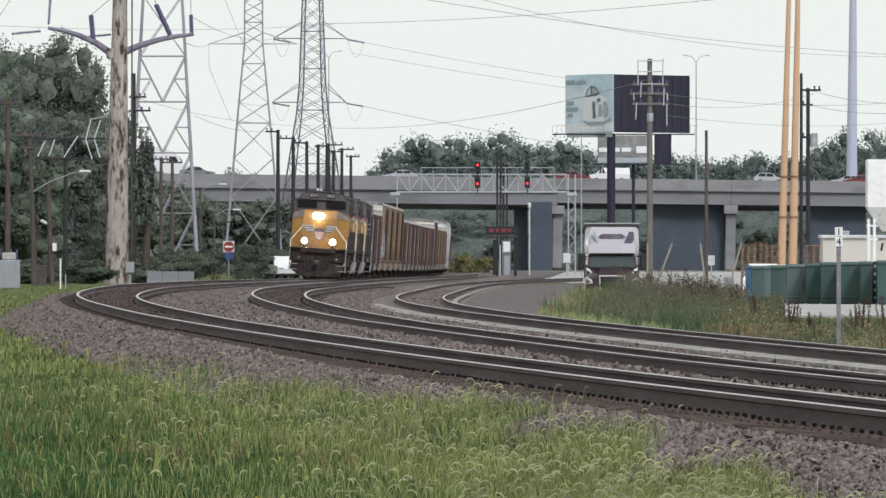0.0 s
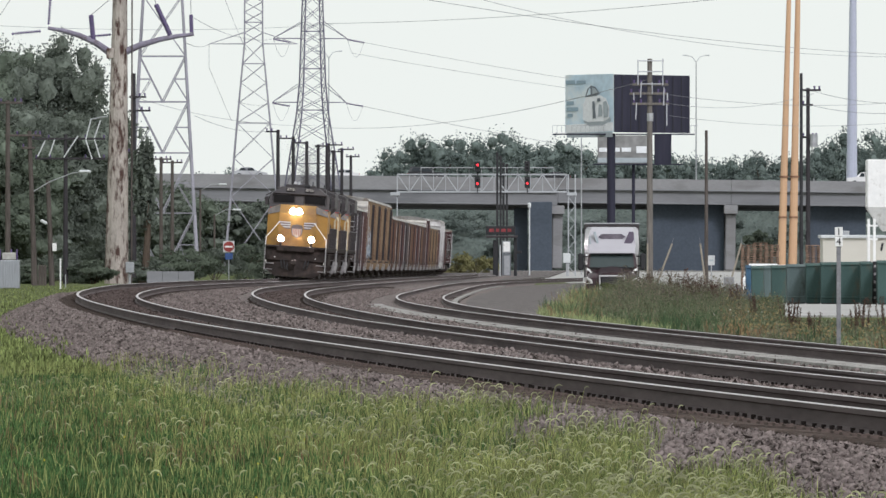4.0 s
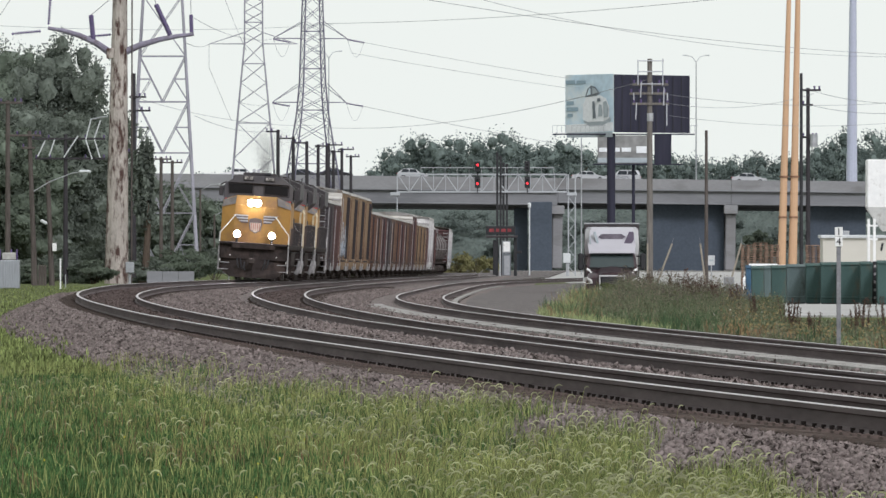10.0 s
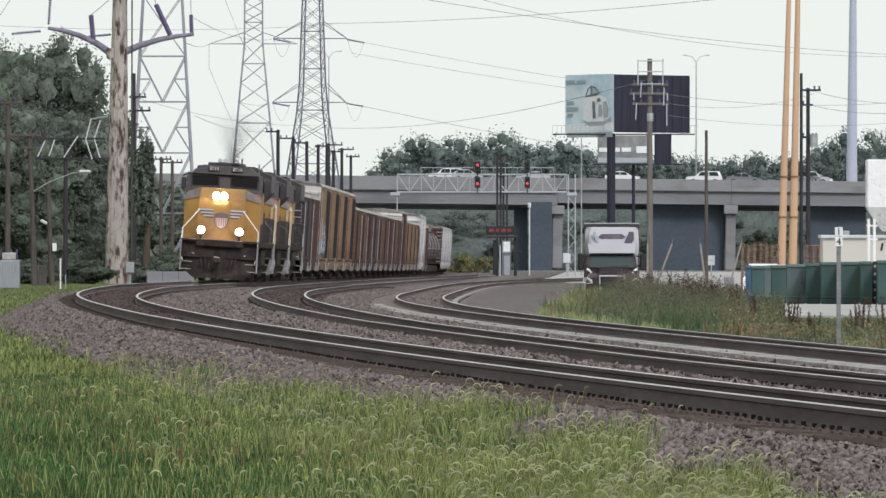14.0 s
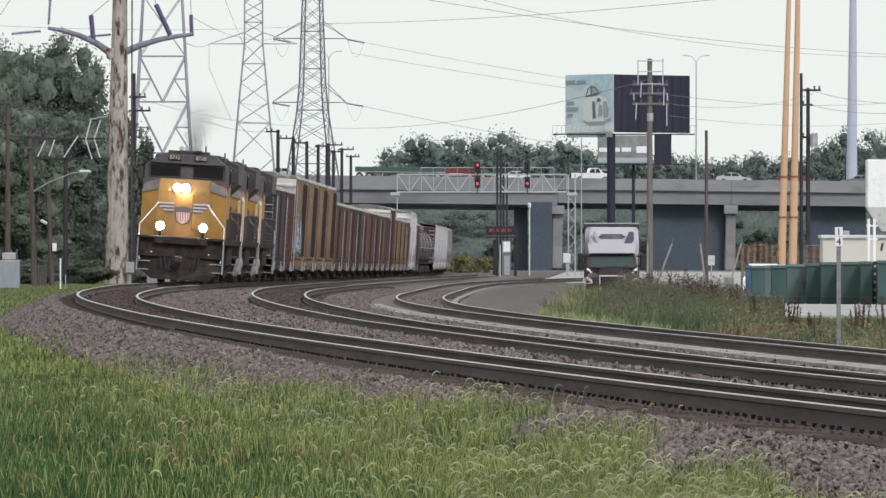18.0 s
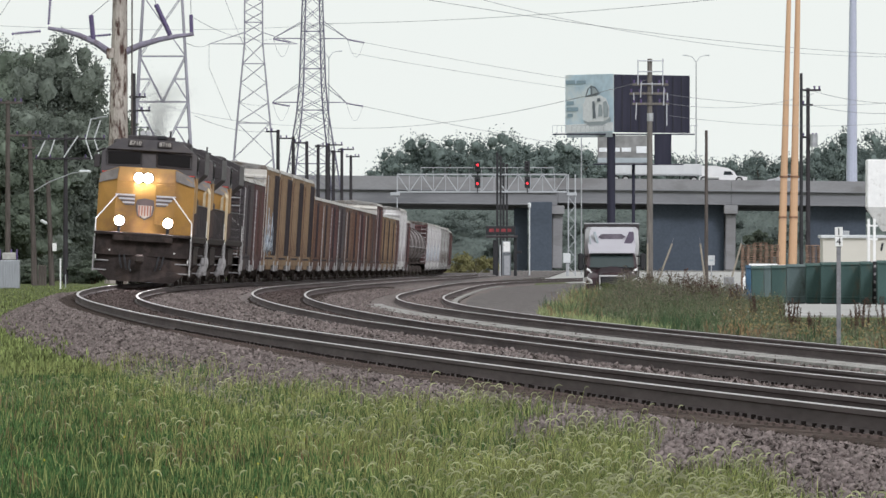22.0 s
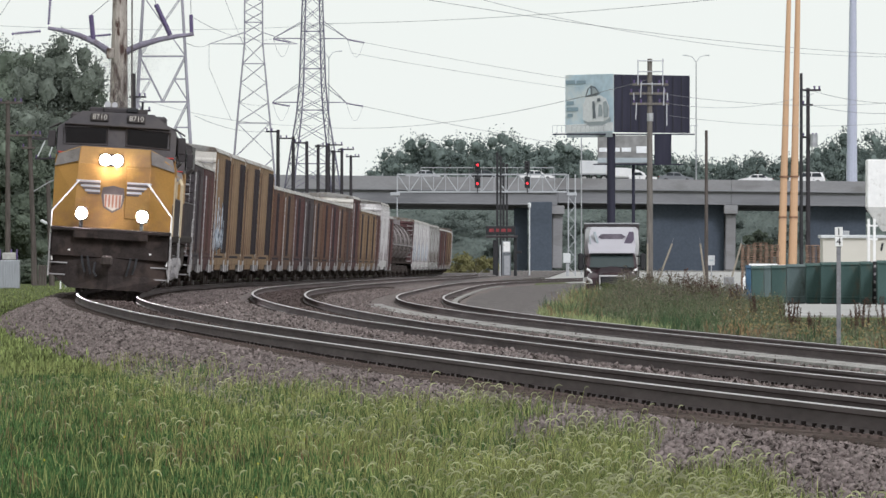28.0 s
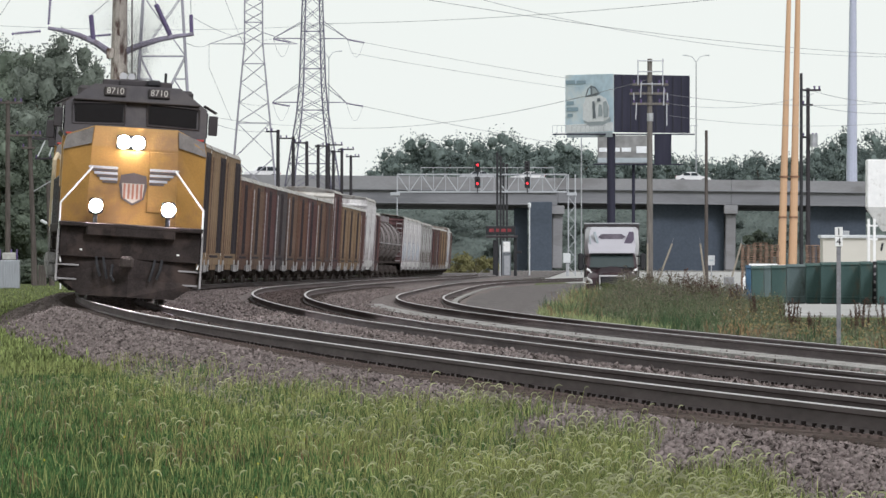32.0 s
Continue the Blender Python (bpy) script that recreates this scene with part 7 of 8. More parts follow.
part("windshield", Shape().loft([[(-1.0, -0.04, 1.68), (1.0, -0.04, 1.68), (1.0, 0.1, 1.68), (-1.0, 0.1, 1.68)], [(-0.95, 0.26, 2.28), (0.95, 0.26, 2.28), (0.95, 0.42, 2.28), (-0.95, 0.42, 2.28)]]), TRUCKGLASS, tk, "dark windshield")
hood = part("hood", Shape().loft([[(x * (0.66 + 0.2 * f), -1.5 + 1.55 * f, z + 0.26 * f * w) for x, z, w in ((-1, 0.7, 0), (-1.02, 1.1, 0.3), (-0.92, 1.3, 0.8), (-0.6, 1.44, 1), (0, 1.48, 1), (0.6, 1.44, 1), (0.92, 1.3, 0.8), (1.02, 1.1, 0.3), (1, 0.7, 0))] for f in (0, 0.12, 0.35, 0.7, 1.0)]), TRUCKRED, tk, smooth=True)
gr = part("grille", Shape().box((0, -1.53, 1.0), (1.0, 0.08, 0.62), 0.05), BLACK, hood)
part("grille_surround", Shape().path([(-0.52, -1.57, 0.7), (-0.56, -1.57, 1.3), (0.56, -1.57, 1.3), (0.52, -1.57, 0.7)], 0.045), GRILLETRIM, hood, "bright grille surround")
for i in range(6):
    part("grille_bar", Shape().box((0, -1.575, 0.76 + 0.095 * i), (0.92, 0.02, 0.03), 0.006), ENGINE_GREY, gr)
part("bumper", Shape().box((0, -1.5, 0.48), (2.3, 0.35, 0.36), 0.08), TRUCKRED, tk)
for s in (-1, 1):
    fe = part("fender", Shape().loft([[(s * (0.62 + 0.56 * c), -1.35 + y, 0.62 + z * e) for c, z in ((0, 0.0), (0, 0.8), (0.35, 0.86), (0.75, 0.76), (1, 0.5), (1, 0.0))] for y, e in ((0, 0.72), (0.2, 0.92), (0.6, 1.03), (1.0, 1.05), (1.4, 1.0))]), TRUCKRED, tk, smooth=True)
    part("headlight", Shape().loft([[(s * 0.86, -1.46, 0.98), (s * 1.16, -1.4, 0.94), (s * 1.3, -1.1, 1.04), (s * 1.3, -1.08, 1.2), (s * 1.16, -1.36, 1.26), (s * 0.9, -1.44, 1.14)], [(s * 0.86, -1.0, 0.98), (s * 1.0, -1.0, 0.94), (s * 1.12, -0.7, 1.04), (s * 1.12, -0.7, 1.2), (s * 1.0, -0.8, 1.26), (s * 0.9, -1.0, 1.14)]]), WHITE, fe, "bright swept-back headlight")
    # white bar added where the fender catches a highlight
    part("hood_mirror", Shape().path([(s * 0.93, -0.75, 1.44), (s * 1.02, -0.7, 1.56), (s * 1.12, -0.65, 1.6)], [0.03, 0.05, 0.06], 6), WHITE, fe, "white bar in place of the fender highlight")
    part("side_skirt", Shape().box((s * 1.16, 0.4, 0.62), (0.06, 1.2, 0.4), 0.02), CHROME, tk, "bright side skirt")
    part("mirror", Shape().box((s * 1.40, 0.1, 1.95), (0.26, 0.2, 0.75), 0.06), BLACK, tk)
    part("mirror_arm", Shape().bar((s * 1.1, 0.4, 2.2), (s * 1.45, 0.3, 2.15), 0.03).bar((s * 1.1, 0.4, 1.75), (s * 1.45, 0.3, 1.8), 0.03), BLACK, tk)
    wl_ = part("wheel", Shape().bar((s * 0.85, -0.6, 0.5), (s * 1.15, -0.6, 0.5), 0.5, n=18), TYRE, tk)
    part("rim", Shape().bar((s * 1.15, -0.6, 0.5), (s * 1.17, -0.6, 0.5), 0.28, n=14), CHROME, wl_)
    for y in (4.6, 5.9):
        part("wheel", Shape().bar((s * 0.7, y, 0.5), (s * 1.2, y, 0.5), 0.5, n=18), TYRE, tk)
    part("fuel_tank", Shape().bar((s * 1.0, 1.0, 0.7), (s * 1.0, 2.6, 0.7), 0.33, n=14), CHROME, tk)
part("cowl", Shape().box((0, -0.02, 1.68), (2.02, 0.2, 0.04), 0.015), BLACK, tk)
for s in (-1, 1):
    part("wiper", Shape().bar((s * 0.25, -0.1, 1.71), (s * 0.25 + 0.5, -0.06, 1.76), 0.008, n=5), BLACK, tk)
part("sun_visor", Shape().box((0, 0.2, 2.31), (2.0, 0.3, 0.05), 0.02), BLACK, tk)
part("frame", Shape().box((0, 3.2, 0.75), (0.9, 7.4, 0.25), 0.03), BLACK, tk)
trl = part("trailer", Shape().box((0, 9.4, 2.3), (2.5, 13.4, 2.7), 0.05), ENGINE_GREY, tk, "dark-fronted trailer")
part("trailer_cap", Shape().box((0, 9.4, 3.68), (2.52, 13.4, 0.06), 0.01), STEEL, trl, "pale top rail")

# green waste containers in a row
DUMPGREEN = mat("faded green container paint", (0.056, 0.092, 0.085), rough=0.7, var=0.15, scale=0.8, rand=0.12, dirt=(0.09, 0.09, 0.07), dirt_amount=0.25, stretch=(1, 1, 0.4))
DUMPBLUE = mat("blue container paint", (0.05, 0.095, 0.15), rough=0.6, var=0.2)
LID = mat("pale plastic lid", (0.45, 0.46, 0.46), rough=0.5, var=0.1)


def dumpster(px0, px1, top, y, label, material=DUMPGREEN):
    """A steel waste container, placed and sized from its edges in the camera's view."""
    k = y / 18748.2
    w, h = (px1 - px0) * k, (537 - top) * k
    d = thing("dumpster", ((px0 + px1) / 2 - 784) * k, y, -1.0, label, "dumpster", "containers in the yard")
    b = part("bin", Shape().loft([[(-w / 2 + 0.01, -0.8, 0.05), (w / 2 - 0.01, -0.8, 0.05), (w / 2 - 0.01, 0.8, 0.05), (-w / 2 + 0.01, 0.8, 0.05)], [(-w / 2, -0.84, h - 0.1), (w / 2, -0.84, h - 0.1), (w / 2, 0.84, h), (-w / 2, 0.84, h)]]), material, d)
    part("rim", Shape().box((0, -0.86, h - 0.13), (w - 0.01, 0.07, 0.07), 0.02), material, b)
    part("lower_band", Shape().box((0, -0.82, 0.3), (w - 0.02, 0.06, 0.08), 0.015), material, b)
    part("skid", Shape().box((0, 0, 0.025), (w * 0.9, 1.4, 0.05), 0.005), BLACK, d)
    return d


DUMPPALE = mat("chalky green container paint", (0.10, 0.132, 0.13), rough=0.7, var=0.2, scale=0.8, dirt=(0.07, 0.085, 0.08), dirt_amount=0.3, stretch=(1, 1, 0.4))
dumpster(1320, 1330, 472, 512, "small blue waste container beside the green ones", DUMPBLUE)
dumpster(1330, 1352, 472, 506, "faded green waste container")
dumpster(1352, 1365, 471, 502, "narrow chalky grey-green waste container", DUMPPALE)
dumpster(1365, 1392, 470, 498, "faded green waste container")
dumpster(1392, 1426, 467, 492, "chalky grey-green waste container with a dark mark", DUMPPALE)
dumpster(1426, 1452, 465, 490, "dark green waste container")
dumpster(1452, 1486, 463, 488, "dark green waste container")
dumpster(1486.5, 1521, 462, 486, "tall dark green waste container with streaks")
dumpster(1522, 1543, 461, 484, "dark green waste container beside a marked post")
dumpster(1552, 1588, 459, 482, "dark green waste container with sprayed marks")
for px_, yy_, kind_ in ((1351, 548, "pickup"), (1392, 541, "suv")):
    pv = copy_thing(garage[kind_, "white"], pose((px_ - 784) * yy_ / 18748.2, yy_, -1.0, 0, 0, -82 if kind_ == "suv" else -95))
    tagged(pv, "white " + ("pickup truck" if kind_ == "pickup" else "sport utility vehicle") + " parked behind the containers", "car", "parked cars")
cr = thing("marked_post", 19.72, 484, -1.0, "black and white marked steel post beside containers", "post")
part("post", Shape().box((0, 0, 0.98), (0.2, 0.2, 1.96), 0.02), BLACK, cr)
for k in range(5):
    part("white_band", Shape().box((0.01, -0.105, 0.3 + 0.36 * k), (0.1, 0.02, 0.12), 0.004), SOLE, cr)

# white building and hopper on legs at the yard's edge
BUILD = mat("cream painted block wall", (0.52, 0.50, 0.44), rough=0.8, var=0.08, scale=0.3)
wb = thing("yard_building", 24.03, 600, -1.0, "low cream-walled building with flat roof", "building")
part("wall", Shape().box((0, 2, (2.33 + 1.0) / 2), (5.06, 4, 2.33 + 1.0), 0.03), BUILD, wb)
part("roof", Shape().box((0, 2, 2.36 + 1.0), (5.31, 4.4, 0.18), 0.03), STEEL_PAINT, wb)
part("air_unit", Shape().box((-1.34, 1, 2.52 + 1.0), (0.7, 0.7, 0.35), 0.03), STEEL, wb)
part("letter_bar", Shape().box((0.83, -0.02, 1.78 + 1.0), (0.12, 0.05, 0.45), 0.01, Matrix.Rotation(0.2, 3, "Y")), BLACK, wb)
hp = thing("storage_hopper", 23.54, 560, -1.0, "white steel storage hopper on tall legs", "hopper")
part("bin", Shape().box((0, 0, 5.05 + 1.0), (2.33, 2.3, 2.57), 0.05), WHITE, hp)
part("cone", Shape().loft([[(x * 1.16, y * 1.15, 3.76 + 1.0) for x, y in ((-1, -1), (1, -1), (1, 1), (-1, 1))], [(x * 0.3, y * 0.3, 2.54 + 1.0) for x, y in ((-1, -1), (1, -1), (1, 1), (-1, 1))]]), WHITE, hp)
for i in (-1, -0.72, 1):
    part("leg", Shape().box((i * 1.08, -1.0, 3.76 / 2 + 0.2), (0.14, 0.14, 3.76 + 0.5), 0.01), WHITE, hp)
part("brace", Shape().box((-0.90, -1.0, 2.84 + 1.0), (0.60, 0.1, 0.1), 0.01), WHITE, hp)
part("brace", Shape().box((-0.90, -1.0, 2.12 + 1.0), (0.60, 0.1, 0.1), 0.01), WHITE, hp)
# stacked pallets
PALLET = mat("brown pallet wood", (0.2, 0.14, 0.105), rough=0.9, rand=0.3, var=0.25, scale=2)
for px, n_, yy in ((1324, 8, 640), (1346, 9, 645), (1366, 8, 640), (1438, 8, 655), (1450, 7, 650)):
    st = thing("pallet_stack", (px - 784) * yy / 18748.2, yy, -1.0, "stack of brown wooden pallets", "pallets", "pallet stacks in the yard")
    pm = Shape().box((0, 0, 0.1), (0.86, 1.13, 0.05), 0.006).mesh("pallet", PALLET)
    foot = Shape().box((0, 0, 0.038), (0.14, 1.1, 0.074), 0.005).mesh("stringer", PALLET)
    for k in range(n_ + 14):
        pl = part("pallet", pm, PALLET, st, at=(random.uniform(-.03, .03), random.uniform(-.05, .05), 0.135 * k))
        for q in (-0.36, 0.0, 0.36):
            part("stringer", foot, PALLET, pl, at=(q, 0, 0))
# block wall and leaning guards near the slender pole
for i, (px, n_) in enumerate(((1290, 3), (1302, 2), (1316, 1))):
    bl = thing("concrete_block", (px - 784) * 520 / 18748.2, 520, -1.0, "pale concrete block of a low stepped wall", "concrete block", "stepped block wall")
    for k in range(n_):
        part("block", Shape().box((0, 0, 0.2 + 0.4 * k), (0.5, 0.8, 0.39), 0.03), CONCRETE, bl)
GUARD = mat("faded yellow plastic", (0.27, 0.24, 0.195), rough=0.6, var=0.1)
for px, lean in ((1153, 0.68), (1252, -0.24), (1146, 0.0), (1285, 0.5)):
    gx = (px - 784) * 560 / 18748.2
    gg = thing("guy_guard", gx, 560, -1.0, "pale faded yellow guy-wire guard", "guy guard", "guy-wire guards")
    part("tube", Shape().bar((0, 0, 0), (lean * 1.6, 0, 2.9), 0.05, n=8), GUARD, gg)
    part("guy_wire", Shape().bar((lean * 1.6, 0, 2.9), (lean * 1.7, 0.1, 3.2), 0.012, n=4), WIRE, gg)
ss = thing("small_sign", 13.68, 540, -1.0, "small white sign on a thin post", "sign")
part("plate", Shape().box((0, 0, 1.01 + 1.0), (0.34, 0.03, 0.5), 0.01), LID, ss)
part("post", Shape().bar((0, 0.04, 0), (0, 0.04, 1.21 + 1.0), 0.03, n=6), STEEL, ss)
part("letter_bar", Shape().box((0, -0.02, 1.01 + 1.0), (0.2, 0.015, 0.1), 0.003), ADGREY, ss)

# milepost beside the siding
mp_ = thing("milepost", 6.91, 185, -0.62, "grey steel milepost with white number plates 1 and 4", "milepost")
zt = 1.57 + 0.62
part("post", Shape().box((0, 0.02, zt / 2 - 0.02), (0.075, 0.05, zt - 0.02), 0.008), mat("grey post paint", (0.2, 0.2, 0.21), rough=0.6), mp_)
for k, d in enumerate("14"):
    pl = part("number_plate", Shape().box((0, -0.02, zt - 0.085 - 0.172 * k), (0.135, 0.012, 0.165), 0.005), WHITE, mp_, "white plate with a black numeral")
    words(d, 0.17, BLACK, pl, pose(0, -0.031, zt - 0.085 - 0.172 * k, 90, 0, 0), "numeral")

# ---- beside the wood, on the near side ----
wc = thing("transformer_cabinet", -23.06, 560, -0.5, "pale grey pad-mounted transformer cabinet", "cabinet")
part("housing", Shape().box((0, 0, 0.78), (1.37, 1.2, 1.49), 0.04), mat("grey cabinet paint", (0.29, 0.305, 0.32), rough=0.6, var=0.12, stretch=(6, 1, 0.5)), wc)
part("top_unit", Shape().box((0.12, 0, 1.73), (0.72, 0.6, 0.39), 0.04), mat("dull cream cabinet top", (0.34, 0.335, 0.31), rough=0.7, var=0.2), wc)
for k in range(7):
    part("cabinet_rib", Shape().box((-0.58 + 0.19 * k, -0.61, 0.78), (0.03, 0.03, 1.3), 0.006), MATS["grey cabinet paint"], wc)
for k in (-12, 8, 18):
    part("bushing", Shape().bar((k * 0.0299, 0, 1.55), (k * 0.0299, 0, 2.09), 0.05, n=6), PORCELAIN, wc)
for i, px in enumerate((70, 75, 80)):
    fp_ = thing("fence_board", (px - 784) * 640 / 18748.2, 640, -0.5, "grey weathered wooden fence board", "fence board", "grey wooden fence")
    part("board", Shape().box((0, 0, 0.62), (0.15, 0.05, 1.24), 0.01), WOODPOLE, fp_)
for px, yy, h, r, m_, lab in ((107, 560, 1.6, 0.045, WHITE, "thin white marker post in the grass"), (116, 570, 0.75, 0.03, STEEL, "short thin grey stake in the grass")):
    q = thing("marker_post", (px - 784) * yy / 18748.2, yy, -0.5, lab, "marker post")
    part("post", Shape().bar((0, 0, 0), (0, 0, h), r, n=8), m_, q)
bw = thing("concrete_barrier", -17.9, 696, -0.5, "low pale concrete barrier wall", "barrier")
for k in range(3):
    part("barrier_unit", Shape().prism([(-0.3, 0), (0.3, 0), (0.2, 0.3), (0.1, 0.8), (-0.1, 0.8), (-0.2, 0.3)], -1.55 + 1.04 * k, -0.53 + 1.04 * k, "x"), CONCRETE_DARK, bw)
dn = thing("road_sign", -13.95, 690, -0.5, "white square sign with red disc above a small blue sign", "road sign")
part("post", Shape().bar((0, 0.05, 0), (0, 0.05, 2.31 + 0.5), 0.035, n=6), STEEL, dn)
pa = part("plate", Shape().box((0, 0, 1.91 + 0.5), (0.74, 0.03, 0.74), 0.02), LID, dn)
part("red_disc", Shape().bar((0, -0.02, 1.91 + 0.5), (0, -0.035, 1.91 + 0.5), 0.34, n=24), mat("faded red sign paint", (0.26, 0.06, 0.055), rough=0.6, var=0.15), pa)
part("white_bar", Shape().box((0, -0.045, 1.91 + 0.5), (0.5, 0.02, 0.11), 0.003), WHITE, pa)
part("blue_plate", Shape().box((0, 0, 1.28 + 0.5), (0.5, 0.03, 0.42), 0.02), mat("blue sign paint", (0.05, 0.085, 0.2), rough=0.6), dn)
pk = copy_thing(garage["pickup", "white"], pose(-12.25, 800, -0.5, 0, 0, -75))
tagged(pk, "white pickup truck parked by the line", "car", "parked cars")

# ---- grass, weeds and loose stone ----
GRASS = leaf_mat("fresh green grass blades", (0.062, 0.118, 0.043), 0.7, 0.4, 0.6)
GRASSDRY = leaf_mat("yellow-green seeding grass", (0.29, 0.31, 0.12), 0.6, 0.3, 0.5)
EDGEGRASS = leaf_mat("lush edge grass blades", (0.178, 0.212, 0.08), 0.75, 0.4, 0.8)
FOXTAIL = leaf_mat("pale foxtail heads", (0.4, 0.41, 0.25), 0.4)
DOCK = leaf_mat("dark red-brown seed stalks", (0.105, 0.062, 0.05), 0.4)


def blades(name, x, y, z, h, w, material, label, seed, lean=0.5):
    """Bent grass blades, two pieces each, as one mesh."""
    rng = np.random.default_rng(seed)
    n = len(x)
    a = rng.uniform(0, 2 * math.pi, n)
    bend = rng.uniform(0.1, 1.0, n) * lean * h
    dx, dy = np.cos(a), np.sin(a)
    # width faces mostly across the view
    ax = rng.uniform(-0.7, 0.7, n)
    wx, wy = np.cos(ax) * w / 2, np.sin(ax) * w / 2
    p0 = np.stack([x, y, z - 0.03], 1)
    p1 = np.stack([x + dx * bend * 0.35, y + dy * bend * 0.35, z + h * 0.6], 1)
    p2 = np.stack([x + dx * bend, y + dy * bend, z + h * rng.uniform(0.8, 1.0, n)], 1)
    ww = np.stack([wx, wy, np.zeros(n)], 1)
    v = np.stack([p0 - ww, p0 + ww, p1 + ww * 0.8, p1 - ww * 0.8, p2], 1).reshape(-1, 3)
    me = bpy.data.meshes.new(name)
    me.vertices.add(5 * n)
    me.vertices.foreach_set("co", v.ravel())
    idx = (np.array([0, 1, 2, 3, 3, 2, 4])[None] + 5 * np.arange(n)[:, None]).ravel()
    me.loops.add(7 * n)
    me.loops.foreach_set("vertex_index", idx)
    me.polygons.add(2 * n)
    st = (np.array([0, 4])[None] + 7 * np.arange(n)[:, None]).ravel()
    me.polygons.foreach_set("loop_start", st)
    me.polygons.foreach_set("loop_total", np.tile([4, 3], n))
    me.update()
    me.validate()
    me.materials.append(material)
    return tagged(new(name, me), label, "grass", kind="stuff")


def heights(x, y):
    """Ground or ballast shoulder, whichever lies on top."""
    out = []
    for a, b in zip(x, y):
        mid = MAIN.at(b - 60)[0] if b < 60 else float(MAIN.across(b))
        d = (a - mid) * 0.997
        z = soil_height(float(a), float(b))
        if -3.0 < d < 0:
            z = max(z, shoulder_z(d, float(MAIN.height(max(b, 60))), b - 60))
        out.append(z)
    return np.array(out)


HALF = 784 / 18748.2


def verge(n, y0, y1, seed, power=1.6, edge=-2.35, soft=0.35, thin=0.0, floor=0.03):
    """Random points on the near verge, thinner with distance, out to the ballast's edge."""
    rng = np.random.default_rng(seed)
    u = rng.uniform(0, 1, n)
    y = (y0 ** (1 - power) + u * (y1 ** (1 - power) - y0 ** (1 - power))) ** (1 / (1 - power))
    x = rng.uniform(-1.06, 1.06, n) * HALF * y
    d = (x - np.array([MAIN.at(q - 60)[0] if q < 60 else MAIN.across(q) for q in y])) * 0.997
    patch = np.array([noise.noise(Vector((a * 1.1, b * 0.25, 9))) for a, b in zip(x, y)])
    rim = np.interp(y, [45, 57, 68, 75, 90, 107, 180], [-0.62, -0.28, 0.1, 0.28, 0.2, 0.0, -0.1]) if edge > -2.5 else 0.0
    keep = d < edge + rim + soft * patch * 1.3 + rng.normal(0, 0.12, n)
    if thin:
        gap = edge + rim - d
        keep &= rng.uniform(0, 1, n) < np.exp(-np.clip(gap, 0, 9) / thin) + floor
    return x[keep], y[keep]


def from_edge(x, y):
    """Metres from the ballast's edge into the verge."""
    return np.clip(np.array([(MAIN.at(q - 60)[0] if q < 60 else float(MAIN.across(q))) for q in y]) - 2.3 - x, 0, 20)


def clumpy(x, y, scale=0.8):
    return np.array([0.5 + 0.5 * noise.noise(Vector((a / scale, b / scale * 0.3, 4))) for a, b in zip(x, y)])


rng = np.random.default_rng(5)
x, y = verge(205000, 44, 130, 11, 2.2)
c = clumpy(x, y)
blades("lawn_grass", x, y, heights(x, y), (0.04 + 0.10 * c) * (0.5 + 0.5 * np.exp(-from_edge(x, y) / 1.2)) * rng.uniform(0.5, 1.4, len(x)), rng.uniform(0.0035, 0.008, len(x)), GRASS, "fresh green uncut grass on the verge", 21, 0.9)
x, y = verge(140000, 44, 140, 12, 2.0, thin=1.0, floor=0.003)
c = clumpy(x, y, 1.6)
blades("seeding_grass", x, y, heights(x, y), (0.08 + 0.15 * c) * rng.uniform(0.5, 1.3, len(x)), rng.uniform(0.0025, 0.006, len(x)), GRASSDRY, "taller yellow-green seeding grass on the verge", 22, 0.8)
x, y = verge(90000, 44, 100, 14, 2.4, -2.2, thin=0.9, floor=0.02)
c = clumpy(x, y, 0.5)
blades("edge_grass", x, y, heights(x, y), (0.07 + 0.16 * c) * rng.uniform(0.5, 1.3, len(x)), rng.uniform(0.003, 0.007, len(x)), EDGEGRASS, "thick green grass at the ballast's edge", 24, 0.7)
x, y = verge(60000, 130, 620, 13, 1.3, -2.6)
blades("distant_verge_grass", x, y, heights(x, y), 0.1 * rng.uniform(0.5, 1.3, len(x)), rng.uniform(0.012, 0.03, len(x)), EDGEGRASS, "green grass on the distant verge", 23)


x, y = verge(5000, 46, 120, 15, 2.0, -2.5)
k = clumpy(x, y, 2.5) > 0.5
x, y = x[k], y[k]
blades("dry_stalks", x, y, heights(x, y), 0.17 * rng.uniform(0.6, 1.3, len(x)), rng.uniform(0.003, 0.006, len(x)), leaf_mat("red-brown dry stalks", (0.22, 0.14, 0.085), 0.4), "scattered red-brown dry stalks in the grass", 25, 0.4)
x, y = verge(60, 48, 90, 16, 2.0, -2.9)
p = np.stack([x, y, heights(x, y) + 0.13], 1)
tagged(new("yellow_flowers", leaf_mesh("yellow_flowers", p, rng.uniform(0.008, 0.014, len(x)), leaf_mat("yellow petals", (0.6, 0.5, 0.06), 0.2), 17)), "tiny yellow flowers in the grass", "flowers", kind="stuff")


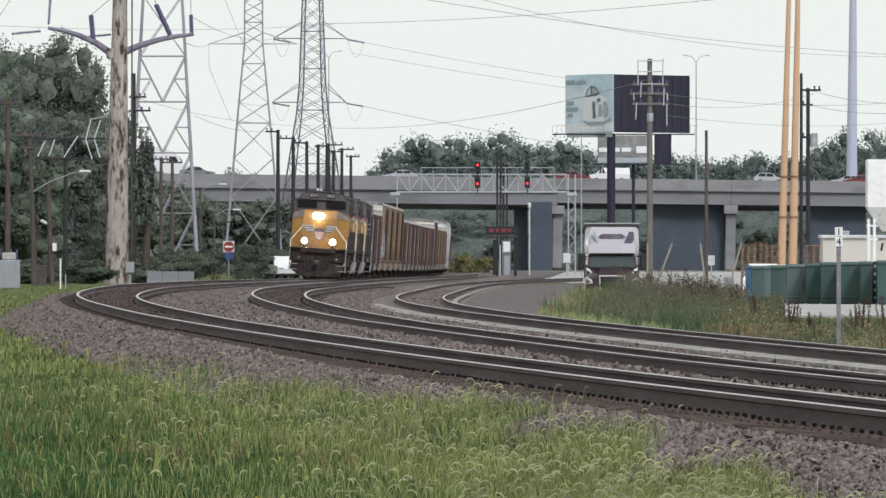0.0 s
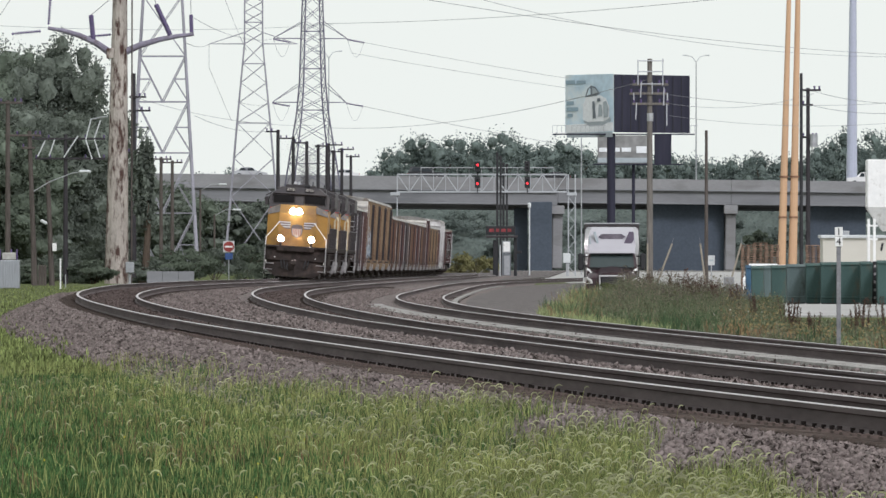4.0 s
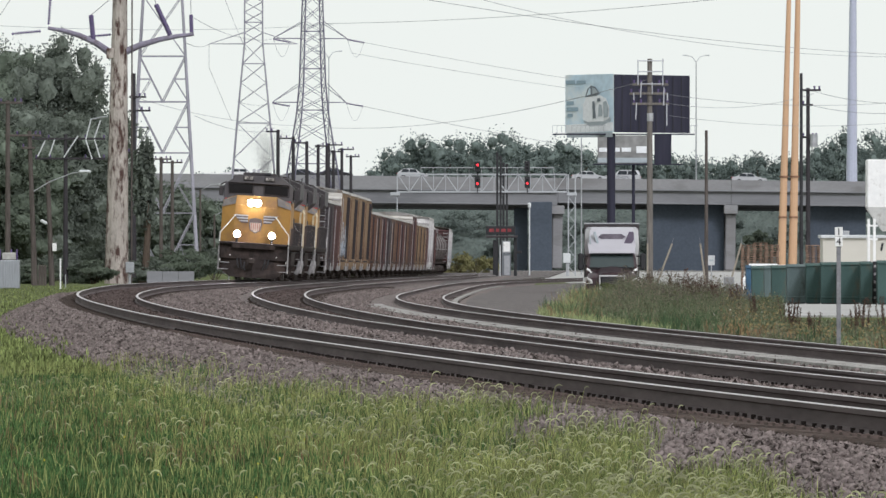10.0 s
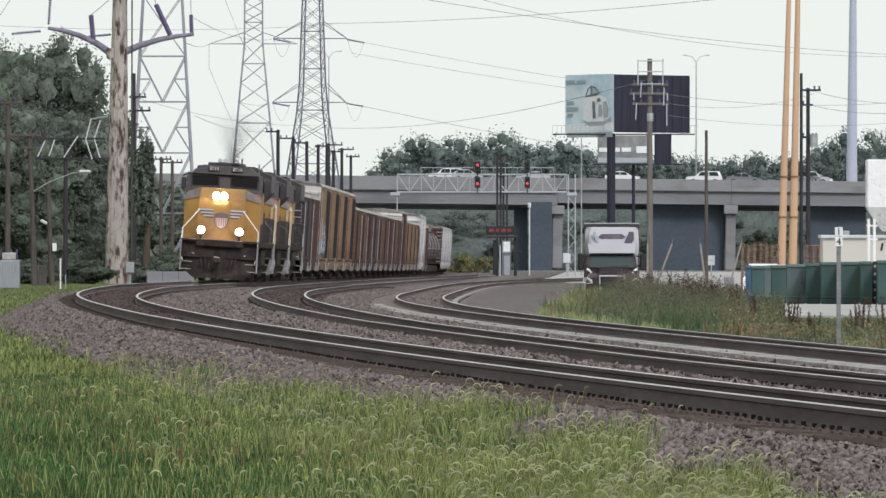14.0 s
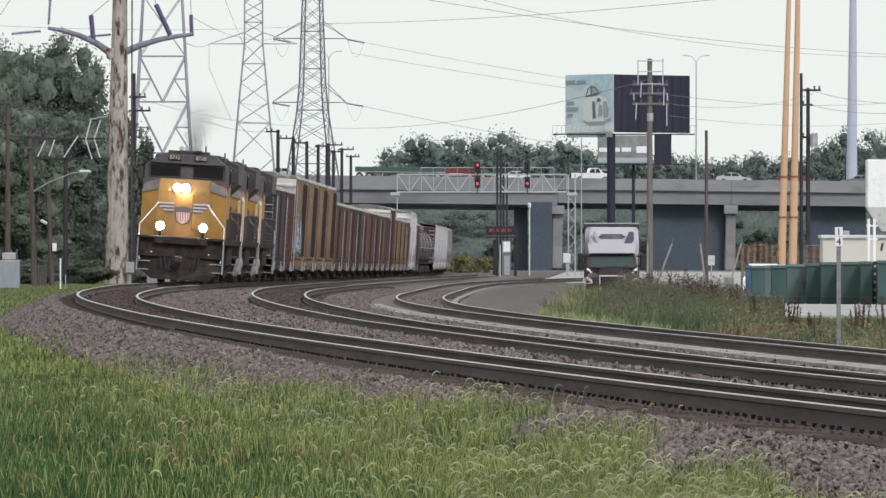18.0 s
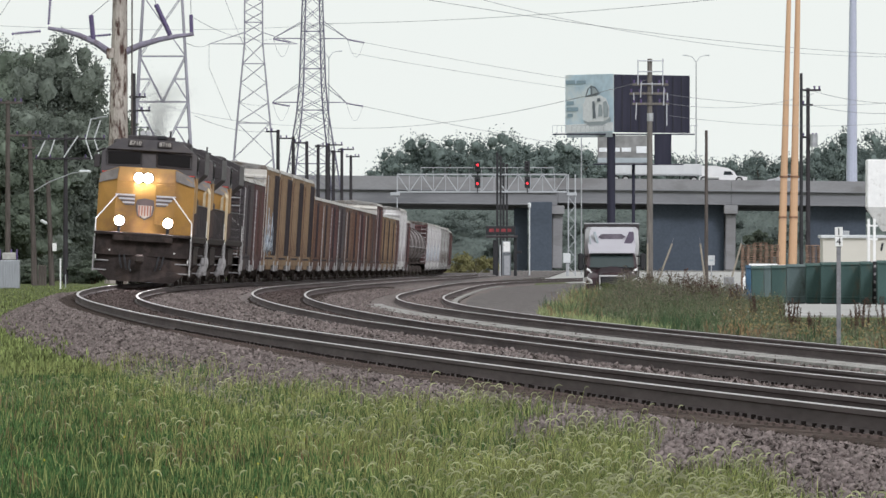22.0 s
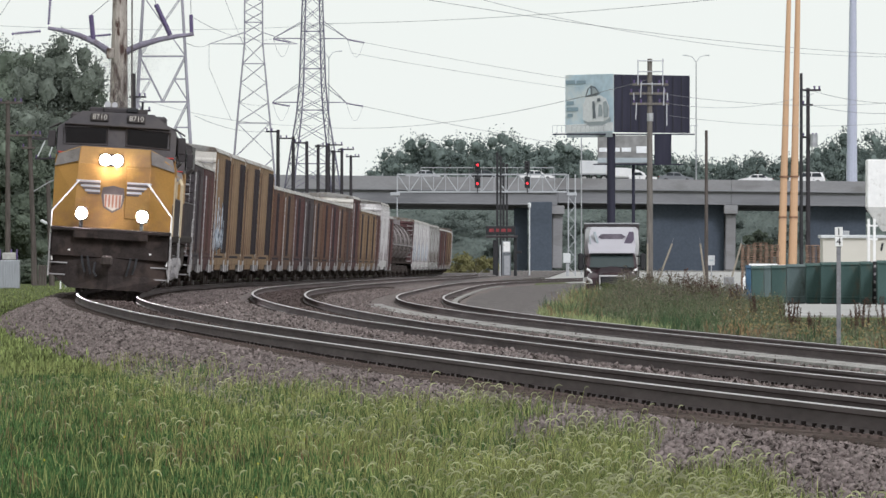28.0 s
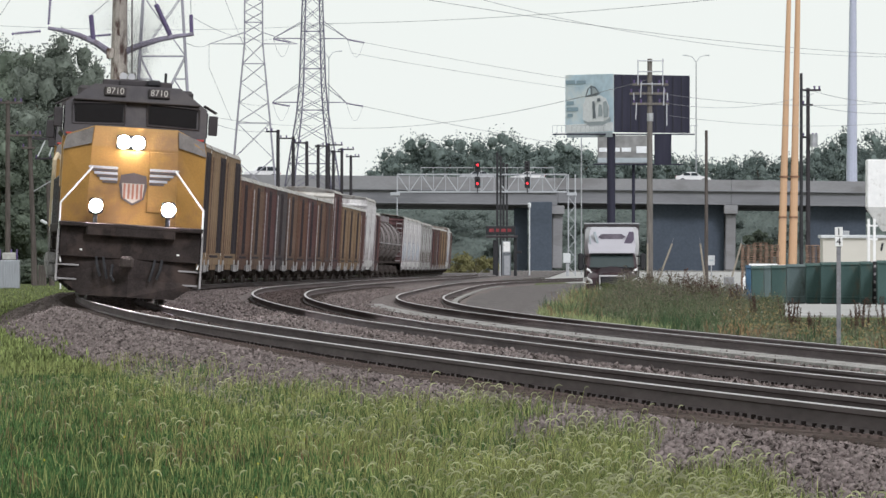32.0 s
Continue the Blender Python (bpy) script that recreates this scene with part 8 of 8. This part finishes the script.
def foxtails(n, seed):
    """Nodding seed heads on thin stems along the ballast's edge."""
    rng = random.Random(seed)
    x, y = verge(n, 45, 118, seed, 2.0, -2.25, 0.45, 0.85, 0.001)
    z = heights(x, y)
    stem, head = Shape(), Shape()
    for a, b, c in zip(x, y, z):
        h = rng.uniform(0.07, 0.2)
        r = rng.uniform(0.018, 0.04)
        s = 1 if rng.random() < 0.7 else -1
        dy = rng.uniform(-0.02, 0.02)
        stem.path([(a, b, c - 0.02), (a + s * 0.02, b + dy, c + h * 0.6), (a + s * 0.035, b + dy, c + h)], 0.0022, 3)
        pts, rs = [], []
        turn = rng.uniform(0.1, 0.2)
        for k in range(6):
            t = math.pi * (1.0 - turn * k)
            pts.append((a + s * (0.035 + r + r * math.cos(t)), b + dy, c + h + r * 1.1 * math.sin(t)))
            rs.append((0.0016, 0.004, 0.0054, 0.0053, 0.0038, 0.0013)[k])
        head.path(pts, rs, 4)
    solid("foxtail_stems", stem, GRASSDRY, "thin stems of foxtail grass", "grass", kind="stuff", fix=False)
    solid("foxtail_heads", head, FOXTAIL, "pale nodding foxtail seed heads", "grass", kind="stuff", fix=False)


foxtails(15000, 31)


def weed_field(n, seed, y0=140, y1=470, x0=0.1, x1=1.06):
    rng = np.random.default_rng(seed)
    y = rng.uniform(y0 ** 0.5, y1 ** 0.5, n) ** 2
    x = rng.uniform(x0, x1, n) * HALF * y
    d = x - MAIN.across(y)
    near = 11.4 + 1.0 * clumpy(x, y, 3.0) + np.interp(y, [140, 260, 330, 400, 470], [-0.4, -0.2, 0.7, 1.9, 2.5])
    far = np.interp(y, [140, 385, 430, 470], [40, 40, 18.4, 16.5])
    keep = (d > near) & (d < far) & ~((y > 384) & (x > 11.2)) & ~((x / y > 0.0321) & (y > 292))
    global RISE
    RISE = np.where(x / y < 0.0225, np.clip(0.22 + (d - near) / 3.0, 0.22, 1.0), np.clip(0.6 + (d - near) / 2.0, 0.6, 1.0))[keep]
    return x[keep], y[keep]


x, y = weed_field(120000, 41)
c = clumpy(x, y, 2.2)
blades("weed_grass", x, y, heights(x, y), RISE * (0.15 + 0.4 * c + np.interp(y, [200, 330, 400, 440], [0, 0.15, 0.7, 1.15])) * rng.uniform(0.5, 1.2, len(x)), rng.uniform(0.010, 0.022, len(x)), leaf_mat("olive weed blades", (0.12, 0.14, 0.085), 0.4, 0.4, 0.4), "rank green weeds beyond the siding", 42)
x, y = weed_field(60000, 43)
c = clumpy(x, y, 1.4)
blades("dry_weeds", x, y, heights(x, y), RISE * (0.15 + 0.4 * c + np.interp(y, [200, 330, 400, 440], [0, 0.15, 0.7, 1.2])) * rng.uniform(0.5, 1.2, len(x)), rng.uniform(0.008, 0.018, len(x)), leaf_mat("straw-coloured weeds", (0.215, 0.185, 0.14), 0.4, 0.35, 0.5), "straw-coloured dry weeds beyond the siding", 44, 0.7)
x, y = weed_field(60000, 47)
c = clumpy(x, y, 1.8)
p = np.stack([x, y, heights(x, y) + 0.05 + RISE * rng.uniform(0, 1, len(x)) * (0.12 + 0.4 * c + np.interp(y, [200, 330, 400, 440], [0, 0.15, 0.6, 0.95]))], 1)
tagged(new("weed_leaves", leaf_mesh("weed_leaves", p, rng.uniform(0.02, 0.055, len(x)), WEEDLEAF, 48, heart=np.array([8.0, 350.0, -120.0]))), "broad grey-green weed leaves", "weeds", kind="stuff")


for count, seed, lo, hi, y_lo, color, name_, lab in ((30000, 61, 0.0262, 0.05, 140, (0.25, 0.195, 0.1), "rusty_weed_leaves", "rust and straw-coloured weed leaves"),
                                                     (26000, 63, 0.0165, 0.0292, 365, (0.165, 0.145, 0.115), "seeding_weed_tops", "grey-brown seeding weed tops")):
    x, y = weed_field(count, seed, y_lo)
    k = (x / y > lo) & (x / y < hi)
    c = clumpy(x + seed, y, 1.5)
    k &= c > 0.42
    x, y, c, up_ = x[k], y[k], c[k], RISE[k]
    p = np.stack([x, y, heights(x, y) + 0.08 + up_ * (rng.uniform(0.2, 1, len(x)) if y_lo < 300 else rng.uniform(0.7, 1.25, len(x))) * (0.12 + 0.4 * c + np.interp(y, [200, 330, 400, 440], [0, 0.15, 0.65, 1.05]))], 1)
    tagged(new(name_, leaf_mesh(name_, p, rng.uniform(0.02, 0.05, len(x)), leaf_mat(name_.replace("_", " "), color, 0.5), seed + 1, heart=np.array([8.0, 350.0, -120.0]))), lab, "weeds", kind="stuff")

# patches of other growth among the weeds, and small white flower heads
for count, seed, thr, color, name_, lab, hh in ((46000, 51, 0.56, (0.29, 0.33, 0.16), "pale_green_weeds", "pale yellow-green patches of young weeds", 0.28),
                                                (32000, 53, 0.58, (0.27, 0.17, 0.10), "rusty_weeds", "rust-orange dying patches among the weeds", 0.42),
                                                (42000, 55, 0.55, (0.075, 0.115, 0.06), "dark_weeds", "dark green leafy patches among the weeds", 0.5)):
    x, y = weed_field(count, seed)
    c = clumpy(x + seed * 3.0, y, 2.6)
    if name_ == "pale_green_weeds":
        c = c + np.where(x / y < 0.0225, np.clip(0.9 - 1.3 * (RISE - 0.22), -1, 0.6), -0.12)
    if name_ == "dark_weeds":
        c = c + np.where((x / y > 0.0205) & (x / y < 0.0262), 0.25, -0.05)
    if name_ == "rusty_weeds":
        c = c + np.where((x / y > 0.0258) & (x / y < 0.0288), 0.25, -0.05)
    k = c > thr
    x, y, c = x[k], y[k], c[k]
    blades(name_, x, y, heights(x, y), (hh + np.interp(y, [200, 330, 400, 440], [0, 0.1, 0.4, 0.7])) * rng.uniform(0.5, 1.2, len(x)), rng.uniform(0.012, 0.024, len(x)), leaf_mat(name_.replace("_", " ") + " blades", color, 0.4, 0.3, 0.5), lab, seed + 1)
x, y = weed_field(60000, 59, 250, 440, 0.15, 0.56)
k = RISE < 0.75
x, y = x[k], y[k]
blades("young_weeds", x, y, heights(x, y), (0.12 + 0.16 * clumpy(x, y, 1.2)) * rng.uniform(0.5, 1.2, len(x)), rng.uniform(0.012, 0.022, len(x)), leaf_mat("pale green weeds blades", (0.29, 0.33, 0.16), 0.4, 0.3, 0.5), "pale yellow-green young weeds beside the gravel", 60)
x, y = weed_field(170, 57)
p = np.stack([x, y, heights(x, y) + 0.45 + rng.uniform(0, 0.3, len(x)) + np.interp(y, [200, 330, 440], [0, 0.1, 0.6])], 1)
tagged(new("weed_flowers", leaf_mesh("weed_flowers", p, rng.uniform(0.014, 0.026, len(x)), leaf_mat("dull white petals", (0.45, 0.45, 0.38), 0.3), 58, heart=np.array([8.0, 350.0, -120.0]))), "scattered dull white weed flowers", "weeds", kind="stuff")


def dock(x, y, z, h, seed, k=5):
    """A clump of dark seeding dock stalks."""
    t = thing("dock_plant", x, y, z, "dark red-brown seeding dock weed", "weed", "dock weeds by the siding")
    rg = random.Random(seed)
    for i in range(k):
        a, e = rg.uniform(-0.3, 0.3), rg.uniform(0.7, 1.0) * h
        x0 = rg.uniform(-0.15, 0.15)
        part("stalk", Shape().bar((x0, 0, 0), (x0 + a * e * 0.6, 0.05 * i, e), 0.012, 0.006, 4), BARK, t)
        m = 60
        u = np.random.default_rng(seed + i).uniform(0.45, 1.0, m)
        pts = np.stack([x0 + a * e * 0.6 * u, 0.05 * i * u, e * u], 1) + np.random.default_rng(seed + 9 + i).normal(0, 0.018 if h < 1.3 else 0.034, (m, 3))
        tagged(part("seed_head", leaf_mesh("seed_head", pts, np.full(m, 0.022 if h < 1.3 else 0.034), DOCK, seed + i), DOCK, t, "dark red-brown seed head"), "dark red-brown seed head", kind="stuff")
    return t


for i, (px, yy, h) in enumerate(((1398, 275, 1.25), (1407, 270, 1.1), (1519, 262, 1.2), (1531, 258, 1.15), (1562, 250, 1.25), (1213, 420, 1.75), (1240, 410, 1.6), (1225, 400, 1.5), (1272, 390, 1.35), (1180, 430, 1.6), (1300, 380, 1.3), (1155, 440, 1.75), (1146, 436, 1.6), (1196, 424, 1.65), (1221, 415, 1.8), (1258, 398, 1.5), (1340, 330, 1.1), (1440, 240, 0.95))):
    dx = (px - 784) * yy / 18748.2
    dock(dx, yy, soil_height(dx, yy), h, 700 + 20 * i, 6)
for i, (px, yy, w, h) in enumerate(((1085, 430, 2.6, 0.85), (1120, 425, 2.2, 0.7), (1160, 415, 2.4, 0.6), (1205, 405, 2.2, 0.66), (1250, 392, 2.0, 0.6), (1300, 385, 2.0, 0.55), (1345, 372, 1.6, 0.5))):
    bush((px - 784) * yy / 18748.2, yy, -1.05, w, h * 1.5, leaf_mat("olive weed leaves", (0.11, 0.125, 0.055), 0.4), 800 + i, n=2200, leaf=0.035, label="low dark green weed clump", group="weed clumps")


def loose_stones(n, seed, s0, s1, power, o0, o1, small, large, label, bed_of=None, material=STONE):
    """Angular ballast stones lying on the bed."""
    rng = np.random.default_rng(seed)
    s = rng.uniform(0, 1, n) ** power * (s1 - s0) + s0
    o = rng.uniform(o0, o1, n)
    if o0 < -1 and bed_of is None:
        # bare stone only inside the grass's edge
        k = o > np.interp(s + 60, [45, 57, 68, 75, 90, 107, 180], [-3.2, -2.9, -2.4, -2.15, -2.1, -2.4, -2.8])
        s, o = s[k], o[k]
        n = len(s)
    pos = np.array([MAIN.at(float(a), float(b))[:2] for a, b in zip(s, o)])
    yy = np.maximum(pos[:, 1], 60)
    za, zb, zc = np.interp(yy, MAIN.y, MAIN.z), np.interp(yy, SECOND.y, SECOND.z), np.interp(np.minimum(yy, 560), SIDING.y, SIDING.z)
    size = small + (large - small) * rng.uniform(0, 1, n) ** 2
    far = np.clip((s - 30) / 60, 0, 1)
    if o0 < -1 and bed_of is None:
        z = np.array([shoulder_z(b, c, a) for a, b, c in zip(s, o, za)]) - 0.3 * size
    elif bed_of is not None:
        line, mid_o = bed_of
        z = np.interp(np.minimum(yy, 560), line.y, line.z) - 0.167 - 0.056 * (o - mid_o)
    elif o1 < 4:
        w = np.clip((o - 1.4) / 1.5, 0, 1)
        z = (za - 0.26) * (1 - w) + (zb - 0.11 + 0.04 * far) * w - 0.09 * np.sin(w * math.pi)
    else:
        w = np.clip((o - 5.97) / 1.4, 0, 1)
        z = (zb - 0.27) * (1 - w) + (zc - 0.125 + 0.03 * far) * w
    wedge = np.array([(-1, -1, -0.7), (1, -1, -0.7), (1, 1, -0.7), (-1, 1, -0.7), (0.1, -0.5, 1), (-0.1, 0.6, 0.9)], float)
    v = wedge[None] * rng.uniform(0.5, 1.15, (n, 6, 3))
    q = rng.normal(size=(n, 4))
    q /= np.linalg.norm(q, axis=1)[:, None]
    w_, a, b, c = q.T
    r = np.stack([np.stack([1 - 2 * (b * b + c * c), 2 * (a * b - c * w_), 2 * (a * c + b * w_)], 1),
                  np.stack([2 * (a * b + c * w_), 1 - 2 * (a * a + c * c), 2 * (b * c - a * w_)], 1),
                  np.stack([2 * (a * c - b * w_), 2 * (b * c + a * w_), 1 - 2 * (a * a + b * b)], 1)], 1)
    v = np.einsum("nij,nkj->nki", r, v) * size[:, None, None]
    v += np.stack([pos[:, 0], pos[:, 1], z + size * 0.3], 1)[:, None]
    tris = np.array([(0, 1, 4), (1, 2, 5), (1, 5, 4), (2, 3, 5), (3, 0, 4), (3, 4, 5), (0, 3, 1)])
    me = bpy.data.meshes.new("ballast_stones")
    me.vertices.add(6 * n)
    me.vertices.foreach_set("co", v.ravel())
    me.loops.add(21 * n)
    me.loops.foreach_set("vertex_index", (tris[None] + 6 * np.arange(n)[:, None, None]).ravel())
    me.polygons.add(7 * n)
    me.polygons.foreach_set("loop_start", np.arange(0, 21 * n, 3))
    me.polygons.foreach_set("loop_total", np.full(7 * n, 3))
    me.update()
    me.materials.append(material)
    tagged(new("ballast_stones", me), label, "stones", kind="stuff")


loose_stones(84000, 61, -16, 240, 1.9, -2.8, -1.12, 0.010, 0.029, "loose angular grey and brown ballast stones on the shoulder")
loose_stones(22000, 62, 40, 420, 1.0, 1.0, 3.45, 0.02, 0.045, "grey ballast stones between the running tracks")
loose_stones(17000, 63, -10, 400, 1.0, 5.6, 7.3, 0.02, 0.045, "grey ballast stones beside the siding")
loose_stones(11000, 64, 10, 330, 1.1, -0.68, 0.68, 0.018, 0.042, "dark oil-stained ballast stones between the rails", (MAIN, 0.0), OILED)
loose_stones(9000, 65, 20, 330, 1.0, 3.79, 5.15, 0.018, 0.042, "dark oil-stained ballast stones between the second track's rails", (SECOND, 4.47), OILED)
loose_stones(8000, 66, 40, 420, 1.0, 8.19, 9.55, 0.018, 0.042, "brown-grey ballast stones between the siding's rails", (SIDING, 8.87))
loose_stones(15000, 67, 60, 240, 1.0, -2.7, -1.2, 0.02, 0.045, "brown-grey ballast stones on the far shoulder")


def motions():
    for ob, start, length in TRAIN:
        walk(ob, [(float(t), train_pose(t, start, length)) for t in range(0, 33)])
    for ob, t0, x0, way, speed, y in TRAFFIC:
        walk(ob, [(float(t), traffic_pose(t, t0, x0, way, speed, y)) for t in range(0, 33, 4)])


motions()
